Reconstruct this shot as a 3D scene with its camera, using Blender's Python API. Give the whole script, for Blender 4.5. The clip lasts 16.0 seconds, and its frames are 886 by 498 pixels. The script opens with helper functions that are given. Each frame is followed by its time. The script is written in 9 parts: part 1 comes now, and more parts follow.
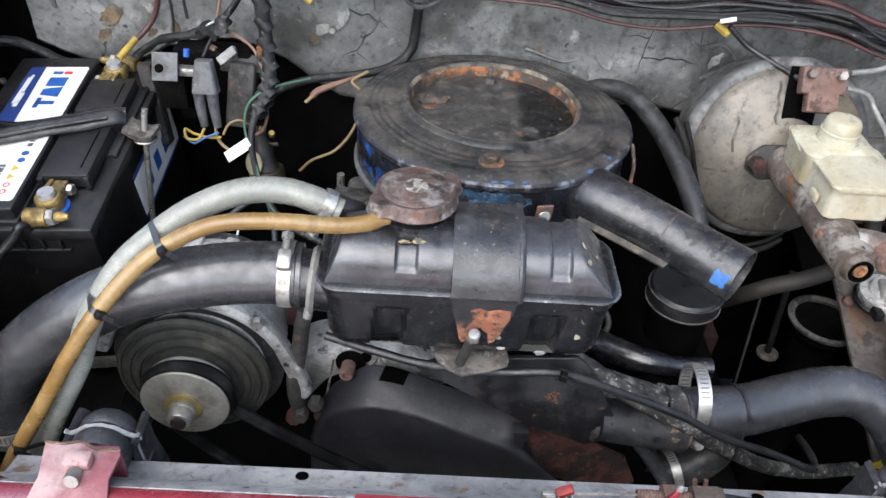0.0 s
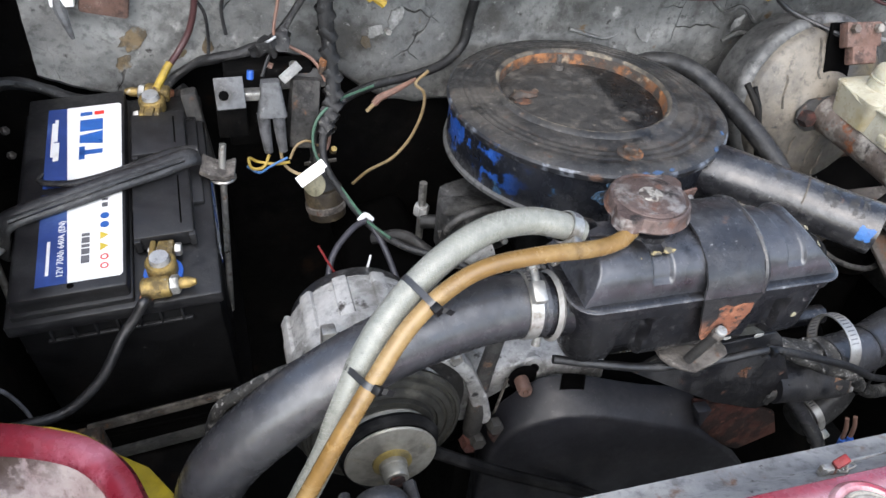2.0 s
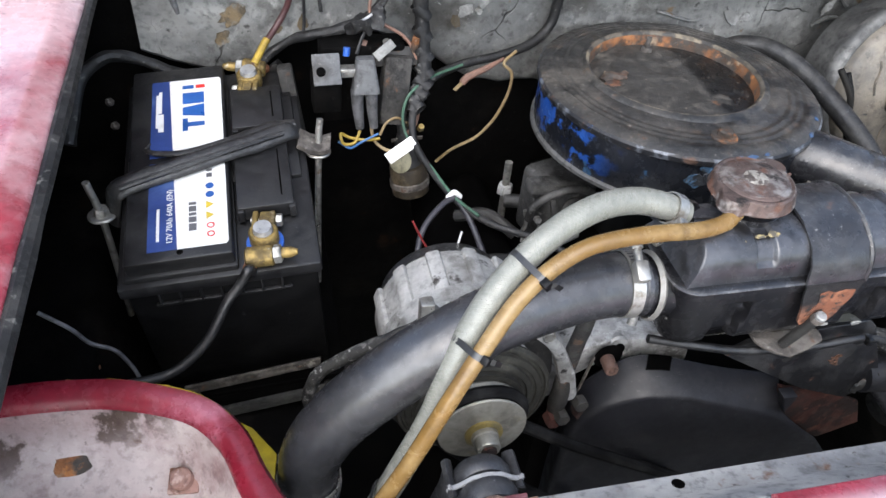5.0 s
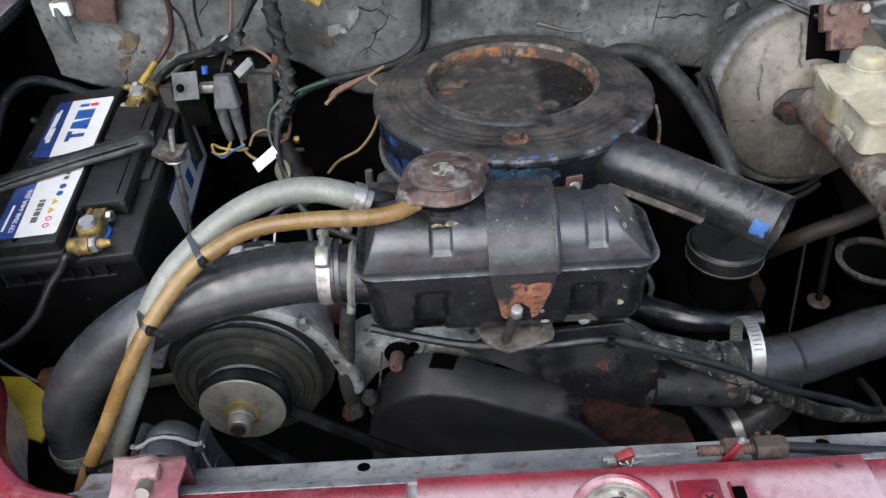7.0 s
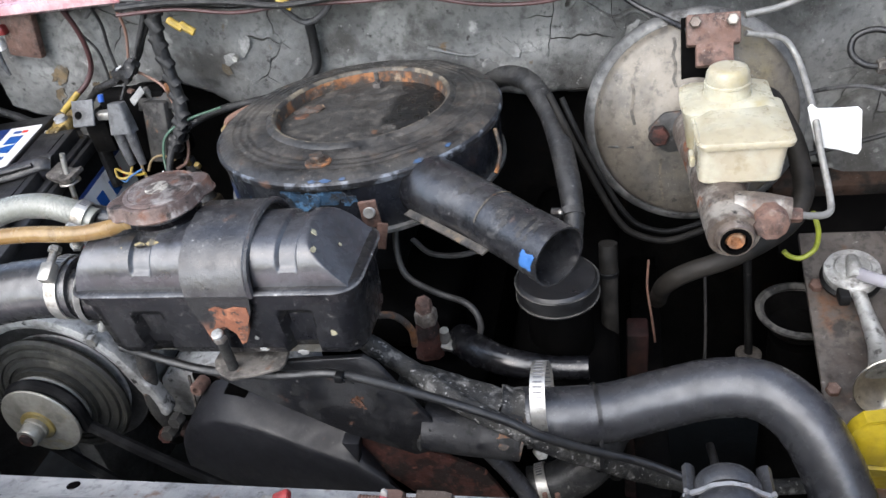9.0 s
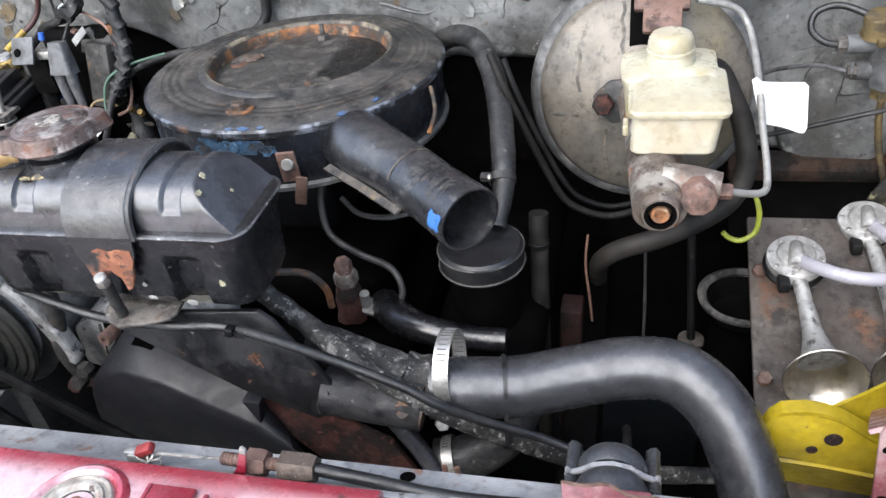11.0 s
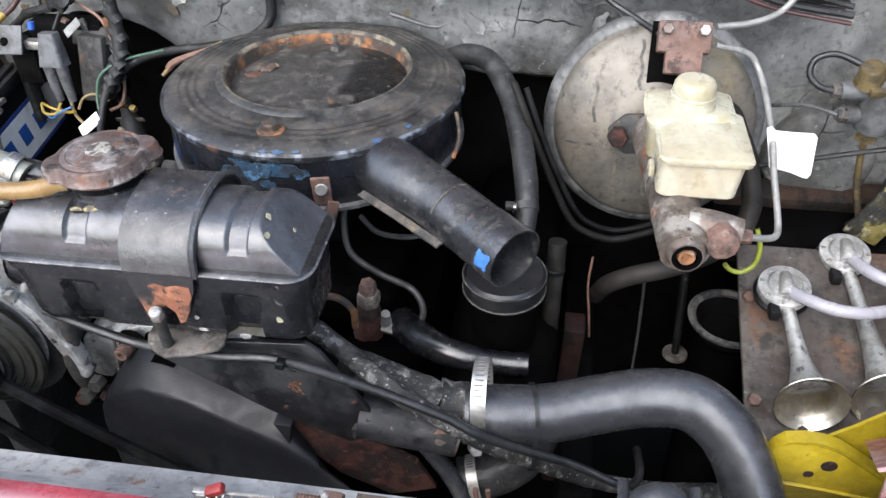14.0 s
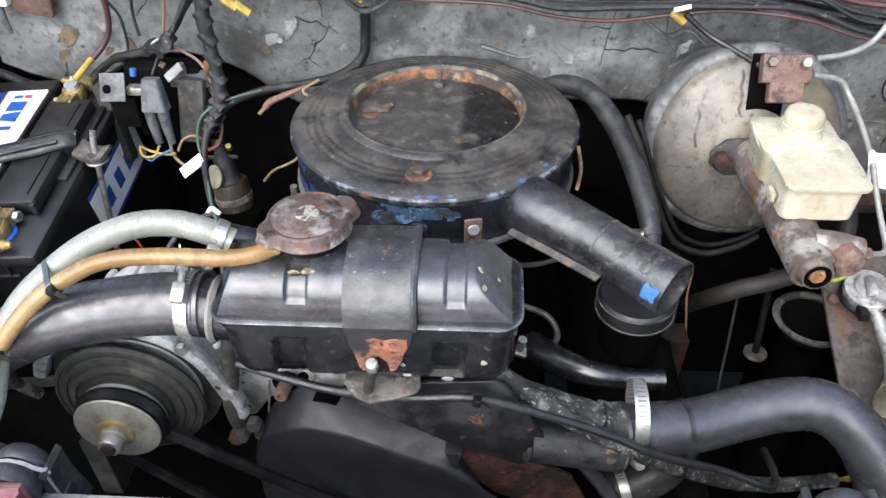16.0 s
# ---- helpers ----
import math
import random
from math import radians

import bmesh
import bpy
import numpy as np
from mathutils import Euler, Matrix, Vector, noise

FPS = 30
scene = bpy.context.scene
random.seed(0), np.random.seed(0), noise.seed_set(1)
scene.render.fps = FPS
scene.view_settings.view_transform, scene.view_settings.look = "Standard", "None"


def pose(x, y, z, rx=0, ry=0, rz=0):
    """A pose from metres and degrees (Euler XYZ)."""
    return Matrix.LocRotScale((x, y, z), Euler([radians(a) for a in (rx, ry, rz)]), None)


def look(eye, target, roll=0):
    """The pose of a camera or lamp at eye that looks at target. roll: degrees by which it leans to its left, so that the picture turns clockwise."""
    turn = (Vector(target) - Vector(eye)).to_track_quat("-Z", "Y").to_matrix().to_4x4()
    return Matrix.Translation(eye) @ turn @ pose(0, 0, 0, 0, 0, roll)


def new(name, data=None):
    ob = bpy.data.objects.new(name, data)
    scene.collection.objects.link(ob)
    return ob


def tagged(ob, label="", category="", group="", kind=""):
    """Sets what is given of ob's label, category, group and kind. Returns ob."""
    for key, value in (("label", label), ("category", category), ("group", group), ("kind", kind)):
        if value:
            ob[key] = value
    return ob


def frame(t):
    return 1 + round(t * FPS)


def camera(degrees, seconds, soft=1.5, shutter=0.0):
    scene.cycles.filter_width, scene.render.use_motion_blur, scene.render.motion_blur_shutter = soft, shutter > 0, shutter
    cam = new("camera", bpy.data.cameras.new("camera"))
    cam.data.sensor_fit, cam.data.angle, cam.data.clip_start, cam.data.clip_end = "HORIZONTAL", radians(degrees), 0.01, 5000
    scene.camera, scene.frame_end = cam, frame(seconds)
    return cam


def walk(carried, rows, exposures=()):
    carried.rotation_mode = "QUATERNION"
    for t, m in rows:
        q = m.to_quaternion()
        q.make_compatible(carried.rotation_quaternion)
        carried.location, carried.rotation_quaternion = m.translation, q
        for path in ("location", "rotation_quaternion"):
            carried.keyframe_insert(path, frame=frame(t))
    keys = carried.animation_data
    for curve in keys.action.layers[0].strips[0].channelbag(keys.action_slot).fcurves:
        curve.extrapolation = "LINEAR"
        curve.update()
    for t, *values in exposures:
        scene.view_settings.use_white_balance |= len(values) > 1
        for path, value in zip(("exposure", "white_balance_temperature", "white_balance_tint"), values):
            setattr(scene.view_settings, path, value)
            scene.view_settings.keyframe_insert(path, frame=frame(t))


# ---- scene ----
cam = camera(59.0, 16.0)
PATH = [
    (0, (-0.013, 0.096, 1.272), (0.047, 1.667, 0.036), 4.6),
    (0.5, (-0.088, 0.109, 1.273), (0.04, 1.674, 0.034), 2.1),
    (1, (-0.177, 0.117, 1.271), (0.119, 1.657, 0.031), 1.9),
    (1.5, (-0.247, 0.145, 1.27), (0.194, 1.636, 0.012), 3.9),
    (2, (-0.319, 0.185, 1.271), (0.204, 1.628, -0.01), 6.5),
    (2.5, (-0.371, 0.229, 1.271), (0.217, 1.619, -0.04), 8.7),
    (3, (-0.402, 0.255, 1.271), (0.237, 1.613, -0.051), 9.7),
    (3.5, (-0.418, 0.253, 1.268), (0.215, 1.614, -0.055), 9.3),
    (3.7, (-0.42, 0.248, 1.269), (0.213, 1.609, -0.053), 9.3),
    (5.8, (-0.264, 0.132, 1.272), (-0.031, 1.635, -0.026), 2.9),
    (6, (-0.228, 0.119, 1.272), (-0.028, 1.637, -0.015), 2.3),
    (6.5, (-0.122, 0.095, 1.266), (-0.054, 1.63, -0.015), -2.0),
    (7, (-0.01, 0.088, 1.267), (-0.048, 1.649, 0.018), -4.2),
    (7.5, (0.101, 0.084, 1.264), (-0.055, 1.655, 0.036), -6.1),
    (8, (0.224, 0.099, 1.241), (-0.055, 1.687, 0.057), -8.1),
    (8.5, (0.293, 0.118, 1.217), (-0.1, 1.709, 0.071), -10.8),
    (9, (0.322, 0.133, 1.202), (-0.143, 1.722, 0.08), -11.0),
    (9.5, (0.361, 0.139, 1.183), (-0.107, 1.738, 0.076), -9.8),
    (10, (0.391, 0.155, 1.162), (-0.095, 1.713, 0.005), -8.7),
    (12.5, (0.367, 0.163, 1.163), (-0.048, 1.729, -0.01), -5.6),
    (13, (0.353, 0.154, 1.169), (0.007, 1.728, -0.015), -4.1),
    (13.5, (0.327, 0.15, 1.185), (0.022, 1.721, -0.013), -2.1),
    (14, (0.292, 0.162, 1.225), (0.031, 1.7, -0.027), -1.7),
    (14.5, (0.26, 0.17, 1.259), (0.055, 1.667, -0.051), -1.3),
    (15, (0.214, 0.161, 1.283), (0.032, 1.64, -0.051), -2.0),
    (15.5, (0.157, 0.15, 1.291), (0.026, 1.649, -0.027), -1.8),
    (16, (0.114, 0.139, 1.291), (-0.001, 1.665, 0.004), -1.4),
]
walk(cam, [(t, look(eye, target, roll)) for t, eye, target, roll in PATH], exposures=[(0.0, 1.42), (0.5, 1.27), (1.5, 1.58), (2.5, 1.22), (3.0, 1.24), (3.5, 1.40), (6.0, 1.34), (6.5, 1.08), (7.0, 0.95), (8.0, 1.17), (8.5, 1.29), (9.5, 1.63), (12.5, 1.74), (13.5, 1.74), (14.5, 1.64), (16.0, 1.75)])

# ---- world and light ----
world = bpy.data.worlds.new("sky")
scene.world = world
world.use_nodes = True
wn = world.node_tree.nodes
sky = wn.new("ShaderNodeTexSky")
sky.sky_type, sky.sun_disc = "NISHITA", False
sky.sun_elevation, sky.sun_rotation = radians(47), radians(204)
sky.air_density, sky.dust_density, sky.ozone_density = 1.0, 1.5, 1.0
cloud = wn.new("ShaderNodeHueSaturation")
cloud.inputs["Saturation"].default_value = 0.8
world.node_tree.links.new(sky.outputs[0], cloud.inputs["Color"])
world.node_tree.links.new(cloud.outputs[0], wn["Background"].inputs[0])
wn["Background"].inputs[1].default_value = 0.145
sun_data = bpy.data.lights.new("sun", "SUN")
sun_data.energy, sun_data.angle, sun_data.color = 1.65, radians(80), (1.0, 0.99, 0.985)
sun = new("sun", sun_data)
sun.matrix_world = look((-1.2, -2.0, 4.0), (0.0, 0.7, 0.8))


# ---- materials ----
def rgb(c):
    return (c[0], c[1], c[2], 1.0) if not isinstance(c, (int, float)) else (c, c, c, 1.0)


def material(name, base, rough=0.5, metal=0.0, layers=(), bump=(0.25, 300.0), spread=0.25, coat=0.0, trans=0.0, alpha=1.0, sub=0.0, cell=None, spec=0.5, grime=1.0):
    """layers: (colour, noise scale, low, high, roughness, axis window or None). cell: (scale, width, colour) cracks."""
    m = bpy.data.materials.new(name)
    m.use_nodes = True
    t = m.node_tree
    n, link = t.nodes, t.links.new
    b = n["Principled BSDF"]
    co = n.new("ShaderNodeTexCoord").outputs["Object"]

    def noise_of(scale, detail=6.0, shift=0.0):
        q = n.new("ShaderNodeTexNoise")
        q.inputs["Scale"].default_value, q.inputs["Detail"].default_value = scale, detail
        q.inputs["Roughness"].default_value = 0.62
        if shift:
            p = n.new("ShaderNodeMapping")
            p.inputs["Location"].default_value = (shift, shift * 0.7, -shift)
            link(co, p.inputs["Vector"])
            link(p.outputs[0], q.inputs["Vector"])
        else:
            link(co, q.inputs["Vector"])
        return q.outputs["Fac"]

    def ramp(src, lo, hi, a=0.0, z=1.0):
        q = n.new("ShaderNodeMapRange")
        q.interpolation_type = "SMOOTHSTEP"
        for k, v in zip(("From Min", "From Max", "To Min", "To Max"), (lo, hi, a, z)):
            q.inputs[k].default_value = v
        link(src, q.inputs["Value"])
        return q.outputs[0]

    def mix(f, a, c):
        q = n.new("ShaderNodeMix")
        q.data_type = "RGBA"
        link(f, q.inputs["Factor"])
        for s, v in ((q.inputs["A"], a), (q.inputs["B"], c)):
            if isinstance(v, bpy.types.NodeSocket):
                link(v, s)
            else:
                s.default_value = rgb(v)
        return q.outputs["Result"]

    dark = tuple(x * (1 - spread) for x in rgb(base)[:3])
    light = tuple(min(1, x * (1 + spread)) for x in rgb(base)[:3])
    colour = mix(ramp(noise_of(14.0), 0.35, 0.65), dark, light)
    colour = mix(ramp(noise_of(160.0, 3.0, 2.0), 0.3, 0.75, 0.0, 0.5), colour, dark)
    value = ramp(noise_of(35.0, 4.0, 5.0), 0.3, 0.7, max(0.02, rough - 0.08), min(1, rough + 0.1))
    for i, (c, scale, lo, hi, r, window) in enumerate(layers):
        shift = 0.022 if lo >= 0.6 else 0.01
        f = ramp(noise_of(scale, 7.0, 3.0 + 1.7 * i), lo - shift, hi - shift)
        if window:
            axis, p, q = window
            sep = n.new("ShaderNodeSeparateXYZ")
            link(co, sep.inputs[0])
            w = n.new("ShaderNodeMath")
            w.operation = "MULTIPLY"
            link(f, w.inputs[0])
            link(ramp(sep.outputs[axis], p, q), w.inputs[1])
            f = w.outputs[0]
        colour = mix(f, colour, c)
        v = n.new("ShaderNodeMix")
        link(f, v.inputs["Factor"])
        link(value, v.inputs["A"])
        v.inputs["B"].default_value = r
        value = v.outputs["Result"]
    if grime:
        film = 1.0 if sum(rgb(base)[:3]) > 0.15 else 0.4
        colour = mix(ramp(noise_of(70.0, 9.0, 11.0), 0.44, 0.72, 0.0, 0.13 * grime), colour, (0.15 * film, 0.149 * film, 0.150 * film))
        colour = mix(ramp(noise_of(120.0, 8.0, 13.0), 0.48, 0.68, 0.0, 0.55 * grime), colour, tuple(x * 0.35 for x in dark))
        patch = n.new("ShaderNodeMath")
        patch.operation = "MULTIPLY"
        link(ramp(noise_of(620.0, 3.0, 17.0), 0.61, 0.71, 0.0, 0.6 * grime), patch.inputs[0])
        link(ramp(noise_of(28.0, 5.0, 19.0), 0.42, 0.62), patch.inputs[1])
        colour = mix(patch.outputs[0], colour, (0.30 * film, 0.285 * film, 0.26 * film))
        rg = n.new("ShaderNodeMath")
        rg.operation, rg.use_clamp = "ADD", True
        link(value, rg.inputs[0])
        link(ramp(noise_of(85.0, 8.0, 23.0), 0.35, 0.68, -0.06, 0.20 * grime), rg.inputs[1])
        value = rg.outputs[0]
    fine = n.new("ShaderNodeMath")
    fine.operation = "MULTIPLY_ADD"
    link(noise_of(420.0, 6.0, 29.0), fine.inputs[0])
    fine.inputs[1].default_value = 0.35
    link(noise_of(bump[1], 7.0, 1.0), fine.inputs[2])
    height = fine.outputs[0]
    if cell:
        vor = n.new("ShaderNodeTexVoronoi")
        vor.feature = "DISTANCE_TO_EDGE"
        vor.inputs["Scale"].default_value = cell[0]
        warp = n.new("ShaderNodeMix")
        warp.data_type = "VECTOR"
        warp.inputs["Factor"].default_value = 0.04
        link(co, warp.inputs["A"])
        nz = n.new("ShaderNodeTexNoise")
        nz.inputs["Scale"].default_value = 20.0
        link(co, nz.inputs["Vector"])
        link(nz.outputs["Color"], warp.inputs["B"])
        link(warp.outputs["Result"], vor.inputs["Vector"])
        edge = ramp(vor.outputs["Distance"], 0.0, cell[1], 1.0, 0.0)
        w = n.new("ShaderNodeMath")
        w.operation = "MULTIPLY"
        link(edge, w.inputs[0])
        link(ramp(noise_of(9.0, 2.0, 8.0), 0.5, 0.62), w.inputs[1])
        colour = mix(w.outputs[0], colour, cell[2])
        a = n.new("ShaderNodeMath")
        a.operation = "SUBTRACT"
        link(height, a.inputs[0])
        link(w.outputs[0], a.inputs[1])
        height = a.outputs[0]
    bp = n.new("ShaderNodeBump")
    bp.inputs["Strength"].default_value, bp.inputs["Distance"].default_value = bump[0], 0.002
    link(height, bp.inputs["Height"])
    link(colour, b.inputs["Base Color"])
    link(value, b.inputs["Roughness"])
    link(bp.outputs[0], b.inputs["Normal"])
    b.inputs["Metallic"].default_value = metal
    if coat:
        link(ramp(noise_of(60.0, 8.0, 31.0), 0.42, 0.68, coat, coat * 0.5), b.inputs["Coat Weight"])
        link(ramp(noise_of(95.0, 6.0, 37.0), 0.35, 0.68, 0.17, 0.34), b.inputs["Coat Roughness"])
        link(bp.outputs[0], b.inputs["Coat Normal"])
    b.inputs["Coat IOR"].default_value = 1.6
    b.inputs["Transmission Weight"].default_value = trans
    b.inputs["Specular IOR Level"].default_value = spec
    if sub:
        b.inputs["Subsurface Weight"].default_value = sub
        b.inputs["Subsurface Radius"].default_value = (0.01, 0.008, 0.004)
        b.inputs["Subsurface Scale"].default_value = 0.5
    return m


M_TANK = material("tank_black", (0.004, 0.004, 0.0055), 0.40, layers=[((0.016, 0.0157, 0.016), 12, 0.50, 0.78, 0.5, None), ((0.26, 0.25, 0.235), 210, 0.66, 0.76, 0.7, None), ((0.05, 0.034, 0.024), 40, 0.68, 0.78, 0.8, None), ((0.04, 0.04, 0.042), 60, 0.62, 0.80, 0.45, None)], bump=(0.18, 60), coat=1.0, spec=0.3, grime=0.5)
# Upper-shell copy of tank_black; its paler bluish film paints the sky sheen.
M_TANKTOP = material("sheen_tank_black", (0.016, 0.0165, 0.0200), 0.36, layers=[((0.040, 0.0415, 0.049), 14, 0.42, 0.64, 0.40, None), ((0.006, 0.006, 0.007), 24, 0.58, 0.70, 0.35, None), ((0.26, 0.25, 0.235), 210, 0.67, 0.77, 0.7, None), ((0.07, 0.05, 0.036), 40, 0.69, 0.79, 0.8, None)], bump=(0.20, 60), coat=0.75, spec=0.7, grime=0.8)
M_STRAP = material("strap_black", (0.018, 0.0182, 0.0215), 0.36, layers=[((0.055, 0.055, 0.058), 24, 0.44, 0.70, 0.45, None), ((0.30, 0.30, 0.30), 150, 0.64, 0.76, 0.5, None), ((0.09, 0.055, 0.04), 60, 0.64, 0.76, 0.85, None)], bump=(0.25, 110), coat=0.75, spec=0.4, grime=0.7)
M_STRAPRUST = material("strap_rust", (0.015, 0.015, 0.016), 0.5, layers=[((0.25, 0.105, 0.058), 45, 0.40, 0.47, 0.9, ("Z", 0.060, 0.045)), ((0.36, 0.19, 0.12), 90, 0.58, 0.68, 0.85, ("Z", 0.060, 0.045))], bump=(0.4, 300))
M_STRAPORANGE = material("strap_orange_rust", (0.20, 0.072, 0.036), 0.85, layers=[((0.31, 0.13, 0.07), 60, 0.50, 0.66, 0.85, None), ((0.02, 0.017, 0.015), 80, 0.54, 0.60, 0.7, None), ((0.10, 0.045, 0.028), 140, 0.56, 0.66, 0.9, None)], bump=(0.5, 250), grime=0.5)
M_LID = material("filter_lid", (0.020, 0.0195, 0.0185), 0.48, layers=[((0.072, 0.064, 0.054), 14, 0.42, 0.70, 0.6, None), ((0.12, 0.075, 0.045), 40, 0.58, 0.82, 0.8, None), ((0.007, 0.007, 0.007), 26, 0.54, 0.70, 0.4, None), ((0.20, 0.18, 0.155), 170, 0.58, 0.80, 0.7, None), ((0.11, 0.06, 0.035), 100, 0.64, 0.80, 0.8, None)], bump=(0.5, 100), coat=0.35)
M_RECESS = material("filter_recess", (0.036, 0.033, 0.029), 0.6, layers=[((0.085, 0.076, 0.064), 60, 0.50, 0.70, 0.8, None), ((0.16, 0.072, 0.03), 26, 0.69, 0.79, 0.85, None), ((0.006, 0.006, 0.006), 24, 0.36, 0.44, 0.3, ("X", 0.022, 0.034)), ((0.20, 0.17, 0.14), 150, 0.64, 0.76, 0.85, None), ((0.02, 0.019, 0.017), 80, 0.60, 0.70, 0.7, None)], bump=(0.7, 170))
M_RUSTDEEP = material("deep_rust", (0.12, 0.05, 0.025), 0.85, layers=[((0.035, 0.025, 0.02), 60, 0.46, 0.58, 0.8, None), ((0.26, 0.11, 0.04), 90, 0.60, 0.70, 0.9, None)], bump=(0.5, 300))
M_RUSTRING = material("rust_ring", (0.25, 0.105, 0.04), 0.8, layers=[((0.04, 0.033, 0.027), 30, 0.42, 0.54, 0.6, None), ((0.42, 0.17, 0.055), 60, 0.58, 0.70, 0.9, None), ((0.28, 0.21, 0.14), 40, 0.60, 0.72, 0.8, None)], bump=(0.5, 300))
M_FILTERSIDE = material("filter_side", (0.008, 0.0095, 0.014), 0.36, layers=[((0.018, 0.085, 0.36), 34, 0.51, 0.545, 0.4, ("X", -0.095, -0.135)), ((0.030, 0.09, 0.18), 30, 0.66, 0.70, 0.5, None), ((0.10, 0.06, 0.04), 24, 0.66, 0.78, 0.8, None), ((0.13, 0.13, 0.13), 80, 0.66, 0.80, 0.7, None)], bump=(0.2, 110), coat=0.9, spec=0.4, grime=0.6)
M_SNOUT = material("snout_black", (0.008, 0.0083, 0.0105), 0.34, layers=[((0.040, 0.0395, 0.041), 22, 0.46, 0.72, 0.45, None), ((0.12, 0.07, 0.045), 44, 0.66, 0.78, 0.8, None), ((0.24, 0.235, 0.23), 190, 0.67, 0.79, 0.6, None), ((0.075, 0.073, 0.071), 60, 0.62, 0.74, 0.6, None)], bump=(0.2, 90), coat=1.0, spec=0.4, grime=0.6)
M_SNOUTWORN = material("worn_snout_dust", (0.030, 0.028, 0.026), 0.6, layers=[((0.012, 0.012, 0.013), 40, 0.46, 0.60, 0.45, None), ((0.07, 0.064, 0.056), 90, 0.58, 0.72, 0.7, None)], bump=(0.3, 150), coat=0.3)
M_SEAM = material("worn_seam", (0.02, 0.02, 0.023), 0.36, layers=[((0.09, 0.09, 0.092), 60, 0.50, 0.66, 0.4, None), ((0.24, 0.24, 0.24), 120, 0.62, 0.72, 0.45, None)], bump=(0.3, 160), coat=1.0, spec=0.9, grime=0.6)
M_BADGE = material("cap_badge", (0.10, 0.08, 0.07), 0.5, 0.4, layers=[((0.42, 0.39, 0.34), 110, 0.46, 0.54, 0.5, None)], bump=(0.6, 300))
M_LIPDARK = material("dirty_lip", (0.075, 0.066, 0.056), 0.6, layers=[((0.16, 0.12, 0.075), 60, 0.54, 0.68, 0.7, None), ((0.02, 0.019, 0.018), 70, 0.48, 0.60, 0.6, None)], bump=(0.4, 200))
M_LIP = material("worn_lip", (0.10, 0.085, 0.065), 0.55, layers=[((0.20, 0.165, 0.115), 30, 0.48, 0.62, 0.6, None), ((0.028, 0.026, 0.024), 40, 0.50, 0.60, 0.5, None), ((0.22, 0.10, 0.045), 44, 0.66, 0.72, 0.8, None)], bump=(0.5, 200))
M_BLUERIM = material("pale_blue_paint", (0.035, 0.08, 0.17), 0.5, layers=[((0.03, 0.04, 0.06), 120, 0.5, 0.62, 0.5, None)])
M_BLUEWORN = material("worn_blue", (0.035, 0.085, 0.15), 0.5, layers=[((0.02, 0.022, 0.026), 60, 0.48, 0.56, 0.4, None), ((0.09, 0.20, 0.33), 90, 0.56, 0.66, 0.5, None)], bump=(0.4, 200))
M_CHIPYEL = material("chip_yellow", (0.30, 0.24, 0.11), 0.6, layers=[((0.08, 0.07, 0.05), 120, 0.5, 0.6, 0.7, None)])
M_CHIPCREAM = material("chip_cream", (0.30, 0.28, 0.19), 0.6)
M_CHIPWHITE = material("chip_pale", (0.30, 0.30, 0.288), 0.6, layers=[((0.165, 0.166, 0.16), 40, 0.42, 0.56, 0.7, None)], bump=(0.6, 200))
M_TORN = material("torn_backing", (0.17, 0.125, 0.07), 0.8, layers=[((0.075, 0.06, 0.04), 60, 0.46, 0.60, 0.9, None), ((0.16, 0.155, 0.14), 40, 0.52, 0.60, 0.8, None)], bump=(0.7, 160))
M_STRAPDIRT = material("dirty_steel", (0.14, 0.125, 0.11), 0.6, 0.3, layers=[((0.05, 0.044, 0.04), 40, 0.45, 0.62, 0.8, None), ((0.26, 0.245, 0.22), 70, 0.60, 0.72, 0.6, None), ((0.14, 0.07, 0.04), 50, 0.64, 0.72, 0.9, None)], bump=(0.5, 200))
M_STRAPDARK = material("sooty_steel", (0.024, 0.023, 0.021), 0.65, layers=[((0.055, 0.051, 0.046), 26, 0.48, 0.68, 0.7, None), ((0.015, 0.014, 0.013), 40, 0.48, 0.60, 0.8, None), ((0.11, 0.055, 0.03), 50, 0.62, 0.72, 0.9, None)], bump=(0.6, 150))
M_BLUECHIP = material("blue_paint", (0.035, 0.125, 0.34), 0.45, layers=[((0.012, 0.03, 0.08), 90, 0.52, 0.64, 0.5, None), ((0.14, 0.24, 0.42), 60, 0.60, 0.70, 0.5, None)], bump=(0.4, 200), grime=0.5)
M_BLACKDIRT = material("black_dirty", (0.013, 0.0128, 0.0124), 0.5, layers=[((0.032, 0.030, 0.028), 20, 0.44, 0.72, 0.7, None), ((0.10, 0.055, 0.033), 34, 0.62, 0.76, 0.85, None), ((0.15, 0.143, 0.134), 120, 0.62, 0.78, 0.8, None)], bump=(0.4, 110), spec=0.7)
M_ARM = material("arm_black", (0.0065, 0.0066, 0.0082), 0.45, layers=[((0.017, 0.0168, 0.0175), 26, 0.47, 0.62, 0.8, None), ((0.10, 0.045, 0.026), 38, 0.62, 0.70, 0.9, None), ((0.004, 0.004, 0.004), 55, 0.55, 0.64, 0.8, None), ((0.17, 0.16, 0.15), 150, 0.67, 0.77, 0.9, None)], bump=(0.5, 130), spec=0.5, grime=0.35)
M_OILHOSE = material("oily_hose", (0.004, 0.004, 0.0042), 0.6, layers=[((0.012, 0.0118, 0.0114), 24, 0.48, 0.72, 0.75, None), ((0.05, 0.048, 0.045), 130, 0.68, 0.78, 0.9, None)], bump=(0.4, 110), spec=0.2, grime=0.2)
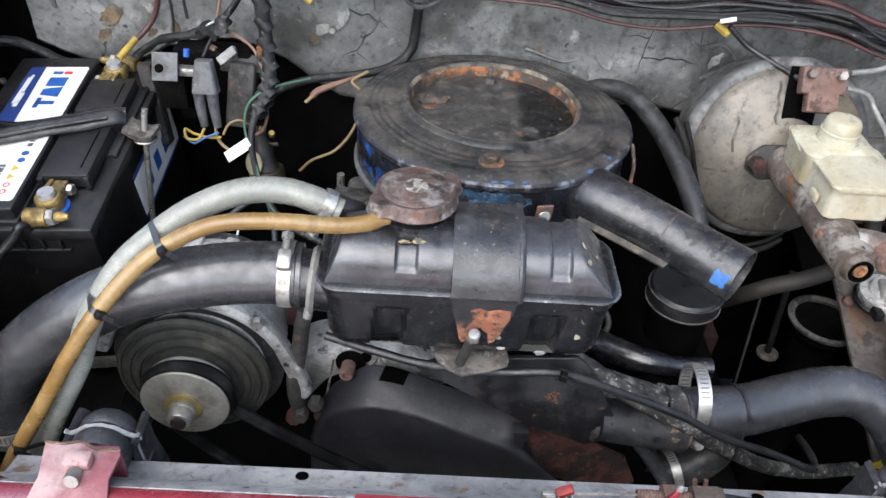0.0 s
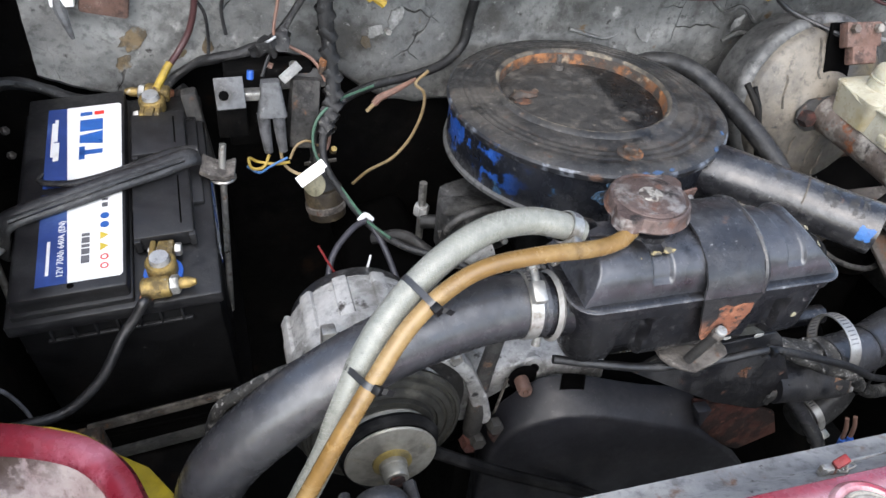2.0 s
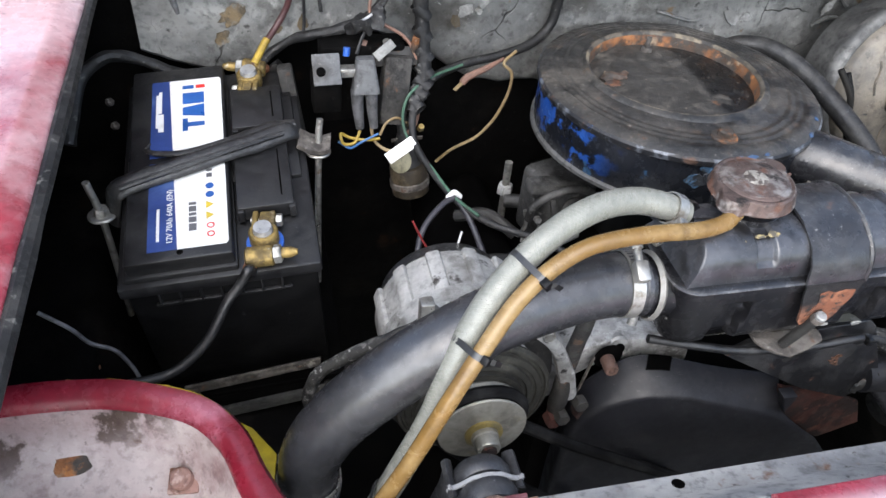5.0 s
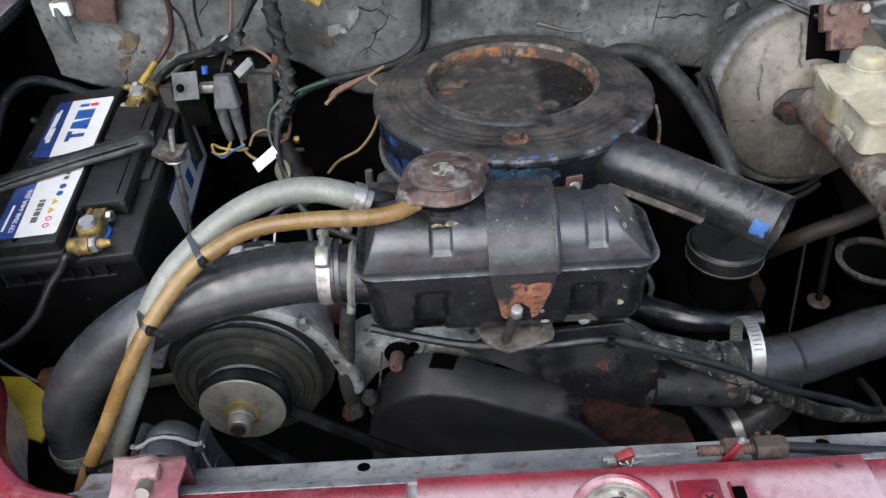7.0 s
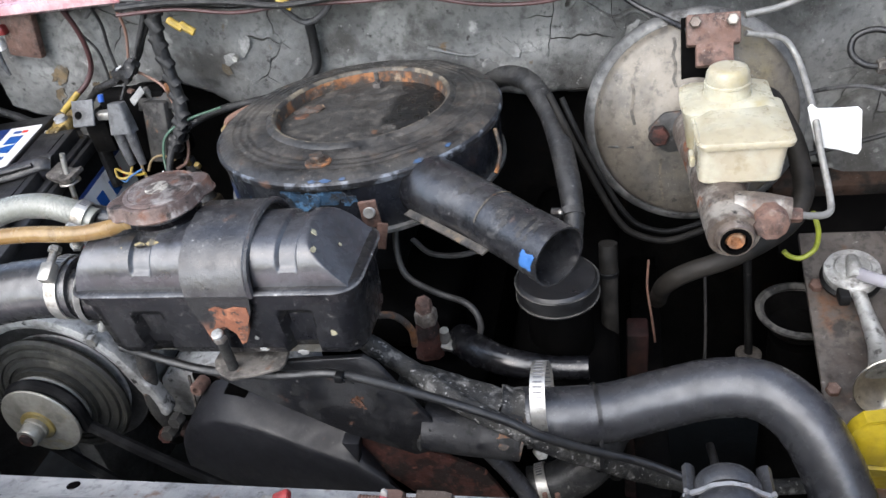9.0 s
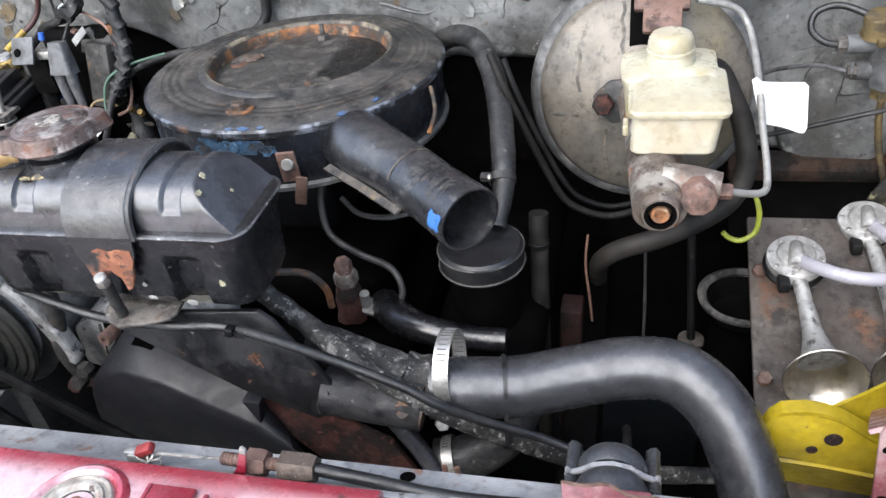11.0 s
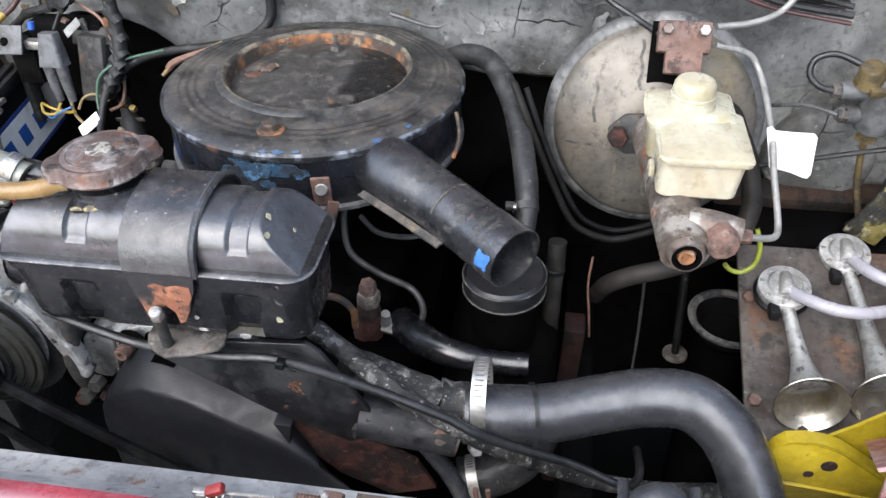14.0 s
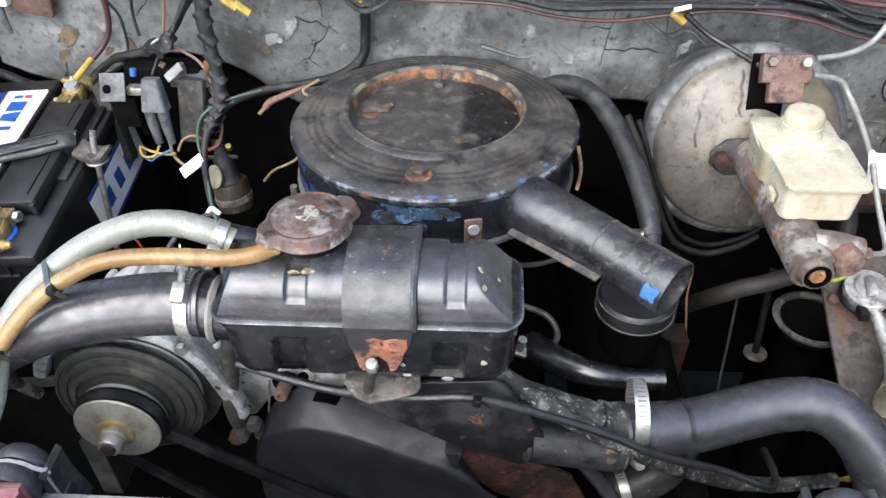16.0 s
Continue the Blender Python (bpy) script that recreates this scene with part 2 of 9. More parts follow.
# Hose and pipe browns are darkened to carry the shade low in the bay.
M_FLUIDHOSE = material("dusty_hose", (0.024, 0.0212, 0.0182), 0.6, layers=[((0.006, 0.0058, 0.0055), 10, 0.46, 0.60, 0.7, None), ((0.034, 0.030, 0.025), 20, 0.60, 0.76, 0.8, None)], bump=(0.3, 120), spec=0.2, grime=0.12)
M_PIPEBROWN = material("grey_brown_pipe", (0.011, 0.0100, 0.0088), 0.6, layers=[((0.026, 0.023, 0.0195), 20, 0.48, 0.68, 0.8, None), ((0.008, 0.0075, 0.007), 40, 0.54, 0.66, 0.7, None)], bump=(0.4, 110), spec=0.2, grime=0.4)
M_PIPEDULL = material("dull_dark_pipe", (0.045, 0.043, 0.042), 0.5, 0.2, layers=[((0.018, 0.017, 0.016), 60, 0.48, 0.66, 0.6, None)], bump=(0.3, 180), grime=0.5)
# Near black: shade deep in the bay is put into this oily colour.
M_OILSHADE = material("oily_shade_black", (0.0014, 0.0013, 0.0013), 0.7, layers=[((0.004, 0.0036, 0.0032), 18, 0.5, 0.8, 0.8, None)], bump=(0.3, 80), spec=0.03, grime=0.06)
M_PLASTIC = material("black_plastic", (0.010, 0.010, 0.0115), 0.42, layers=[((0.030, 0.0297, 0.0292), 16, 0.48, 0.8, 0.55, None), ((0.14, 0.138, 0.134), 140, 0.62, 0.8, 0.7, None), ((0.009, 0.009, 0.010), 40, 0.54, 0.72, 0.5, None)], bump=(0.2, 100), spec=0.9, coat=0.5, grime=0.7)
M_COVER = material("cover_black", (0.0085, 0.0088, 0.0115), 0.5, layers=[((0.017, 0.0172, 0.020), 16, 0.48, 0.76, 0.5, None), ((0.10, 0.098, 0.094), 150, 0.66, 0.80, 0.7, None), ((0.055, 0.036, 0.026), 60, 0.70, 0.80, 0.8, None)], bump=(0.16, 100), spec=0.35, coat=0.08, grime=0.45)
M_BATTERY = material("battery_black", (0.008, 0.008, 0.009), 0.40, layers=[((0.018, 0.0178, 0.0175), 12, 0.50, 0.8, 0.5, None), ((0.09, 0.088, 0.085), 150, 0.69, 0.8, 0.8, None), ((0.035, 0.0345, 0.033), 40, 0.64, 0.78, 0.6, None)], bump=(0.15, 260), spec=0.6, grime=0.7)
M_RUBBER = material("hose_rubber", (0.017, 0.0174, 0.0208), 0.46, layers=[((0.032, 0.033, 0.037), 14, 0.45, 0.75, 0.5, None), ((0.15, 0.15, 0.15), 170, 0.72, 0.84, 0.7, None), ((0.058, 0.058, 0.060), 40, 0.58, 0.74, 0.6, None)], bump=(0.12, 140), coat=0.9, spec=0.7, grime=0.9)
M_HOSEOLD = material("old_hose_rubber", (0.010, 0.010, 0.0103), 0.55, layers=[((0.035, 0.034, 0.032), 30, 0.46, 0.70, 0.7, None), ((0.008, 0.008, 0.008), 60, 0.52, 0.66, 0.6, None), ((0.17, 0.165, 0.158), 130, 0.64, 0.78, 0.9, None)], bump=(0.5, 110), coat=0.3)
M_BELT = material("belt_rubber", (0.0045, 0.0045, 0.005), 0.7, layers=[((0.02, 0.02, 0.02), 40, 0.45, 0.7, 0.8, None)], spec=0.1, grime=0.3)
M_MOUNT = material("mount_rubber", (0.022, 0.023, 0.027), 0.45, layers=[((0.045, 0.046, 0.05), 20, 0.45, 0.7, 0.5, None), ((0.16, 0.16, 0.165), 150, 0.66, 0.78, 0.7, None)], bump=(0.2, 160), coat=0.4)
M_CABLE = material("cable_black", (0.008, 0.008, 0.0088), 0.38, layers=[((0.022, 0.0215, 0.021), 40, 0.50, 0.72, 0.55, None), ((0.10, 0.097, 0.09), 120, 0.66, 0.78, 0.8, None)], bump=(0.3, 120), spec=0.6)
M_LOOMTAPE = material("loom_tape", (0.008, 0.008, 0.0084), 0.5, layers=[((0.026, 0.025, 0.024), 30, 0.50, 0.68, 0.7, None), ((0.14, 0.135, 0.125), 110, 0.62, 0.74, 0.8, None)], bump=(0.6, 120))
M_PIPE = material("dull_steel_pipe", (0.27, 0.265, 0.25), 0.45, 0.3, layers=[((0.22, 0.21, 0.195), 60, 0.50, 0.68, 0.6, None)], bump=(0.2, 200), grime=0.6)
M_CABLEGREY = material("cable_grey", (0.10, 0.10, 0.105), 0.5, layers=[((0.03, 0.03, 0.03), 60, 0.5, 0.7, 0.6, None)])
M_LEADGREY = material("lead_violet_grey", (0.035, 0.034, 0.042), 0.42, layers=[((0.07, 0.068, 0.078), 40, 0.5, 0.7, 0.5, None)], bump=(0.2, 150), grime=0.7)
M_LUMPY = material("crusted_hose", (0.034, 0.033, 0.030), 0.7, layers=[((0.014, 0.014, 0.014), 50, 0.45, 0.56, 0.5, None), ((0.17, 0.166, 0.157), 60, 0.53, 0.65, 0.9, None), ((0.36, 0.355, 0.34), 230, 0.59, 0.68, 0.9, None)], bump=(0.9, 220))
M_BRAID = material("clear_braided_hose", (0.215, 0.22, 0.19), 0.32, layers=[((0.27, 0.27, 0.235), 50, 0.5, 0.7, 0.30, None), ((0.15, 0.14, 0.10), 16, 0.56, 0.75, 0.35, None)], spread=0.12, bump=(0.1, 400), coat=0.4, grime=0.35)
M_AMBER = material("amber_hose", (0.20, 0.115, 0.035), 0.22, layers=[((0.28, 0.185, 0.075), 14, 0.45, 0.65, 0.25, None), ((0.10, 0.055, 0.015), 24, 0.55, 0.75, 0.25, None)], spread=0.15, bump=(0.1, 200), grime=0.35)
M_CUPRIM = material("worn_cup_rim", (0.085, 0.080, 0.072), 0.6, layers=[((0.012, 0.012, 0.012), 22, 0.44, 0.56, 0.9, None), ((0.20, 0.17, 0.13), 30, 0.60, 0.70, 0.8, None)], bump=(0.4, 120))
M_CLEAR = material("milky_tube", (0.33, 0.32, 0.35), 0.25, spread=0.08, bump=(0.05, 200), grime=0.2)
M_ALU = material("cast_aluminium", (0.42, 0.42, 0.41), 0.5, 0.4, layers=[((0.17, 0.165, 0.155), 24, 0.50, 0.70, 0.7, None), ((0.55, 0.55, 0.54), 60, 0.58, 0.70, 0.5, None), ((0.018, 0.017, 0.016), 60, 0.58, 0.68, 0.8, None)], bump=(0.6, 180))
M_CARB = material("sooty_alloy", (0.085, 0.083, 0.08), 0.5, 0.5, layers=[((0.02, 0.019, 0.018), 30, 0.44, 0.62, 0.7, None), ((0.20, 0.195, 0.185), 70, 0.62, 0.72, 0.5, None)], bump=(0.6, 180))
M_ALUCLEAN = material("alternator_aluminium", (0.48, 0.476, 0.46), 0.5, 0.35, layers=[((0.19, 0.186, 0.172), 26, 0.46, 0.68, 0.7, None), ((0.05, 0.044, 0.04), 50, 0.60, 0.72, 0.8, None), ((0.52, 0.52, 0.50), 60, 0.62, 0.72, 0.5, None)], bump=(0.6, 140), grime=0.6)
M_STEEL = material("zinc_steel", (0.45, 0.44, 0.41), 0.38, 0.85, layers=[((0.16, 0.12, 0.09), 60, 0.58, 0.72, 0.8, None)], bump=(0.2, 300))
M_CLAMP = material("clamp_steel", (0.50, 0.49, 0.46), 0.36, 0.8, layers=[((0.24, 0.21, 0.17), 60, 0.52, 0.70, 0.6, None)], bump=(0.2, 200), grime=0.5)
M_PULLEY = material("pulley_zinc", (0.33, 0.32, 0.28), 0.45, 0.55, layers=[((0.17, 0.16, 0.14), 40, 0.48, 0.70, 0.55, None), ((0.34, 0.28, 0.13), 20, 0.60, 0.75, 0.45, None)], bump=(0.1, 200), grime=0.5)
M_PULLEYGOLD = material("yellow_zinc", (0.36, 0.28, 0.10), 0.42, 0.6, layers=[((0.20, 0.18, 0.12), 50, 0.45, 0.65, 0.5, None)], grime=0.5)
M_FAN = material("fan_grey", (0.045, 0.044, 0.037), 0.45, 0.3, layers=[((0.020, 0.0195, 0.0175), 20, 0.45, 0.7, 0.55, None), ((0.095, 0.09, 0.072), 30, 0.58, 0.75, 0.5, None)])
M_BRASS = material("brass", (0.40, 0.285, 0.10), 0.45, 0.75, layers=[((0.16, 0.12, 0.06), 50, 0.45, 0.62, 0.65, None), ((0.52, 0.48, 0.38), 80, 0.58, 0.70, 0.5, None), ((0.08, 0.06, 0.035), 110, 0.62, 0.72, 0.7, None)], bump=(0.4, 200))
M_COPPER = material("bare_copper", (0.45, 0.20, 0.11), 0.4, 0.6, layers=[((0.55, 0.36, 0.28), 80, 0.5, 0.66, 0.5, None)], bump=(0.3, 200), grime=0.4)
M_LEAD = material("lead_post", (0.50, 0.51, 0.52), 0.45, 0.6)
M_ZINC = material("dusty_zinc", (0.40, 0.40, 0.385), 0.42, 0.55, layers=[((0.18, 0.175, 0.16), 40, 0.48, 0.66, 0.6, None), ((0.07, 0.066, 0.06), 80, 0.60, 0.72, 0.7, None)], bump=(0.3, 180))
M_OLDBRASS = material("old_brass", (0.17, 0.125, 0.055), 0.5, 0.5, layers=[((0.07, 0.055, 0.035), 50, 0.45, 0.62, 0.65, None)], bump=(0.4, 200))
M_BELL = material("dull_chrome", (0.66, 0.62, 0.54), 0.36, 1.0, layers=[((0.42, 0.38, 0.31), 30, 0.52, 0.74, 0.45, None)], bump=(0.1, 200), grime=0.5)
M_RUSTY = material("rusted_steel", (0.070, 0.026, 0.020), 0.85, layers=[((0.018, 0.012, 0.011), 34, 0.46, 0.56, 0.95, None), ((0.14, 0.06, 0.042), 90, 0.58, 0.68, 0.9, None)], bump=(0.6, 220), spec=0.3)
M_RUSTPINK = material("rust_brown_paint", (0.135, 0.075, 0.056), 0.6, layers=[((0.055, 0.033, 0.027), 60, 0.52, 0.66, 0.85, None), ((0.22, 0.155, 0.125), 90, 0.60, 0.72, 0.65, None)], bump=(0.4, 260))
M_CAP = material("rusted_cap", (0.115, 0.080, 0.070), 0.42, 0.45, layers=[((0.27, 0.245, 0.23), 60, 0.50, 0.66, 0.40, None), ((0.16, 0.078, 0.052), 44, 0.54, 0.66, 0.75, None), ((0.03, 0.026, 0.024), 90, 0.58, 0.68, 0.7, None)], bump=(0.35, 300))
# Pale pink layers in both reds: part fading, part sky glare painted in.
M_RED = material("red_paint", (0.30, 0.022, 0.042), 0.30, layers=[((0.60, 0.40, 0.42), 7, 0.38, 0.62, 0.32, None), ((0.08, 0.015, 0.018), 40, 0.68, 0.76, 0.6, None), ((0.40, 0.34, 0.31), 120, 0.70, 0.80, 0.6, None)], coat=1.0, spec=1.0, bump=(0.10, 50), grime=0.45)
M_REDFLAT = material("faded_glare_red", (0.30, 0.022, 0.042), 0.30, layers=[((0.60, 0.41, 0.435), 7, 0.18, 0.46, 0.34, ("Y", 0.0055, -0.010)), ((0.38, 0.09, 0.12), 12, 0.60, 0.76, 0.30, None), ((0.08, 0.015, 0.018), 40, 0.68, 0.76, 0.6, None), ((0.40, 0.34, 0.31), 120, 0.70, 0.80, 0.6, None)], coat=1.0, spec=1.0, bump=(0.10, 50), grime=0.45)
M_RIMRED = material("faded_rim_red", (0.20, 0.012, 0.026), 0.30, layers=[((0.46, 0.17, 0.23), 8, 0.52, 0.66, 0.35, ("Y", 0.085, 0.03)), ((0.34, 0.24, 0.04), 50, 0.68, 0.72, 0.5, ("Y", 0.06, 0.085)), ((0.07, 0.014, 0.014), 40, 0.64, 0.74, 0.6, None)], bump=(0.12, 120), coat=0.7, grime=0.3)
M_BOLTPINK = material("stained_pink", (0.30, 0.17, 0.14), 0.6, layers=[((0.16, 0.08, 0.05), 60, 0.52, 0.64, 0.85, None), ((0.42, 0.30, 0.26), 90, 0.60, 0.70, 0.6, None)], bump=(0.3, 200))
M_HOUSING = material("housing_red", (0.16, 0.05, 0.055), 0.38, layers=[((0.46, 0.40, 0.385), 9, 0.22, 0.48, 0.4, ("Y", 0.10, 0.05)), ((0.36, 0.17, 0.19), 12, 0.60, 0.74, 0.35, None), ((0.12, 0.05, 0.03), 28, 0.64, 0.76, 0.85, None), ((0.05, 0.028, 0.018), 30, 0.52, 0.60, 0.9, ("Y", 0.045, 0.075)), ((0.10, 0.07, 0.06), 100, 0.64, 0.78, 0.8, None)], bump=(0.2, 120), coat=0.5, spec=0.6, grime=0.6)
# Dirty panel colour taken near black to hold the recess and bay shade.
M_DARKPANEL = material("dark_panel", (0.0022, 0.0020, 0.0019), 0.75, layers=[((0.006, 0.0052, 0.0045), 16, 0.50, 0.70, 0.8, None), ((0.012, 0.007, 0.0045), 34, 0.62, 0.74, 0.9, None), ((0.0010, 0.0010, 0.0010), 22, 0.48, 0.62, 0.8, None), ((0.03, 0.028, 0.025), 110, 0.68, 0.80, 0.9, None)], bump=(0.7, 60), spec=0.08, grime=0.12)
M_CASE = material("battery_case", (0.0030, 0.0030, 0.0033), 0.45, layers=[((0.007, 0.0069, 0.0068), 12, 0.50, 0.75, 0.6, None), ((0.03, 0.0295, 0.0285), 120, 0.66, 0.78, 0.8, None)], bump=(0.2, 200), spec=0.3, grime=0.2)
M_STRAPOLD = material("old_strap_rubber", (0.007, 0.007, 0.0078), 0.42, layers=[((0.02, 0.0195, 0.019), 26, 0.46, 0.70, 0.6, None), ((0.12, 0.117, 0.11), 110, 0.64, 0.78, 0.8, None), ((0.005, 0.005, 0.005), 50, 0.56, 0.68, 0.5, None)], bump=(0.4, 140), coat=0.5)
M_PINK = material("faded_red_paint", (0.24, 0.07, 0.08), 0.40, layers=[((0.40, 0.27, 0.26), 12, 0.47, 0.66, 0.45, None), ((0.17, 0.02, 0.03), 14, 0.56, 0.68, 0.35, None), ((0.14, 0.06, 0.035), 40, 0.66, 0.75, 0.85, None), ((0.10, 0.08, 0.075), 90, 0.66, 0.76, 0.8, None)], bump=(0.15, 150), coat=0.6, grime=0.6)
M_YELLOW = material("yellow_paint", (0.38, 0.28, 0.012), 0.40, layers=[((0.22, 0.16, 0.02), 18, 0.55, 0.75, 0.55, None), ((0.06, 0.035, 0.02), 45, 0.69, 0.74, 0.8, None), ((0.05, 0.04, 0.03), 120, 0.70, 0.78, 0.8, None)], bump=(0.1, 120), grime=0.5)
M_YELLOWOLD = material("scratched_yellow", (0.24, 0.20, 0.06), 0.55, layers=[((0.012, 0.012, 0.012), 24, 0.46, 0.52, 0.7, None), ((0.36, 0.33, 0.20), 50, 0.56, 0.66, 0.6, None)], bump=(0.4, 120))
M_PANELGREY = material("panel_grey", (0.30, 0.305, 0.315), 0.42, 0.1, layers=[((0.42, 0.418, 0.41), 12, 0.46, 0.68, 0.45, None), ((0.20, 0.115, 0.075), 50, 0.60, 0.76, 0.8, None), ((0.06, 0.052, 0.047), 110, 0.64, 0.74, 0.8, None), ((0.46, 0.45, 0.42), 200, 0.66, 0.76, 0.7, None)], bump=(0.3, 200))
M_LATCH = material("dirty_cream_metal", (0.30, 0.27, 0.235), 0.55, layers=[((0.44, 0.415, 0.37), 40, 0.46, 0.62, 0.5, None), ((0.20, 0.09, 0.075), 30, 0.56, 0.70, 0.6, None), ((0.07, 0.045, 0.04), 90, 0.58, 0.68, 0.8, None)], bump=(0.4, 160))
M_FIREWALL = material("bulkhead_grey", (0.135, 0.137, 0.133), 0.45, layers=[((0.23, 0.232, 0.222), 8, 0.44, 0.62, 0.42, None), ((0.055, 0.053, 0.048), 11, 0.50, 0.66, 0.65, None), ((0.34, 0.34, 0.325), 26, 0.62, 0.74, 0.42, None), ((0.12, 0.08, 0.04), 26, 0.68, 0.74, 0.85, None), ((0.03, 0.028, 0.026), 60, 0.64, 0.74, 0.8, None), ((0.36, 0.36, 0.345), 120, 0.66, 0.76, 0.6, None)], bump=(1.0, 45), cell=(16.0, 0.014, (0.025, 0.023, 0.02)))
M_BOOSTER = material("servo_grey", (0.108, 0.094, 0.076), 0.40, layers=[((0.19, 0.165, 0.13), 9, 0.45, 0.65, 0.36, None), ((0.070, 0.066, 0.06), 14, 0.52, 0.70, 0.45, None), ((0.17, 0.095, 0.045), 34, 0.68, 0.77, 0.8, None), ((0.035, 0.033, 0.031), 70, 0.60, 0.75, 0.7, None), ((0.17, 0.135, 0.06), 7, 0.42, 0.66, 0.5, ("X", 0.02, 0.07))], bump=(0.25, 90))
M_STAIN = material("run_off_stain", (0.075, 0.068, 0.056), 0.5, layers=[((0.13, 0.11, 0.085), 60, 0.44, 0.58, 0.5, None), ((0.04, 0.036, 0.03), 40, 0.52, 0.66, 0.6, None)], bump=(0.2, 110))
M_RING = material("servo_rim", (0.10, 0.10, 0.098), 0.42, 0.3, layers=[((0.19, 0.185, 0.175), 25, 0.48, 0.70, 0.5, None), ((0.04, 0.038, 0.036), 60, 0.56, 0.70, 0.6, None)])
M_CREAM = material("cream_plastic", (0.35, 0.310, 0.222), 0.32, layers=[((0.42, 0.40, 0.31), 14, 0.45, 0.65, 0.30, None), ((0.30, 0.25, 0.125), 24, 0.55, 0.76, 0.42, None), ((0.17, 0.14, 0.09), 70, 0.66, 0.80, 0.6, None)], spread=0.08, sub=0.12, bump=(0.12, 100), grime=0.3)
M_CREAMLOW = material("cream_plastic_fluid", (0.365, 0.320, 0.236), 0.32, layers=[((0.42, 0.40, 0.32), 20, 0.45, 0.65, 0.30, None), ((0.23, 0.19, 0.11), 45, 0.64, 0.80, 0.5, None)], spread=0.08, sub=0.12, bump=(0.12, 100), grime=0.25)
M_MASTER = material("cast_iron_worn", (0.15, 0.12, 0.10), 0.5, 0.5, layers=[((0.36, 0.33, 0.29), 34, 0.5, 0.66, 0.45, None), ((0.26, 0.09, 0.035), 36, 0.61, 0.69, 0.85, None), ((0.03, 0.026, 0.024), 60, 0.58, 0.68, 0.8, None)], bump=(0.4, 260))
M_WHITE = material("white_label", (0.80, 0.80, 0.79), 0.45, spread=0.03, bump=(0.05, 200), grime=0.15)
M_LABELWHITE = material("label_white", (0.72, 0.72, 0.71), 0.4, layers=[((0.42, 0.40, 0.36), 22, 0.6, 0.8, 0.6, None)], spread=0.05, bump=(0.05, 200), grime=0.15)
M_LABELBLUE = material("label_blue", (0.022, 0.05, 0.20), 0.4, layers=[((0.07, 0.12, 0.28), 16, 0.5, 0.75, 0.4, None)], spread=0.2, bump=(0.05, 200), grime=0.15)
M_PRINTBLUE = material("print_blue", (0.02, 0.10, 0.36), 0.4, bump=(0.02, 200), grime=0.15)
M_PRINTRED = material("print_red", (0.65, 0.03, 0.02), 0.4, bump=(0.02, 200), grime=0.15)
M_PRINTGREY = material("print_grey", (0.12, 0.12, 0.13), 0.4, bump=(0.02, 200), grime=0.15)
M_PRINTYEL = material("print_yellow", (0.6, 0.45, 0.05), 0.4, bump=(0.02, 200), grime=0.15)
M_GREYPLASTIC = material("grey_plastic", (0.115, 0.118, 0.122), 0.45, layers=[((0.045, 0.044, 0.043), 30, 0.48, 0.64, 0.6, None), ((0.30, 0.30, 0.30), 90, 0.66, 0.75, 0.6, None)])
M_BLUE = material("blue_plastic", (0.03, 0.12, 0.5), 0.4, grime=0.15)
M_GROUND = material("ground_asphalt", (0.045, 0.043, 0.04), 0.9, layers=[((0.02, 0.02, 0.02), 3, 0.45, 0.65, 0.8, None)], bump=(0.6, 60))


def wire_mat(name, c):
    return material(name, c, 0.45, grime=0.7, layers=[((0.05, 0.045, 0.04), 70, 0.62, 0.8, 0.6, None)], bump=(0.1, 200))


W_GREEN = wire_mat("wire_green", (0.05, 0.115, 0.075))
W_YELLOW = wire_mat("wire_yellow", (0.38, 0.26, 0.04))
W_TAN = wire_mat("wire_tan", (0.28, 0.20, 0.10))
W_RED = wire_mat("wire_red", (0.22, 0.018, 0.018))
W_MAROON = wire_mat("wire_maroon", (0.065, 0.026, 0.026))
W_BROWN = wire_mat("wire_brown", (0.20, 0.11, 0.08))
W_BLUE = wire_mat("wire_blue", (0.05, 0.15, 0.35))


# ---- mesh helpers ----
def grow(bm, m):
    bmesh.ops.transform(bm, matrix=m, verts=bm.verts)
    return bm


def block(sx, sy, sz, bevel=0.0, seg=2, m=None):
    bm = bmesh.new()
    bmesh.ops.create_cube(bm, size=1.0)
    bmesh.ops.scale(bm, vec=(sx, sy, sz), verts=bm.verts)
    if bevel:
        bmesh.ops.bevel(bm, geom=bm.edges[:], offset=bevel, segments=seg, affect="EDGES", profile=0.5)
    return grow(bm, m) if m else bm


def lathe(profile, seg=40, m=None, squash=1.0):
    """Turn (radius, height) pairs round z; ends at radius 0 close."""
    bm = bmesh.new()
    rings = []
    for r, z in profile:
        if r < 1e-6:
            rings.append([bm.verts.new((0, 0, z))])
        else:
            rings.append([bm.verts.new((r * math.cos(2 * math.pi * i / seg), r * squash * math.sin(2 * math.pi * i / seg), z)) for i in range(seg)])
    for a, b in zip(rings, rings[1:]):
        for i in range(seg):
            j = (i + 1) % seg
            if len(a) == 1 and len(b) > 1:
                bm.faces.new((a[0], b[j], b[i]))
            elif len(b) == 1 and len(a) > 1:
                bm.faces.new((a[i], a[j], b[0]))
            elif len(a) > 1:
                bm.faces.new((a[i], a[j], b[j], b[i]))
    bmesh.ops.recalc_face_normals(bm, faces=bm.faces)
    return grow(bm, m) if m else bm


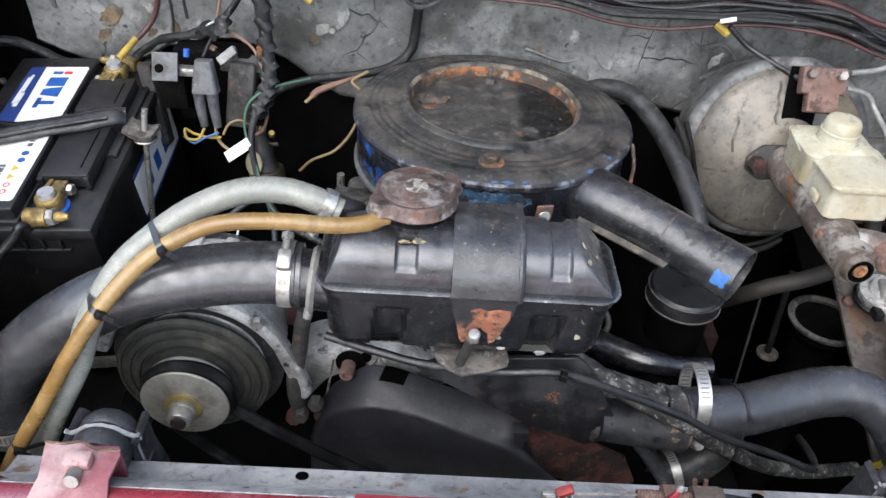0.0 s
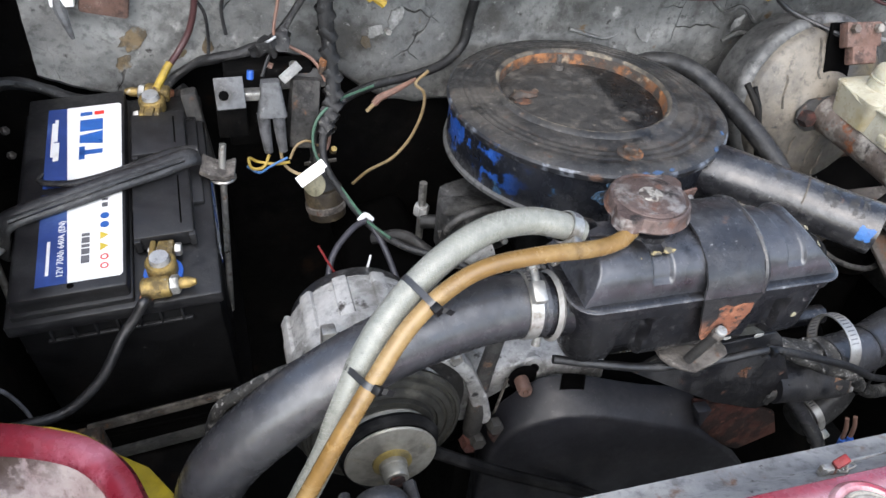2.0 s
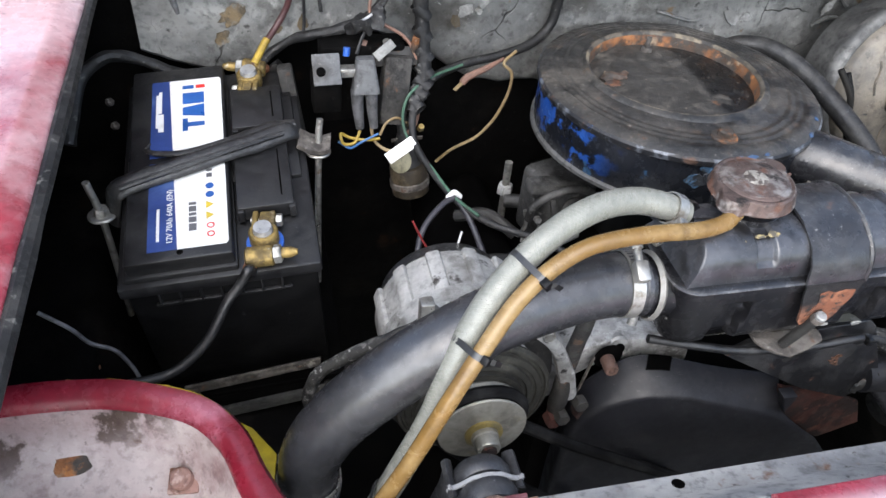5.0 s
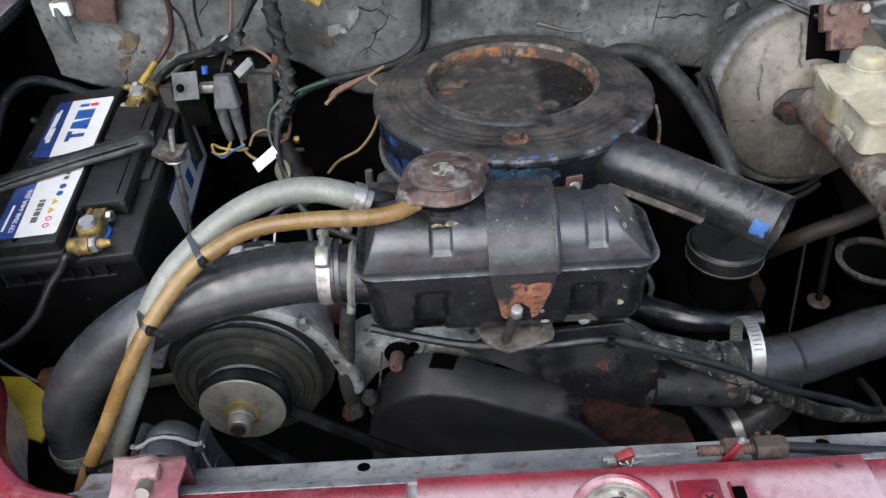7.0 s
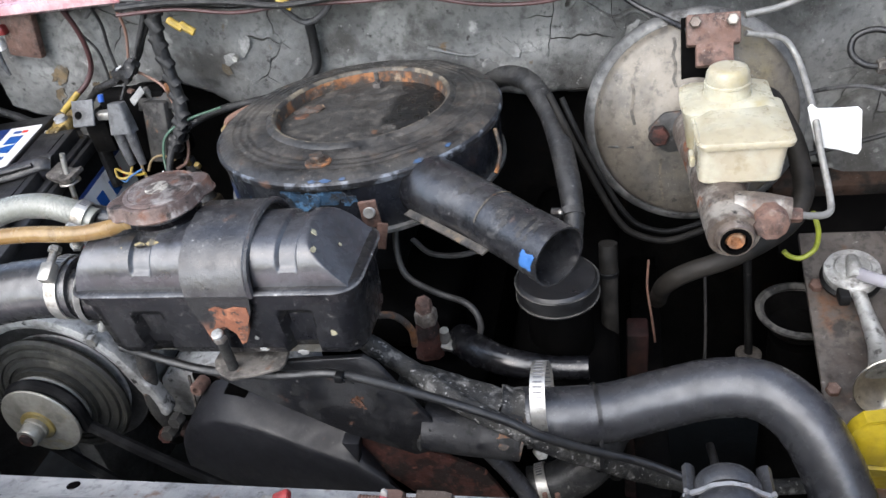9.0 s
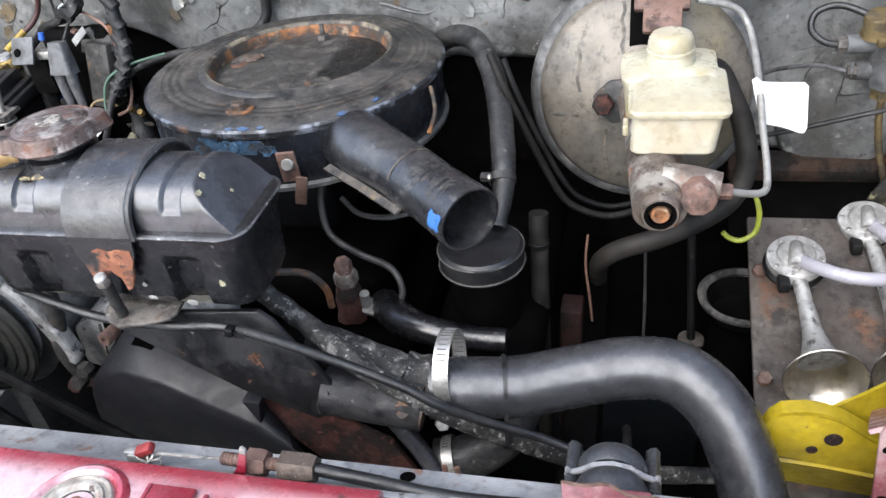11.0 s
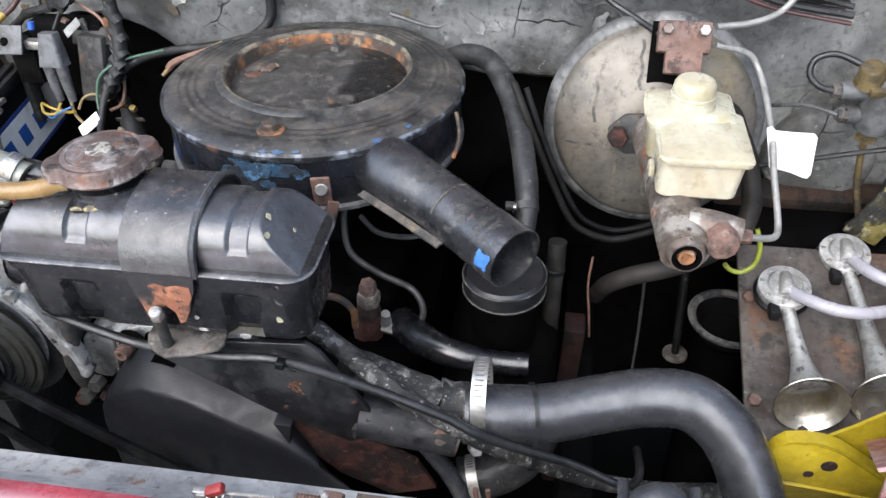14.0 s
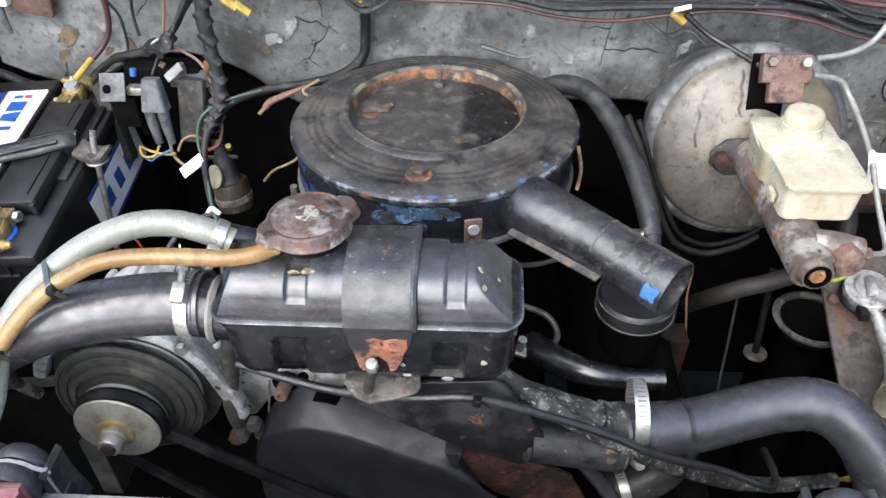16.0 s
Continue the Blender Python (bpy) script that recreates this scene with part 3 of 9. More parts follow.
def smooth_line(points, per=8):
    p = [Vector(q) for q in points]
    p = [2 * p[0] - p[1]] + p + [2 * p[-1] - p[-2]]
    out = []
    for i in range(1, len(p) - 2):
        for k in range(per):
            u = k / per
            a, b, c, d = p[i - 1 : i + 3]
            out.append(0.5 * (2 * b + (c - a) * u + (2 * a - 5 * b + 4 * c - d) * u * u + (3 * b - a - 3 * c + d) * u ** 3))
    out.append(p[-2])
    return out


def tube(points, r, seg=12, per=8, inner=0.0, wobble=0.0, flat=1.0, grain=40.0):
    """A round bar along points. r: a radius or a list of radii, one a point. inner: wall thickness of an open pipe."""
    line = smooth_line(points, per)
    n = len(line)
    rr = [r] * n if isinstance(r, (int, float)) else [float(np.interp(i / (n - 1) * (len(points) - 1), range(len(points)), r)) for i in range(n)]
    bm = bmesh.new()
    rings, up = [], None
    for i, c in enumerate(line):
        d = (line[min(i + 1, n - 1)] - line[max(i - 1, 0)]).normalized()
        if up is None:
            up = d.orthogonal().normalized() if abs(d.z) > 0.95 else (Vector((0, 0, 1)) - d * d.z).normalized()
        up = (up - d * up.dot(d)).normalized()
        side = d.cross(up)
        ring = []
        for k in range(seg):
            a = 2 * math.pi * k / seg
            o = math.cos(a) * side + math.sin(a) * up * flat
            w = 1 + (wobble * noise.noise((c + o * 0.01) * grain) if wobble else 0)
            ring.append(bm.verts.new(c + o * rr[i] * w))
        rings.append((ring, c, side, up))
    for (a, *_), (b, *_) in zip(rings, rings[1:]):
        for k in range(seg):
            j = (k + 1) % seg
            bm.faces.new((a[k], a[j], b[j], b[k]))
    if inner:
        ins = []
        for i, (ring, c, s, u) in enumerate(rings):
            ins.append([bm.verts.new(c + (v.co - c) * (1 - inner / rr[i])) for v in ring])
        for a, b in zip(ins, ins[1:]):
            for k in range(seg):
                j = (k + 1) % seg
                bm.faces.new((a[j], a[k], b[k], b[j]))
        for e in (0, -1):
            for k in range(seg):
                j = (k + 1) % seg
                bm.faces.new((rings[e][0][k], rings[e][0][j], ins[e][j], ins[e][k]))
    else:
        bm.faces.new(rings[0][0])
        bm.faces.new(rings[-1][0])
    bmesh.ops.recalc_face_normals(bm, faces=bm.faces)
    return bm


def prism(outline, depth, bevel=0.0, m=None, seg=2):
    """A flat outline (x, y) pulled up along z by depth."""
    bm = bmesh.new()
    lo = [bm.verts.new((x, y, 0)) for x, y in outline]
    hi = [bm.verts.new((x, y, depth)) for x, y in outline]
    n = len(lo)
    bm.faces.new(lo[::-1])
    bm.faces.new(hi)
    for i in range(n):
        j = (i + 1) % n
        bm.faces.new((lo[i], lo[j], hi[j], hi[i]))
    bmesh.ops.recalc_face_normals(bm, faces=bm.faces)
    if bevel:
        bmesh.ops.bevel(bm, geom=bm.edges[:], offset=bevel, segments=seg, affect="EDGES", profile=0.5)
    return grow(bm, m) if m else bm


def strip(line, width, thick, m=None):
    """A band along points, width along the vector width, thickness along the normal."""
    w = Vector(width)
    bm = bmesh.new()
    rows = []
    pts = [Vector(p) for p in line]
    for i, p in enumerate(pts):
        d = (pts[min(i + 1, len(pts) - 1)] - pts[max(i - 1, 0)]).normalized()
        nrm = d.cross(w).normalized() * thick
        rows.append([bm.verts.new(q) for q in (p - w / 2, p + w / 2, p + w / 2 + nrm, p - w / 2 + nrm)])
    for a, b in zip(rows, rows[1:]):
        for k in range(4):
            j = (k + 1) % 4
            bm.faces.new((a[k], a[j], b[j], b[k]))
    bm.faces.new(rows[0])
    bm.faces.new(rows[-1])
    bmesh.ops.recalc_face_normals(bm, faces=bm.faces)
    return grow(bm, m) if m else bm


def join(*bms):
    out = bms[0]
    for b in bms[1:]:
        me = bpy.data.meshes.new("t")
        b.to_mesh(me)
        out.from_mesh(me)
        bpy.data.meshes.remove(me)
        b.free()
    return out


def finish(name, bm, mat, angle=38):
    me = bpy.data.meshes.new(name)
    bm.to_mesh(me)
    bm.free()
    me.shade_smooth()
    me.set_sharp_from_angle(angle=radians(angle))
    me.materials.append(mat)
    return me


def thing(name, loc, label, category, group="", kind=""):
    ob = new(name)
    ob.empty_display_size = 0.02
    ob.location = loc
    return tagged(ob, label, category, group, kind)


def base_of(ob):
    v = Vector(ob.location)
    while ob.parent:
        ob = ob.parent
        v = v + Vector(ob.location)
    return v


def part(name, bm, mat, parent, label="", angle=38):
    """A mesh given in world places, as a part of a thing or of a part."""
    bmesh.ops.translate(bm, vec=-base_of(parent), verts=bm.verts)
    ob = new(name, finish(name, bm, mat, angle))
    ob.parent = parent
    return tagged(ob, label)


def solo(name, bm, mat, label, category, group="", kind="", angle=38):
    """A one-mesh thing given in world places; its origin goes to its base."""
    xs = [v.co for v in bm.verts]
    base = Vector((sum(v.x for v in xs) / len(xs), sum(v.y for v in xs) / len(xs), min(v.z for v in xs)))
    bmesh.ops.translate(bm, vec=-base, verts=bm.verts)
    ob = new(name, finish(name, bm, mat, angle))
    ob.location = base
    return tagged(ob, label, category, group, kind)


def towards(p, d, roll=0):
    """A frame at p whose z points along d."""
    return Matrix.Translation(p) @ Vector(d).to_track_quat("Z", "Y").to_matrix().to_4x4() @ pose(0, 0, 0, 0, 0, roll)


def hexhead(r, h, m):
    bm = lathe([(0, 0), (r, 0), (r, h * 0.8), (r * 0.85, h), (0, h)], 6, m)
    return bm


def disc(r, h, m, bev=0.001, seg=28):
    return lathe([(0, 0), (r, 0), (r, h - bev), (r - bev, h), (0, h)], seg, m)


def fleck(p, n, r, seed, stretch=1.0, turn=0.0):
    """A thin ragged flake lying on a surface at p with normal n."""
    m = towards(Vector(p) + Vector(n).normalized() * 0.0003, n) @ pose(0, 0, 0, 0, 0, turn)
    bm = bmesh.new()
    k = 26
    ring = [r * (0.80 + 0.38 * noise.noise((math.cos(6.283 * i / k) * 1.6 + seed, math.sin(6.283 * i / k) * 1.6, seed * 2.3)) + 0.22 * noise.noise((i * 0.9, seed, 4))) for i in range(k)]
    lo = [bm.verts.new((ring[i] * 1.04 * math.cos(6.283 * i / k) * stretch, ring[i] * 1.04 * math.sin(6.283 * i / k), -0.0006)) for i in range(k)]
    hi = [bm.verts.new((ring[i] * math.cos(6.283 * i / k) * stretch, ring[i] * math.sin(6.283 * i / k), 0.0)) for i in range(k)]
    for i in range(k):
        j = (i + 1) % k
        bm.faces.new((lo[i], lo[j], hi[j], hi[i]))
    bm.faces.new(hi)
    return grow(bm, m)


XZ = Matrix(((1, 0, 0, 0), (0, 0, 1, 0), (0, 1, 0, 0), (0, 0, 0, 1)))


# ---- setting ----
def sheet(x0, x1, y0, y1, nx, ny, f):
    bm = bmesh.new()
    g = [[bm.verts.new((x0 + (x1 - x0) * i / nx, y0 + (y1 - y0) * j / ny, f(x0 + (x1 - x0) * i / nx, y0 + (y1 - y0) * j / ny))) for j in range(ny + 1)] for i in range(nx + 1)]
    for i in range(nx):
        for j in range(ny):
            bm.faces.new((g[i][j], g[i + 1][j], g[i + 1][j + 1], g[i][j + 1]))
    return bm


solo("ground", sheet(-60, 60, -60, 60, 2, 2, lambda x, y: 0.0), M_GROUND, "dark grey asphalt ground under the car", "ground", kind="structure")


def bulkhead_low(x):
    """Height of the sound-deadening panel's lower edge."""
    pts = [(-0.75, 0.86), (-0.50, 0.855), (-0.44, 0.828), (-0.38, 0.824), (-0.33, 0.855), (-0.25, 0.868), (-0.19, 0.845), (-0.12, 0.80), (0.0, 0.79), (0.18, 0.815), (0.29, 0.808), (0.40, 0.78), (0.47, 0.72), (0.55, 0.69), (0.80, 0.68)]
    return float(np.interp(x, [p[0] for p in pts], [p[1] for p in pts]))


def make_bulkhead():
    bm = bmesh.new()
    nx, nz = 240, 44
    g = []
    for i in range(nx + 1):
        x = -0.488 + 1.268 * i / nx
        lo = bulkhead_low(x) + 0.006 * noise.noise((x * 30, 0, 0))
        col = []
        for j in range(nz + 1):
            z = lo + (1.03 - lo) * j / nz
            y = 0.988 + 0.008 * noise.noise((x * 7, z * 7, 2)) + 0.0035 * noise.noise((x * 34, z * 34, 5)) + 0.0015 * noise.noise((x * 90, z * 90, 9))
            y -= 0.016 * math.exp(-((x + 0.13) ** 2 + (z - 0.90) ** 2) / 0.004)
            y += 0.015 * max(0, 1 - j / 2.0) ** 2
            col.append(bm.verts.new((x, y, z)))
        g.append(col)
    for i in range(nx):
        for j in range(nz):
            bm.faces.new((g[i][j], g[i + 1][j], g[i + 1][j + 1], g[i][j + 1]))
    ext = bmesh.ops.extrude_face_region(bm, geom=bm.faces[:])
    bmesh.ops.translate(bm, vec=(0, 0.03, 0), verts=[e for e in ext["geom"] if isinstance(e, bmesh.types.BMVert)])
    bmesh.ops.recalc_face_normals(bm, faces=bm.faces)
    return bm


wall = thing("wall_north", (0, 1.0, 0.4), "grey painted bulkhead panel with cracked dirty sound deadening", "bulkhead", kind="structure")
part("deadening_panel", make_bulkhead(), M_FIREWALL, wall)
part("lower_panel", block(1.5, 0.02, 0.66, 0.004, m=Matrix.Translation((0.05, 1.035, 0.62))), M_DARKPANEL, wall, "lower bulkhead, recess shade painted near black")
# raised seams pressed into the panel
for seam in ([(0.10, 0.885), (0.155, 0.872), (0.20, 0.905), (0.235, 0.888), (0.275, 0.925)], [(0.235, 0.888), (0.25, 0.858), (0.235, 0.84)], [(0.275, 0.925), (0.31, 0.90), (0.335, 0.905), (0.36, 0.885)], [(0.32, 0.86), (0.345, 0.87), (0.37, 0.862)]):
    part("seam", tube([(x, 0.9885, z) for x, z in seam], 0.0030, 8, 5, wobble=0.9, flat=0.8), M_FIREWALL, wall)
part("plug_bolt", hexhead(0.004, 0.006, towards((-0.128, 0.966, 0.902), (0, -1, 0.1))), M_STEEL, wall)

# scuttle edge
scuttle = solo("scuttle_panel", prism([(0.945, 0.985), (0.935, 0.990), (0.935, 1.0), (1.20, 1.05), (1.20, 1.03), (0.99, 0.985)], 1.5, 0.0, Matrix(((0, 0, 1, -0.7), (1, 0, 0, 0), (0, 1, 0, 0), (0, 0, 0, 1)))), M_RED, "dull red painted scuttle panel edge above the bulkhead", "body panel", kind="structure")

# sides of the bay
inner_left = thing("wall_west", (-0.62, 0.7, 0.3), "dirty inner wing beside the battery, shade painted near black", "inner wing", kind="structure")
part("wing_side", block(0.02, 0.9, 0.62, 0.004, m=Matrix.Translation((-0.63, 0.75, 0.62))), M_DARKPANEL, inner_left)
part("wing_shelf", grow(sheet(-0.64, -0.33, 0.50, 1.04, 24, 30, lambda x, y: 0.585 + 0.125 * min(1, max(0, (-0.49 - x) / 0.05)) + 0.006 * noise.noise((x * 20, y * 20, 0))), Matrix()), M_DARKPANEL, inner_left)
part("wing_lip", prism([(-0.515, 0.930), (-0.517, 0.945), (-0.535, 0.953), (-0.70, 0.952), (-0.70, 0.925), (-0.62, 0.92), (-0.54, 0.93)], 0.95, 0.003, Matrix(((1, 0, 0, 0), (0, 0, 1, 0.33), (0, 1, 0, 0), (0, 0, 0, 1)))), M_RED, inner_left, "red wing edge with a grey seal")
part("seal", tube([(-0.513, 0.34, 0.938), (-0.514, 0.8, 0.938), (-0.514, 1.25, 0.938)], 0.006, 8, 10, wobble=0.3), M_LOOMTAPE, inner_left)

inner_right = thing("wall_east", (0.6, 0.75, 0.3), "brown grey dirty inner wing plate under the horns", "inner wing", kind="structure")
part("wing_plate", block(0.34, 0.2925, 0.006, 0.002, m=Matrix.Translation((0.663, 0.740, 0.642)) @ pose(0, 0, 0, 24) @ Matrix.Translation((0, -0.016, 0))), material("wing_brown", (0.044, 0.034, 0.028), 0.6, layers=[((0.085, 0.074, 0.064), 12, 0.44, 0.68, 0.6, None), ((0.12, 0.062, 0.036), 22, 0.56, 0.72, 0.9, None), ((0.030, 0.026, 0.023), 28, 0.55, 0.66, 0.8, None), ((0.20, 0.19, 0.175), 90, 0.64, 0.76, 0.8, None)], bump=(0.5, 90)), inner_right)
part("wing_skirt", block(0.006, 0.44, 0.5, 0.002, m=Matrix.Translation((0.54, 0.80, 0.33))), M_OILSHADE, inner_right)
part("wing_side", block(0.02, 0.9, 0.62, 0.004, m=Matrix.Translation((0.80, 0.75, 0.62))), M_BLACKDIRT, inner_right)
# Black sheet drawn for the shade in the gap behind the plate.
part("rear_gap", block(0.36, 0.11, 0.01, 0.002, m=Matrix.Translation((0.66, 0.93, 0.672)) @ pose(0, 0, 0, 20)), M_OILSHADE, inner_right)
part("rear_ledge", block(0.36, 0.032, 0.026, 0.006, m=Matrix.Translation((0.66, 0.962, 0.694)) @ pose(0, 0, 0, 20)), material("rust_ledge", (0.040, 0.024, 0.017), 0.8, layers=[((0.010, 0.009, 0.008), 20, 0.46, 0.58, 0.8, None), ((0.16, 0.055, 0.022), 26, 0.58, 0.68, 0.9, None), ((0.16, 0.13, 0.09), 34, 0.64, 0.72, 0.8, None)], bump=(0.7, 90), spec=0.2), inner_right, "rusted ledge below the bulkhead")
for x, y in ((0.502, 0.80), (0.502, 0.700)):
    part("bolt", hexhead(0.007, 0.006, towards((x, y, 0.654 + 0.445 * (y - 0.76)), (0, -0.44, 1))), M_RUSTPINK, inner_right)

part("wing_lip", prism([(0.735, 0.930), (0.737, 0.945), (0.755, 0.953), (0.92, 0.952), (0.92, 0.925), (0.84, 0.92), (0.76, 0.93)], 0.95, 0.003, Matrix(((1, 0, 0, 0), (0, 0, 1, 0.33), (0, 1, 0, 0), (0, 0, 0, 1)))), M_RED, inner_right, "red wing edge")

# open bonnet out of view, and a sheet added below to darken the bay
bonnet = thing("bonnet", (0.05, 1.2, 1.06), "raised bonnet with a dark dirty underside", "bonnet", kind="structure")
BN = Matrix.Translation((0.05, 1.20, 1.06)) @ pose(0, 0, 0, -84)
part("skin", block(1.35, 1.10, 0.012, 0.004, m=BN @ Matrix.Translation((0, -0.55, 0.03))), M_RED, bonnet)
part("inner_frame", block(1.30, 1.06, 0.02, 0.006, m=BN @ Matrix.Translation((0, -0.55, 0.012))), M_BLACKDIRT, bonnet)
for x in (-0.4, 0.0, 0.4):
    part("rib", block(0.06, 1.0, 0.03, 0.008, m=BN @ Matrix.Translation((x, -0.55, -0.01))), M_BLACKDIRT, bonnet)
for x in (-0.6, 0.6):
    part("hinge_arm", tube([(0.05 + x, 1.16, 1.0), (0.05 + x, 1.20, 1.06)], 0.012, 8, 2), M_BLACKDIRT, bonnet)
shield = solo("added_undersheet", block(1.5, 0.7, 0.012, 0.004, m=Matrix.Translation((0.06, 0.77, 0.24))), M_OILSHADE, "added black sheet that keeps the bay dark below", "panel", kind="structure")

# front cross panel
slam_profile = [(0.440, 0.66), (0.4615, 0.66), (0.4615, 0.762), (0.4585, 0.7675), (0.440, 0.773), (0.4235, 0.792), (0.416, 0.7965), (0.405, 0.79)]
Q = Matrix(((0, 0, 1, 0), (1, 0, 0, 0), (0, 1, 0, 0), (0, 0, 0, 1)))
front = thing("front_panel", (0.05, 0.4, 0.66), "front cross panel, grey flange, faded red paint with painted glare", "body panel", kind="structure")
part("grey_flange", prism(slam_profile, 0.80, 0.0, Matrix.Translation((-0.305, 0, 0)) @ Q), M_PANELGREY, front, "grey chipped flange")
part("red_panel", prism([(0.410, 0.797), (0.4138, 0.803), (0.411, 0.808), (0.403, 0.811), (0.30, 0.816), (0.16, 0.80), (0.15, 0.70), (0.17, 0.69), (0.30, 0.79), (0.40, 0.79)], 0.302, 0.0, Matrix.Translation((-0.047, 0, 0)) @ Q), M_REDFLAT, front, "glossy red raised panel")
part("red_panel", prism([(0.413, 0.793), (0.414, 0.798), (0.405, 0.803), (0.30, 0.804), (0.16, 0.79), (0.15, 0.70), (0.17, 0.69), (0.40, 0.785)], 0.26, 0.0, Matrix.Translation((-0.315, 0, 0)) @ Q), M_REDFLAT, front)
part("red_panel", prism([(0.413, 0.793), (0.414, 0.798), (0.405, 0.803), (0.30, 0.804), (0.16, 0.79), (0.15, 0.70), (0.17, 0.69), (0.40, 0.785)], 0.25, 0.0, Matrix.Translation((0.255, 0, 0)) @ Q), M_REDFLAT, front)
LATCH = towards((0.0845, 0.3735, 0.8122), (0, 0.06, 1))
part("latch_rim", lathe([(0.0325, -0.001), (0.0305, 0.0022), (0.0280, 0.0036), (0.0255, 0.0032), (0.0240, 0.0012), (0.0225, 0.0004)], 48, LATCH), M_RED, front, "raised red ring")
part("latch_ring", lathe([(0.0230, 0.0006), (0.0218, 0.0028), (0.0203, 0.0030), (0.0195, 0.0016), (0.0180, 0.0016), (0.0172, 0.0032), (0.0150, 0.0034), (0.0136, 0.0012), (0.0120, 0.0008)], 48, LATCH), M_LATCH, front, "dirty cream latch socket")
part("latch_hole", lathe([(0, -0.0006), (0.0100, -0.0004), (0.0122, 0.0009)], 28, LATCH), M_STRAPDARK, front)
part("latch_pin", lathe([(0, 0.0055), (0.004, 0.005), (0.0055, 0.001)], 18, LATCH @ Matrix.Translation((-0.002, -0.001, 0))), M_RUSTPINK, front)
part("slot_plate", block(0.028, 0.030, 0.003, 0.001, m=Matrix.Translation((0.139, 0.379, 0.8135))), M_RIMRED, front)
part("slot", block(0.0085, 0.024, 0.0012, 0.0004, m=Matrix.Translation((0.164, 0.376, 0.8132))), M_OILSHADE, front, "black cut-out slot")
part("peg", strip([(0.1595, 0.366, 0.8135), (0.1595, 0.392, 0.8135)], (0.002, 0, 0), 0.006), M_RIMRED, front, "red upright tab")
part("slot_screw", disc(0.006, 0.003, Matrix.Translation((0.1425, 0.377, 0.8150))), M_RED, front)
part("screw_slot", join(block(0.008, 0.0014, 0.0006, 0.0001, m=pose(0.1425, 0.377, 0.8182, 0, 0, 40)), block(0.008, 0.0014, 0.0006, 0.0001, m=pose(0.1425, 0.377, 0.8182, 0, 0, 130))), M_RUSTY, front)
part("peg", strip([(0.1225, 0.366, 0.8135), (0.1225, 0.395, 0.8135)], (0.002, 0, 0), 0.006), M_RIMRED, front, "red upright tab")

# radiator below the panel
radiator = thing("radiator", (0.05, 0.47, 0.25), "black radiator core behind the front panel", "radiator")
part("core", block(0.5, 0.045, 0.24, 0.004, m=Matrix.Translation((0.06, 0.49, 0.36))), M_OILSHADE, radiator)
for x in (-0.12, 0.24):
    part("stay", block(0.04, 0.04, 0.24, 0.004, m=Matrix.Translation((x, 0.49, 0.12))), M_OILSHADE, radiator)
part("bottom_tank", block(0.52, 0.06, 0.05, 0.008, m=Matrix.Translation((0.06, 0.49, 0.25))), M_OILSHADE, radiator)

# headlamp housing, left
RIM = [(-0.62, 0.598, 0.787), (-0.528, 0.594, 0.79), (-0.481, 0.586, 0.79), (-0.432, 0.565, 0.79), (-0.405, 0.534, 0.79), (-0.390, 0.495, 0.79), (-0.373, 0.464, 0.79), (-0.338, 0.434, 0.79), (-0.29, 0.418, 0.792)]


SHELL = [(-0.006, -0.06), (-0.004, -0.004), (0.0, 0.0), (0.006, 0.001), (0.012, -0.003), (0.020, -0.022), (0.034, -0.050), (0.06, -0.065), (0.16, -0.075), (0.26, -0.08)]
BAND = [(-0.0075, -0.012), (-0.0062, -0.001), (-0.003, 0.004), (0.002, 0.0055), (0.010, 0.004), (0.0155, -0.0005), (0.0175, -0.006)]


def housing(rim, sign, prof=SHELL):
    line = smooth_line(rim, 6)
    bm = bmesh.new()
    rows = []
    centre = Vector((sign * 0.60, 0.36, 0))
    for p in line:
        d = Vector((centre.x - p.x, centre.y - p.y, 0)).normalized()
        rows.append([bm.verts.new(p + d * a + Vector((0, 0, b + 0.003 * noise.noise((p + d * a) * 18)))) for a, b in prof])
    for a, b in zip(rows, rows[1:]):
        for k in range(len(a) - 1):
            bm.faces.new((a[k], a[k + 1], b[k + 1], b[k]))
    bmesh.ops.recalc_face_normals(bm, faces=bm.faces)
    return bm


house = thing("headlamp_housing", (-0.5, 0.5, 0.7), "faded pinkish red headlamp housing with a rusty bolt", "body panel", "headlamp housings")
part("shell", housing(RIM, -1), M_HOUSING, house)
part("rim", housing(RIM, -1, BAND), M_RIMRED, house, "glossy faded red rolled rim")
part("back_edge", tube([(x, y + 0.0035, z + 0.001) for x, y, z in RIM[1:6]], 0.0022, 8, 6, wobble=0.5, grain=90), M_YELLOW, house, "chipped yellow back edge")
for k, (x, y, r, w) in enumerate(((-0.505, 0.556, 0.016, 1.8), (-0.530, 0.560, 0.012, 1.5), (-0.478, 0.554, 0.006, 1.6))):
    part("rust_patch", fleck((x, y, 0.787 - 0.068 * min(1.0, max(0.0, (0.594 - y) / 0.05))), (-0.1, -0.8, 0.9), r, 2.3 + k, w), M_RUSTRING, house, "pitted rust patch")
HB = towards((-0.448, 0.532, 0.7405), (-0.25, -0.30, 0.9))
part("square_washer", block(0.024, 0.020, 0.004, 0.0012, m=HB @ pose(0, 0, 0.001, 0, 0, 30)), M_BOLTPINK, house, "rust stained square washer")
part("bolt", disc(0.0085, 0.009, HB @ Matrix.Translation((0, 0, 0.002)), 0.0015), M_BOLTPINK, house, "rust stained round bolt head")
part("drain_hole", disc(0.005, 0.0012, towards((-0.3792, 0.446, 0.7716), (-0.6, -0.72, 0.35))), M_OILSHADE, house)
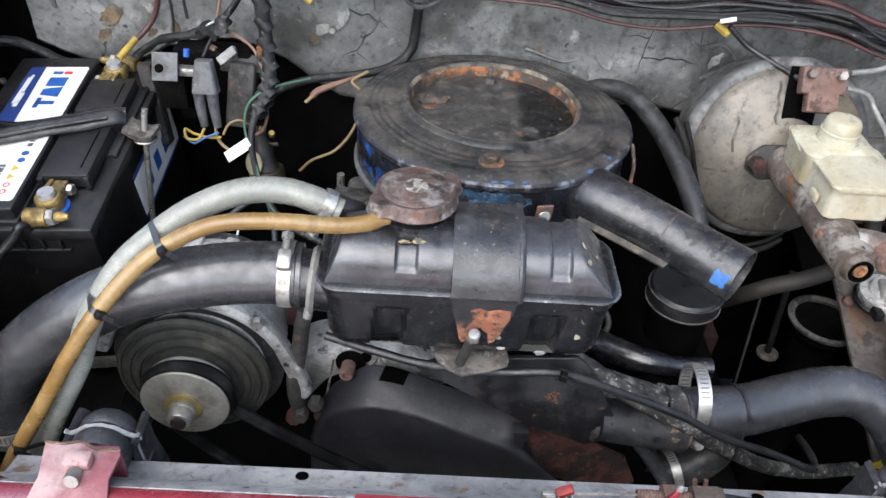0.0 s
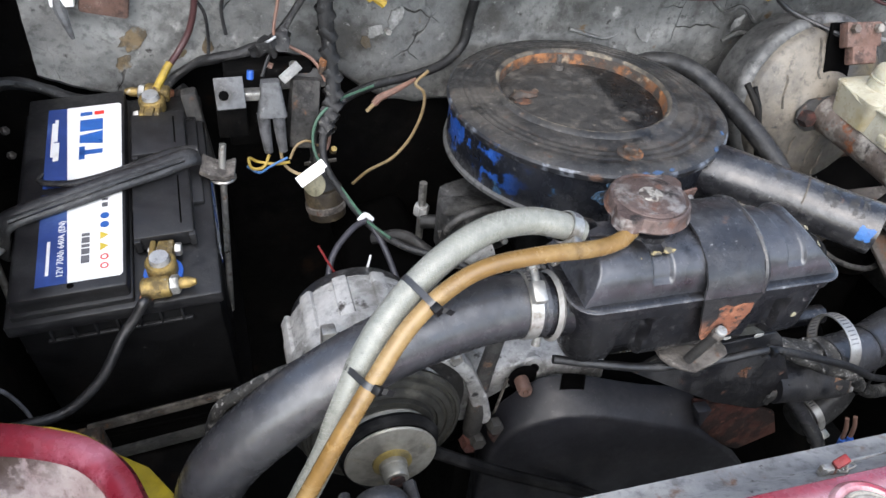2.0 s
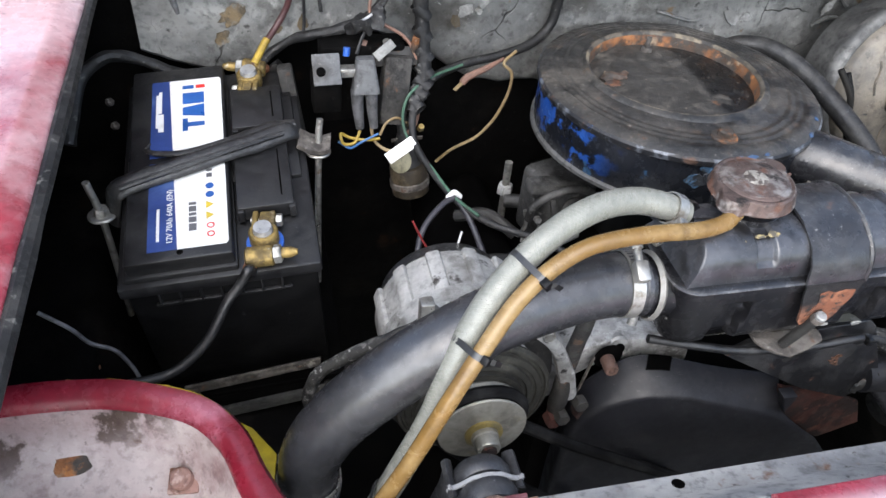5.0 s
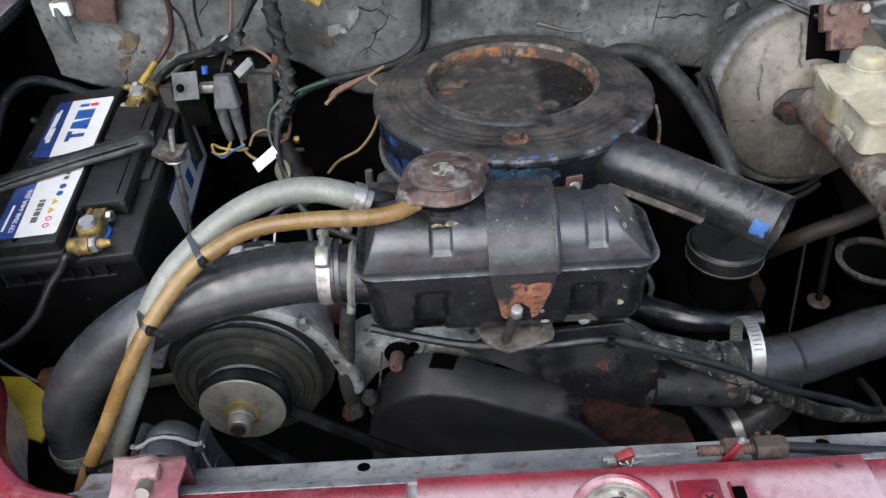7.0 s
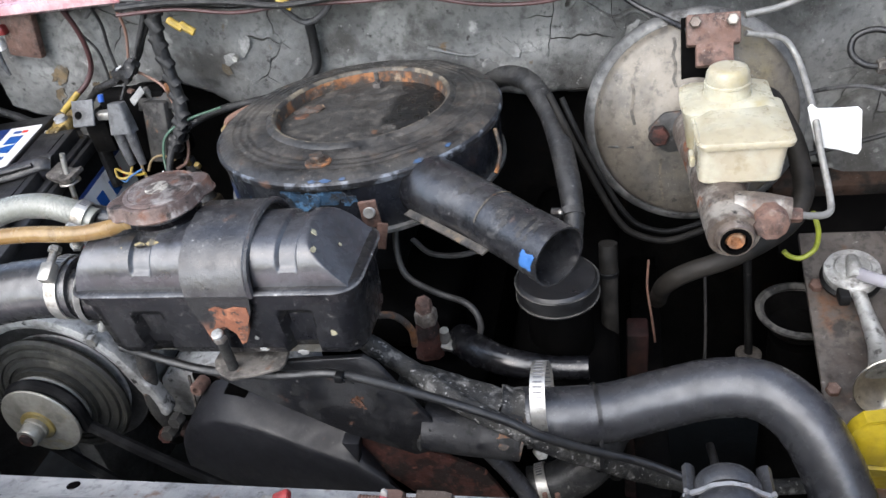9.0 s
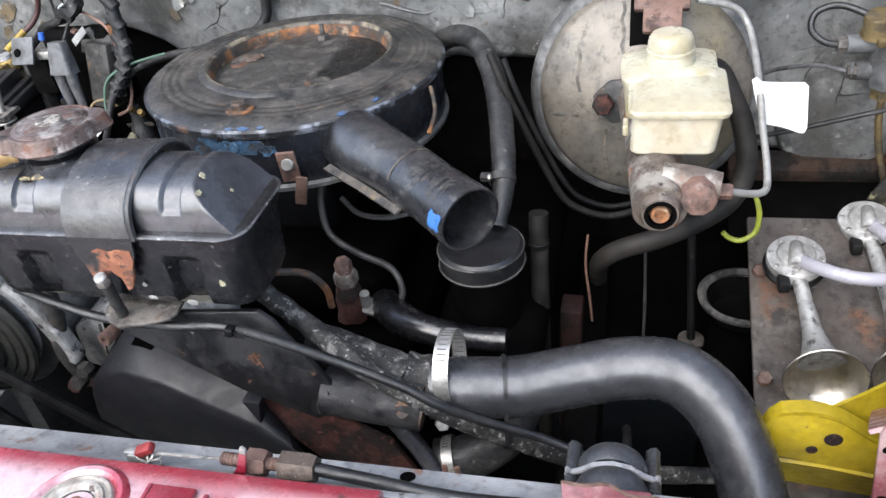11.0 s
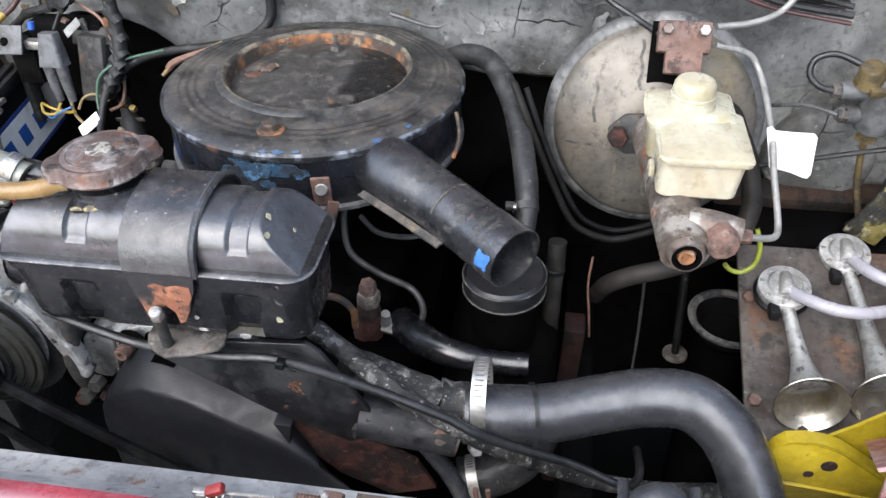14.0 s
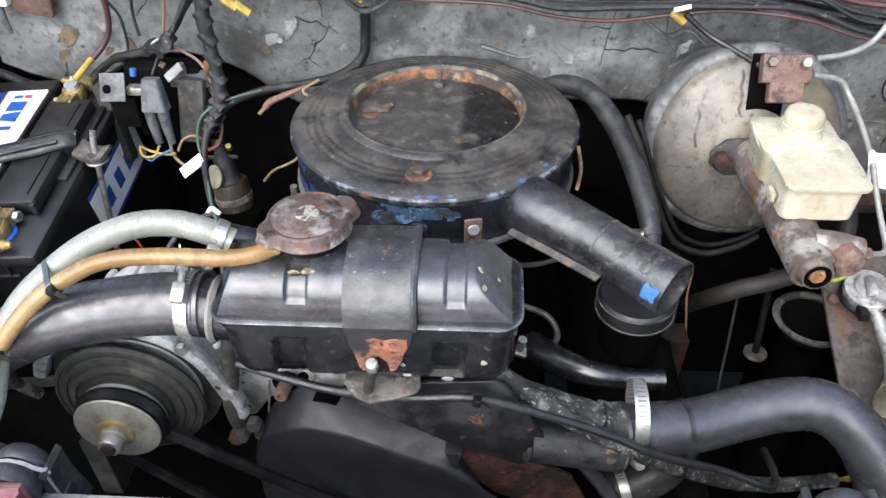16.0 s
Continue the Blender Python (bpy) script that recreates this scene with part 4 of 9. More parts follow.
part("lamp_bowl", lathe([(0, 0.05), (0.03, 0.048), (0.055, 0.035), (0.072, 0.0), (0.078, 0.0), (0.078, -0.01)], 36, towards((-0.52, 0.43, 0.725), (0, 0.5, 1))), M_RED, house, "dark red lamp bowl")
house2 = thing("headlamp_housing", (0.6, 0.5, 0.62), "faded pink headlamp housing edge with chipped paint", "body panel", "headlamp housings")
part("shell", prism([(0.548, 0.788), (0.60, 0.806), (0.735, 0.81), (0.735, 0.58), (0.562, 0.58), (0.556, 0.66)], 0.004, 0.001, Matrix.Translation((0, 0.529, 0)) @ XZ), M_HOUSING, house2)
fs = part("flange_strip", prism([(0.5365, 0.760), (0.540, 0.770), (0.5485, 0.786), (0.5520, 0.74), (0.5560, 0.69), (0.5600, 0.58), (0.5500, 0.58), (0.5440, 0.69)], 0.003, 0.0008, Matrix.Translation((0, 0.5255, 0)) @ XZ), M_PINK, house2, "pale pink drilled flange strip")
part("fold", tube([(0.5485, 0.525, 0.786), (0.5520, 0.525, 0.74), (0.5560, 0.525, 0.69), (0.5600, 0.525, 0.60)], 0.0018, 8, 4), M_RED, fs, "red paint line along the fold")
for x, z in ((0.5435, 0.747), (0.5485, 0.699)):
    part("hole", disc(0.0034, 0.0008, towards((x, 0.5254, z), (0, -1, 0))), M_OILSHADE, fs)
part("top_flange", strip([(0.541, 0.529, 0.766), (0.552, 0.560, 0.742), (0.567, 0.600, 0.709)], (0.020, -0.004, 0.016), 0.003), M_PINK, house2)

# yellow stiffeners
solo("stiffener", prism([(-0.455, 0.606), (-0.428, 0.603), (-0.398, 0.580), (-0.380, 0.552), (-0.384, 0.525), (-0.42, 0.54)], 0.004, 0.0008, Matrix.Translation((0, 0, 0.725))), M_YELLOW, "yellow painted sheet stiffener behind the headlamp housing", "bracket", "yellow stiffeners")
yr = thing("stiffener", (0.54, 0.585, 0.62), "yellow painted curved sheet stiffener with rust holes", "bracket", "yellow stiffeners")
part("web", prism([(0.484, 0.660), (0.486, 0.686), (0.490, 0.696), (0.496, 0.7025), (0.511, 0.7055), (0.523, 0.7040), (0.537, 0.699), (0.570, 0.675), (0.62, 0.64), (0.62, 0.632), (0.573, 0.646), (0.530, 0.653)], 0.003, 0.0008, Matrix.Translation((0, 0.588, 0)) @ XZ), M_YELLOW, yr)
part("web_lip", strip([(0.486, 0.594, 0.684), (0.490, 0.594, 0.696), (0.496, 0.594, 0.7035), (0.511, 0.594, 0.7065), (0.523, 0.594, 0.705), (0.537, 0.594, 0.700), (0.570, 0.594, 0.676), (0.62, 0.594, 0.641)], (0, 0.012, 0), 0.003), M_YELLOW, yr)
part("lower_web", strip([(0.484, 0.612, 0.615), (0.53, 0.610, 0.613), (0.62, 0.608, 0.60)], (0.0, -0.042, 0.080), 0.003), M_YELLOW, yr)
part("flange", strip([(0.538, 0.606, 0.674), (0.564, 0.612, 0.688), (0.585, 0.617, 0.702), (0.62, 0.625, 0.722)], (0.024, 0.0, -0.034), 0.003), M_YELLOW, yr)
for x, z, r in ((0.5325, 0.682, 0.0065), (0.5195, 0.669, 0.0042)):
    part("hole", disc(r, 0.0008, towards((x, 0.5878, z), (0, -1, 0))), M_RUSTY, yr)


# ---- engine ----
engine = thing("engine", (0.06, 0.75, 0.2), "oily engine block, bay shade painted near black, dirty covers", "engine")
part("block", block(0.30, 0.34, 0.42, 0.02, m=Matrix.Translation((0.03, 0.80, 0.43))), M_OILSHADE, engine)
part("sump", block(0.22, 0.30, 0.18, 0.02, m=Matrix.Translation((0.03, 0.80, 0.135))), M_OILSHADE, engine)
part("cross_member", block(0.9, 0.10, 0.05, 0.01, m=Matrix.Translation((0.03, 0.80, 0.025))), M_OILSHADE, engine)
part("rocker_cover", block(0.10, 0.34, 0.08, 0.02, 3, Matrix.Translation((0.255, 0.80, 0.66)) @ pose(0, 0, 0, 0, 18)), M_OILSHADE, engine)
part("rocker_cover", block(0.10, 0.34, 0.08, 0.02, 3, Matrix.Translation((-0.14, 0.80, 0.64)) @ pose(0, 0, 0, 0, -18)), M_OILSHADE, engine)
part("manifold", block(0.20, 0.24, 0.05, 0.015, 3, Matrix.Translation((0.05, 0.83, 0.69))), M_OILSHADE, engine)
part("carburettor", block(0.10, 0.11, 0.09, 0.012, 3, Matrix.Translation((0.035, 0.84, 0.755))), M_CASE, engine, "near-black carburettor body")
carb = part("carburettor_body", block(0.070, 0.055, 0.085, 0.010, 3, Matrix.Translation((-0.058, 0.822, 0.745)) @ pose(0, 0, 0, 0, 0, 18)), M_CARB, engine, "grey cast carburettor with levers")
part("flange", block(0.085, 0.020, 0.014, 0.004, m=Matrix.Translation((-0.066, 0.800, 0.782)) @ pose(0, 0, 0, 0, 12, 12)), M_CARB, carb)
part("arch", tube([(-0.100, 0.792, 0.745), (-0.097, 0.786, 0.768), (-0.080, 0.783, 0.783), (-0.052, 0.783, 0.788), (-0.034, 0.786, 0.776), (-0.028, 0.790, 0.755)], 0.0045, 10, 6), M_CARB, carb)
part("rib", block(0.007, 0.016, 0.060, 0.002, m=Matrix.Translation((-0.074, 0.790, 0.755)) @ pose(0, 0, 0, 0, -14)), M_CARB, carb)
part("boss", disc(0.014, 0.016, towards((-0.050, 0.798, 0.752), (-0.1, -1, 0.35)), 0.003), M_CARB, carb)
part("boss_hole", disc(0.006, 0.001, towards((-0.0516, 0.7825, 0.7576), (-0.1, -1, 0.35))), M_RUSTY, carb)
part("bowl", tube([(-0.084, 0.792, 0.722), (-0.066, 0.785, 0.727), (-0.046, 0.785, 0.733)], [0.012, 0.014, 0.011], 16, 4), M_ALU, carb, "bright cast float bowl")
for p in ((-0.094, 0.783, 0.752), (-0.088, 0.785, 0.735), (-0.034, 0.785, 0.742)):
    part("screw", hexhead(0.0042, 0.006, towards(p, (0, -1, 0.3))), M_STEEL, carb)
part("lever", strip([(-0.105, 0.790, 0.720), (-0.090, 0.782, 0.716), (-0.072, 0.780, 0.716)], (0, 0.0, 0.007), 0.002), M_STEEL, carb)
part("linkage", tube([(-0.105, 0.800, 0.715), (-0.100, 0.795, 0.735), (-0.104, 0.795, 0.755)], 0.0022, 8, 4), M_STEEL, carb)
part("spindle", tube([(-0.110, 0.845, 0.730), (-0.075, 0.832, 0.735)], 0.008, 12, 2), M_BLACKDIRT, carb)
part("red_block", block(0.016, 0.02, 0.045, 0.004, m=Matrix.Translation((-0.126, 0.650, 0.760)) @ pose(0, 0, 0, 0, 12)), W_MAROON, engine, "dull red casting")
part("bulkhead_stud", tube([(-0.108, 0.853, 0.70), (-0.108, 0.853, 0.777)], 0.0045, 8, 3), M_STEEL, engine)
part("stud_nut", hexhead(0.009, 0.012, towards((-0.108, 0.853, 0.735), (0, 0, 1))), M_ALU, engine)

for pts, r in (([(-0.16, 0.86, 0.70), (-0.13, 0.84, 0.715), (-0.10, 0.82, 0.70)], 0.007), ([(-0.17, 0.80, 0.68), (-0.14, 0.78, 0.70), (-0.11, 0.78, 0.69), (-0.09, 0.76, 0.67)], 0.008), ([(-0.02, 0.76, 0.72), (-0.005, 0.745, 0.735), (0.012, 0.74, 0.725)], 0.005)):
    part("manifold_pipe", tube(pts, r, 10, 6, wobble=0.25), M_BLACKDIRT, engine)

# timing cover
COVER = [(-0.110, 0.40), (-0.112, 0.56), (-0.110, 0.64), (-0.1045, 0.664), (-0.096, 0.681), (-0.084, 0.694), (-0.066, 0.704), (-0.046, 0.7105), (-0.028, 0.712), (-0.006, 0.710), (0.022, 0.702), (0.046, 0.695), (0.067, 0.6895), (0.088, 0.684), (0.114, 0.664), (0.138, 0.646), (0.162, 0.615), (0.176, 0.56), (0.18, 0.40)]
cover = thing("belt_cover", (0.0, 0.59, 0.56), "dull black plastic belt cover with a rounded top", "engine cover")
BACK = [(-0.104, 0.42), (-0.106, 0.56), (-0.105, 0.645), (-0.0995, 0.673), (-0.0885, 0.694), (-0.073, 0.713), (-0.058, 0.726), (-0.046, 0.7305), (-0.031, 0.7305), (-0.010, 0.727), (0.020, 0.719), (0.046, 0.7135), (0.068, 0.7105), (0.0935, 0.7080), (0.0955, 0.664), (0.10, 0.62), (0.10, 0.59), (0.10, 0.54), (0.10, 0.42)]


def face_y(x):
    """The cover stands askew across the engine."""
    return 0.580 - 0.174 * (x + 0.103)


def cover_shell():
    """Front face with a rolled edge, and a wide top that rises to the rear edge."""
    mid = Vector((0.03, 0.58))
    bm = bmesh.new()
    rows = []
    for depth, inset, back in ((0.0005, 0.018, 0.0), (0.0, 0.006, 0.0), (0.0008, 0.0028, 0.0), (0.0030, 0.0006, 0.0), (0.0060, 0.0, 0.08), (0.015, 0.0, 0.45), (0.031, 0.0, 0.96), (0.033, 0.0, 1.0), (0.039, 0.006, 1.0)):
        row = []
        for a, b in zip(COVER, BACK):
            p = Vector(a).lerp(Vector(b), back)
            p = p + (mid - p).normalized() * inset
            row.append(bm.verts.new((p.x, face_y(p.x) + depth, p.y)))
        rows.append(row)
    for a, b in zip(rows, rows[1:]):
        for k in range(len(a)):
            q = (k + 1) % len(a)
            bm.faces.new((a[k], a[q], b[q], b[k]))
    bm.faces.new(rows[0])
    bm.faces.new(rows[-1][::-1])
    bmesh.ops.recalc_face_normals(bm, faces=bm.faces)
    return bm


part("shell", cover_shell(), M_COVER, cover, angle=40)
part("rear_boss", block(0.08, 0.05, 0.06, 0.006, m=Matrix.Translation((-0.02, 0.632, 0.61))), M_OILSHADE, cover)


def on_cover(x, y, up):
    f = float(np.interp(x, [p[0] for p in COVER[3:14]], [p[1] for p in COVER[3:14]]))
    b = float(np.interp(x, [p[0] for p in BACK[3:14]], [p[1] for p in BACK[3:14]]))
    return (x, face_y(x) + y, f + (b - f) * min(1.0, max(0.0, (y - 0.004) / 0.028)) + up)


def cut_out():
    bm = bmesh.new()
    grid = [[bm.verts.new(on_cover(-0.044 + 0.023 * i / 6 + 0.0015 * j, 0.021 + 0.013 * j / 4, 0.0009)) for j in range(5)] for i in range(7)]
    for a, b in zip(grid, grid[1:]):
        for k in range(4):
            bm.faces.new((a[k], b[k], b[k + 1], a[k + 1]))
    bmesh.ops.solidify(bm, geom=bm.faces[:], thickness=0.003)
    bmesh.ops.recalc_face_normals(bm, faces=bm.faces)
    return bm


part("cut_out", cut_out(), M_OILSHADE, cover, "square black cut-out at the rear edge")
part("stay", strip([(-0.088, 0.612, 0.726), (-0.096, 0.610, 0.676)], (0.0022, 0, 0), 0.002), M_STRAPDIRT, cover, "thin steel edge")
part("bolt_recess", lathe([(0, 0.001), (0.012, 0.001), (0.0145, 0.0)], 24, towards((-0.072, 0.613, 0.722), (0, -1, 0.1))), M_OILSHADE, cover)
part("cover_bolt", lathe([(0, 0.012), (0.0025, 0.012), (0.003, 0.016), (0.0058, 0.016), (0.0068, 0.014), (0.0068, 0.0)], 24, towards((-0.0735, 0.611, 0.7205), (-0.1, -1, 0.1))), M_RUSTPINK, cover, "round rusty bolt head")

housing_t = thing("thermostat_housing", (-0.06, 0.62, 0.66), "grey cast aluminium thermostat housing with corrosion", "engine part")
part("body", prism([(-0.132, 0.675), (-0.128, 0.722), (-0.104, 0.737), (-0.062, 0.747), (-0.009, 0.744), (0.028, 0.728), (0.03, 0.70), (0.0, 0.70), (-0.03, 0.715), (-0.07, 0.712), (-0.09, 0.70), (-0.11, 0.67)], 0.05, 0.006, Matrix(((1, 0, 0, 0), (0, 0, 1, 0.622), (0, 1, 0, 0), (0, 0, 0, 1))) @ Matrix.Translation((-0.006, -0.015, 0))), M_ALU, housing_t)
part("lug", disc(0.012, 0.02, towards((-0.058, 0.640, 0.717), (0, -1, 0.3)), 0.002), M_ALU, housing_t)
part("hole", disc(0.0052, 0.002, towards((-0.058, 0.6203, 0.7229), (0, -1, 0.3))), M_OILSHADE, housing_t)
part("neck", tube([(-0.12, 0.60, 0.66), (-0.122, 0.595, 0.71), (-0.118, 0.60, 0.75), (-0.11, 0.60, 0.80)], [0.008, 0.0085, 0.0075, 0.0065], 12, 5, wobble=0.2), M_STRAPDARK, housing_t)
for x, y, z in ((-0.125, 0.585, 0.665), (-0.098, 0.585, 0.672)):
    part("bolt", hexhead(0.008, 0.012, towards((x, y + 0.012, z), (0, -1, 0.1))), M_RUSTY, housing_t)

# alternator
alt = thing("alternator", (-0.21, 0.62, 0.65), "alternator with grey pulley, fan disc and silver cast body", "alternator")
def alt_turn(profile, seg=44):
    """Turned about the alternator's shaft; heights run towards the front, from the rear."""
    return lathe(profile, seg, towards((-0.211, 0.70, 0.726), (0, -1, 0.0)))
part("body", alt_turn([(0, -0.01), (0.05, -0.01), (0.066, -0.002), (0.070, 0.01), (0.070, 0.045), (0.073, 0.048), (0.073, 0.085), (0.06, 0.10), (0, 0.10)]), M_ALUCLEAN, alt, "silver cast body")
for i in range(6):
    a = radians(20 + i * 28)
    part("body_rib", block(0.014, 0.05, 0.007, 0.003, m=Matrix.Translation((-0.211 + 0.070 * math.cos(a), 0.675, 0.726 + 0.070 * math.sin(a))) @ pose(0, 0, 0, 0, 90 - math.degrees(a))), M_ALUCLEAN, alt)
part("rear_cap", alt_turn([(0, -0.03), (0.045, -0.03), (0.060, -0.02), (0.064, -0.005), (0.06, 0.0), (0, 0.0)]), M_PLASTIC, alt, "black rear cover")
ARC = [(r * math.cos(radians(d)), r * math.sin(radians(d))) for r, ds in ((0.0915, range(168, 24, -9)), (0.0785, range(24, 169, 9))) for d in ds]
arc = [p for p in ARC[:16]] + [(0.096, 0.008), (0.1045, -0.026), (0.099, -0.034), (0.0905, -0.030), (0.0830, -0.004)] + ARC[16:]
part("front_bracket", prism(arc, 0.016, 0.004, Matrix(((1, 0, 0, -0.211), (0, 0, 1, 0.588), (0, 1, 0, 0.726), (0, 0, 0, 1)))), M_ALU, alt, "grey cast front bracket")
part("front_housing", alt_turn([(0, 0.09), (0.076, 0.09), (0.078, 0.094), (0.078, 0.098), (0, 0.10)]), M_BLACKDIRT, alt)
for x, z in ((-0.103, 0.690), (-0.118, 0.672)):
    part("bracket_bolt", hexhead(0.0075, 0.010, towards((x, 0.592, z), (0, -1, 0.1))), M_STRAPDARK, alt)
part("fan", alt_turn([(0, 0.110), (0.060, 0.110), (0.068, 0.112), (0.0695, 0.116), (0.0675, 0.1195), (0.0650, 0.1200), (0.0640, 0.1185), (0.0615, 0.1185), (0.0605, 0.1210), (0.0560, 0.1222), (0.0550, 0.1208), (0.0525, 0.1210), (0.0515, 0.1232), (0.047, 0.1245), (0.0460, 0.1225), (0.0435, 0.1230), (0.043, 0.128), (0, 0.128)]), M_FAN, alt, "dusty grey fan disc")
part("pulley", alt_turn([(0, 0.128), (0.037, 0.128), (0.039, 0.131), (0.038, 0.134), (0.028, 0.1405), (0.038, 0.1475), (0.0388, 0.1490), (0.038, 0.1505), (0.035, 0.1508), (0.02, 0.1535), (0, 0.1535)]), M_PULLEY, alt, "zinc grey pulley")
part("spacer", alt_turn([(0.0, 0.1530), (0.0165, 0.1530), (0.0165, 0.1555), (0.0145, 0.1565), (0, 0.1565)]), M_PULLEYGOLD, alt, "yellow passivated washer")
part("shaft_nut", lathe([(0, 0.155), (0.0118, 0.155), (0.0118, 0.160), (0.0105, 0.161), (0.0105, 0.170), (0.0095, 0.1715), (0, 0.1715)], 20, towards((-0.211, 0.70, 0.726), (0, -1, 0))), M_PULLEY, alt)
part("shaft_end", alt_turn([(0, 0.170), (0.0066, 0.170), (0.0066, 0.1738), (0.0055, 0.1745), (0, 0.1745)], 16), M_RUSTY, alt)
part("bracket_bolt", hexhead(0.006, 0.006, towards((-0.150, 0.592, 0.790), (0, -1, 0))), M_STEEL, alt)
part("terminal", block(0.012, 0.012, 0.03, 0.002, m=Matrix.Translation((-0.251, 0.615, 0.805))), M_STEEL, alt)

belt = thing("fan_belt", (-0.17, 0.56, 0.70), "black rubber fan belt round the pulley", "belt")
part("upper_run", tube([(-0.172, 0.560, 0.710), (-0.10, 0.560, 0.655), (0.02, 0.560, 0.575), (0.09, 0.562, 0.52)], 0.0058, 8, 4), M_BELT, belt)
part("lower_run", tube([(-0.235, 0.560, 0.692), (-0.18, 0.560, 0.63), (-0.05, 0.560, 0.50)], 0.0058, 8, 4), M_BELT, belt)
part("pulley_wrap", tube([(-0.174, 0.560, 0.708), (-0.176, 0.560, 0.742), (-0.195, 0.560, 0.760), (-0.225, 0.560, 0.760), (-0.245, 0.560, 0.74), (-0.245, 0.560, 0.71), (-0.235, 0.560, 0.692)], 0.0058, 8, 4), M_BELT, belt)


# ---- header tank ----
tank = thing("header_tank", (0.03, 0.57, 0.82), "black painted metal header tank with worn paint", "coolant tank")


def rounded(x0, x1, y0, y1, r, n=6):
    out = []
    for cx, cy, a0 in ((x1 - r, y1 - r, 0), (x0 + r, y1 - r, 90), (x0 + r, y0 + r, 180), (x1 - r, y0 + r, 270)):
        for k in range(n + 1):
            a = radians(a0 + 90 * k / n)
            out.append((cx + r * math.cos(a), cy + r * math.sin(a)))
    return out


def loft(levels, m=None):
    """levels: (z, outline); all outlines have the same number of points."""
    bm = bmesh.new()
    rings = [[bm.verts.new((x, y, z)) for x, y in o] for z, o in levels]
    for a, b in zip(rings, rings[1:]):
        for k in range(len(a)):
            j = (k + 1) % len(a)
            bm.faces.new((a[k], a[j], b[j], b[k]))
    bm.faces.new(rings[0])
    bm.faces.new(rings[-1])
    bmesh.ops.recalc_face_normals(bm, faces=bm.faces)
    return grow(bm, m) if m else bm


TX0, TX1, TY0, TY1 = -0.085, 0.1365, 0.530, 0.605
def tank_ring(i, r):
    return rounded(TX0 + i, TX1 - i, TY0 + i, TY1 - i, r)


def pressed_shell():
    """The lower shell with two hollows pressed into its front."""
    bm = loft([(0.824, tank_ring(0.012, 0.012)), (0.827, tank_ring(0.006, 0.015)), (0.834, tank_ring(0.003, 0.017)), (0.886, tank_ring(0.0, 0.018))])
    front = [f for f in bm.faces if f.normal.y < -0.7 and max(v.co.x for v in f.verts) - min(v.co.x for v in f.verts) > 0.08]
    bmesh.ops.subdivide_edges(bm, edges=list({e for f in front for e in f.edges}), cuts=70, use_grid_fill=True)
    for v in bm.verts:
        if v.co.y < TY0 + 0.013:
            for c in (-0.034, 0.086):
                x = c + 0.10 * (v.co.z - 0.845)
                sx = max(0.0, min(1.0, (0.0135 - abs(v.co.x - x)) / 0.004))
                sz = max(0.0, min(1.0, (0.872 - v.co.z) / 0.010)) * max(0.0, min(1.0, (v.co.z - 0.823) / 0.004))
                v.co.y += 0.0085 * sx * sx * (3 - 2 * sx) * sz
    bmesh.ops.recalc_face_normals(bm, faces=bm.faces)
    return bm


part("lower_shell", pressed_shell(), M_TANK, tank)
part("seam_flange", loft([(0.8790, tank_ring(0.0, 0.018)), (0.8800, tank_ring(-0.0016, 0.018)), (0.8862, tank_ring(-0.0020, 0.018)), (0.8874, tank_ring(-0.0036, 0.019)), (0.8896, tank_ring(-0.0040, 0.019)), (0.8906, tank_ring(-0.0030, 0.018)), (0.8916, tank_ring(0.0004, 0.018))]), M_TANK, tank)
part("seam_bead", loft([(0.8882, tank_ring(-0.0038, 0.019)), (0.8888, tank_ring(-0.0046, 0.019)), (0.8897, tank_ring(-0.0047, 0.019)), (0.8904, tank_ring(-0.0038, 0.019))]), M_SEAM, tank, "worn bright seam edge")


def tank_top():
    """The upper shell: an arched top along x, two pressed grooves across it and a blunt right end."""
    bm = bmesh.new()
    nx, na = 240, 56
    rows = []
    for i in range(nx + 1):
        u = i / nx
        x = TX0 + 0.003 + (TX1 - TX0 - 0.006) * u
        hip = min(2.6 * (x - TX0 - 0.003), 1.15 * (TX1 - 0.003 - x))
        groove = 0.0
        for c, w in ((0.092, 0.0085), (-0.022, 0.0090)):
            e = min(1.0, max(0.0, (w - abs(x - c)) / 0.0026))
            groove += 0.0028 * e * e * (3 - 2 * e)
        row = []
        for k in range(na + 1):
            a = math.pi * k / na
            low = min(1.0, max(0.0, (abs(math.sin(a)) - 0.22) / 0.12))
            g = groove * low
            y = (TY0 + TY1) / 2 - ((TY1 - TY0 - 0.005) / 2 - g) * math.copysign(abs(math.cos(a)) ** 0.75, math.cos(a))
            p, q = (0.033 - g) * abs(math.sin(a)) ** 0.62, max(0.0, hip)
            z = 0.8905 + max(0.0, min(p, q) - math.log(1 + math.exp(-1500 * abs(p - q))) / 1500)
            z += 0.0006 * noise.noise((x * 28, y * 28, 3))
            row.append(bm.verts.new((x, y, z)))
        rows.append(row)
    for a, b in zip(rows, rows[1:]):
        for k in range(na):
            bm.faces.new((a[k], a[k + 1], b[k + 1], b[k]))
    bm.faces.new([r for r in rows[0]])
    bm.faces.new([r for r in rows[-1]])
    bmesh.ops.remove_doubles(bm, verts=bm.verts, dist=1e-5)
    bmesh.ops.recalc_face_normals(bm, faces=bm.faces)
    return bm


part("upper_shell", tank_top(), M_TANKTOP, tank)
part("nipple", tube([(-0.098, 0.560, 0.846), (-0.100, 0.556, 0.832)], 0.0038, 10, 2), M_ZINC, tank, "pale drain nipple")
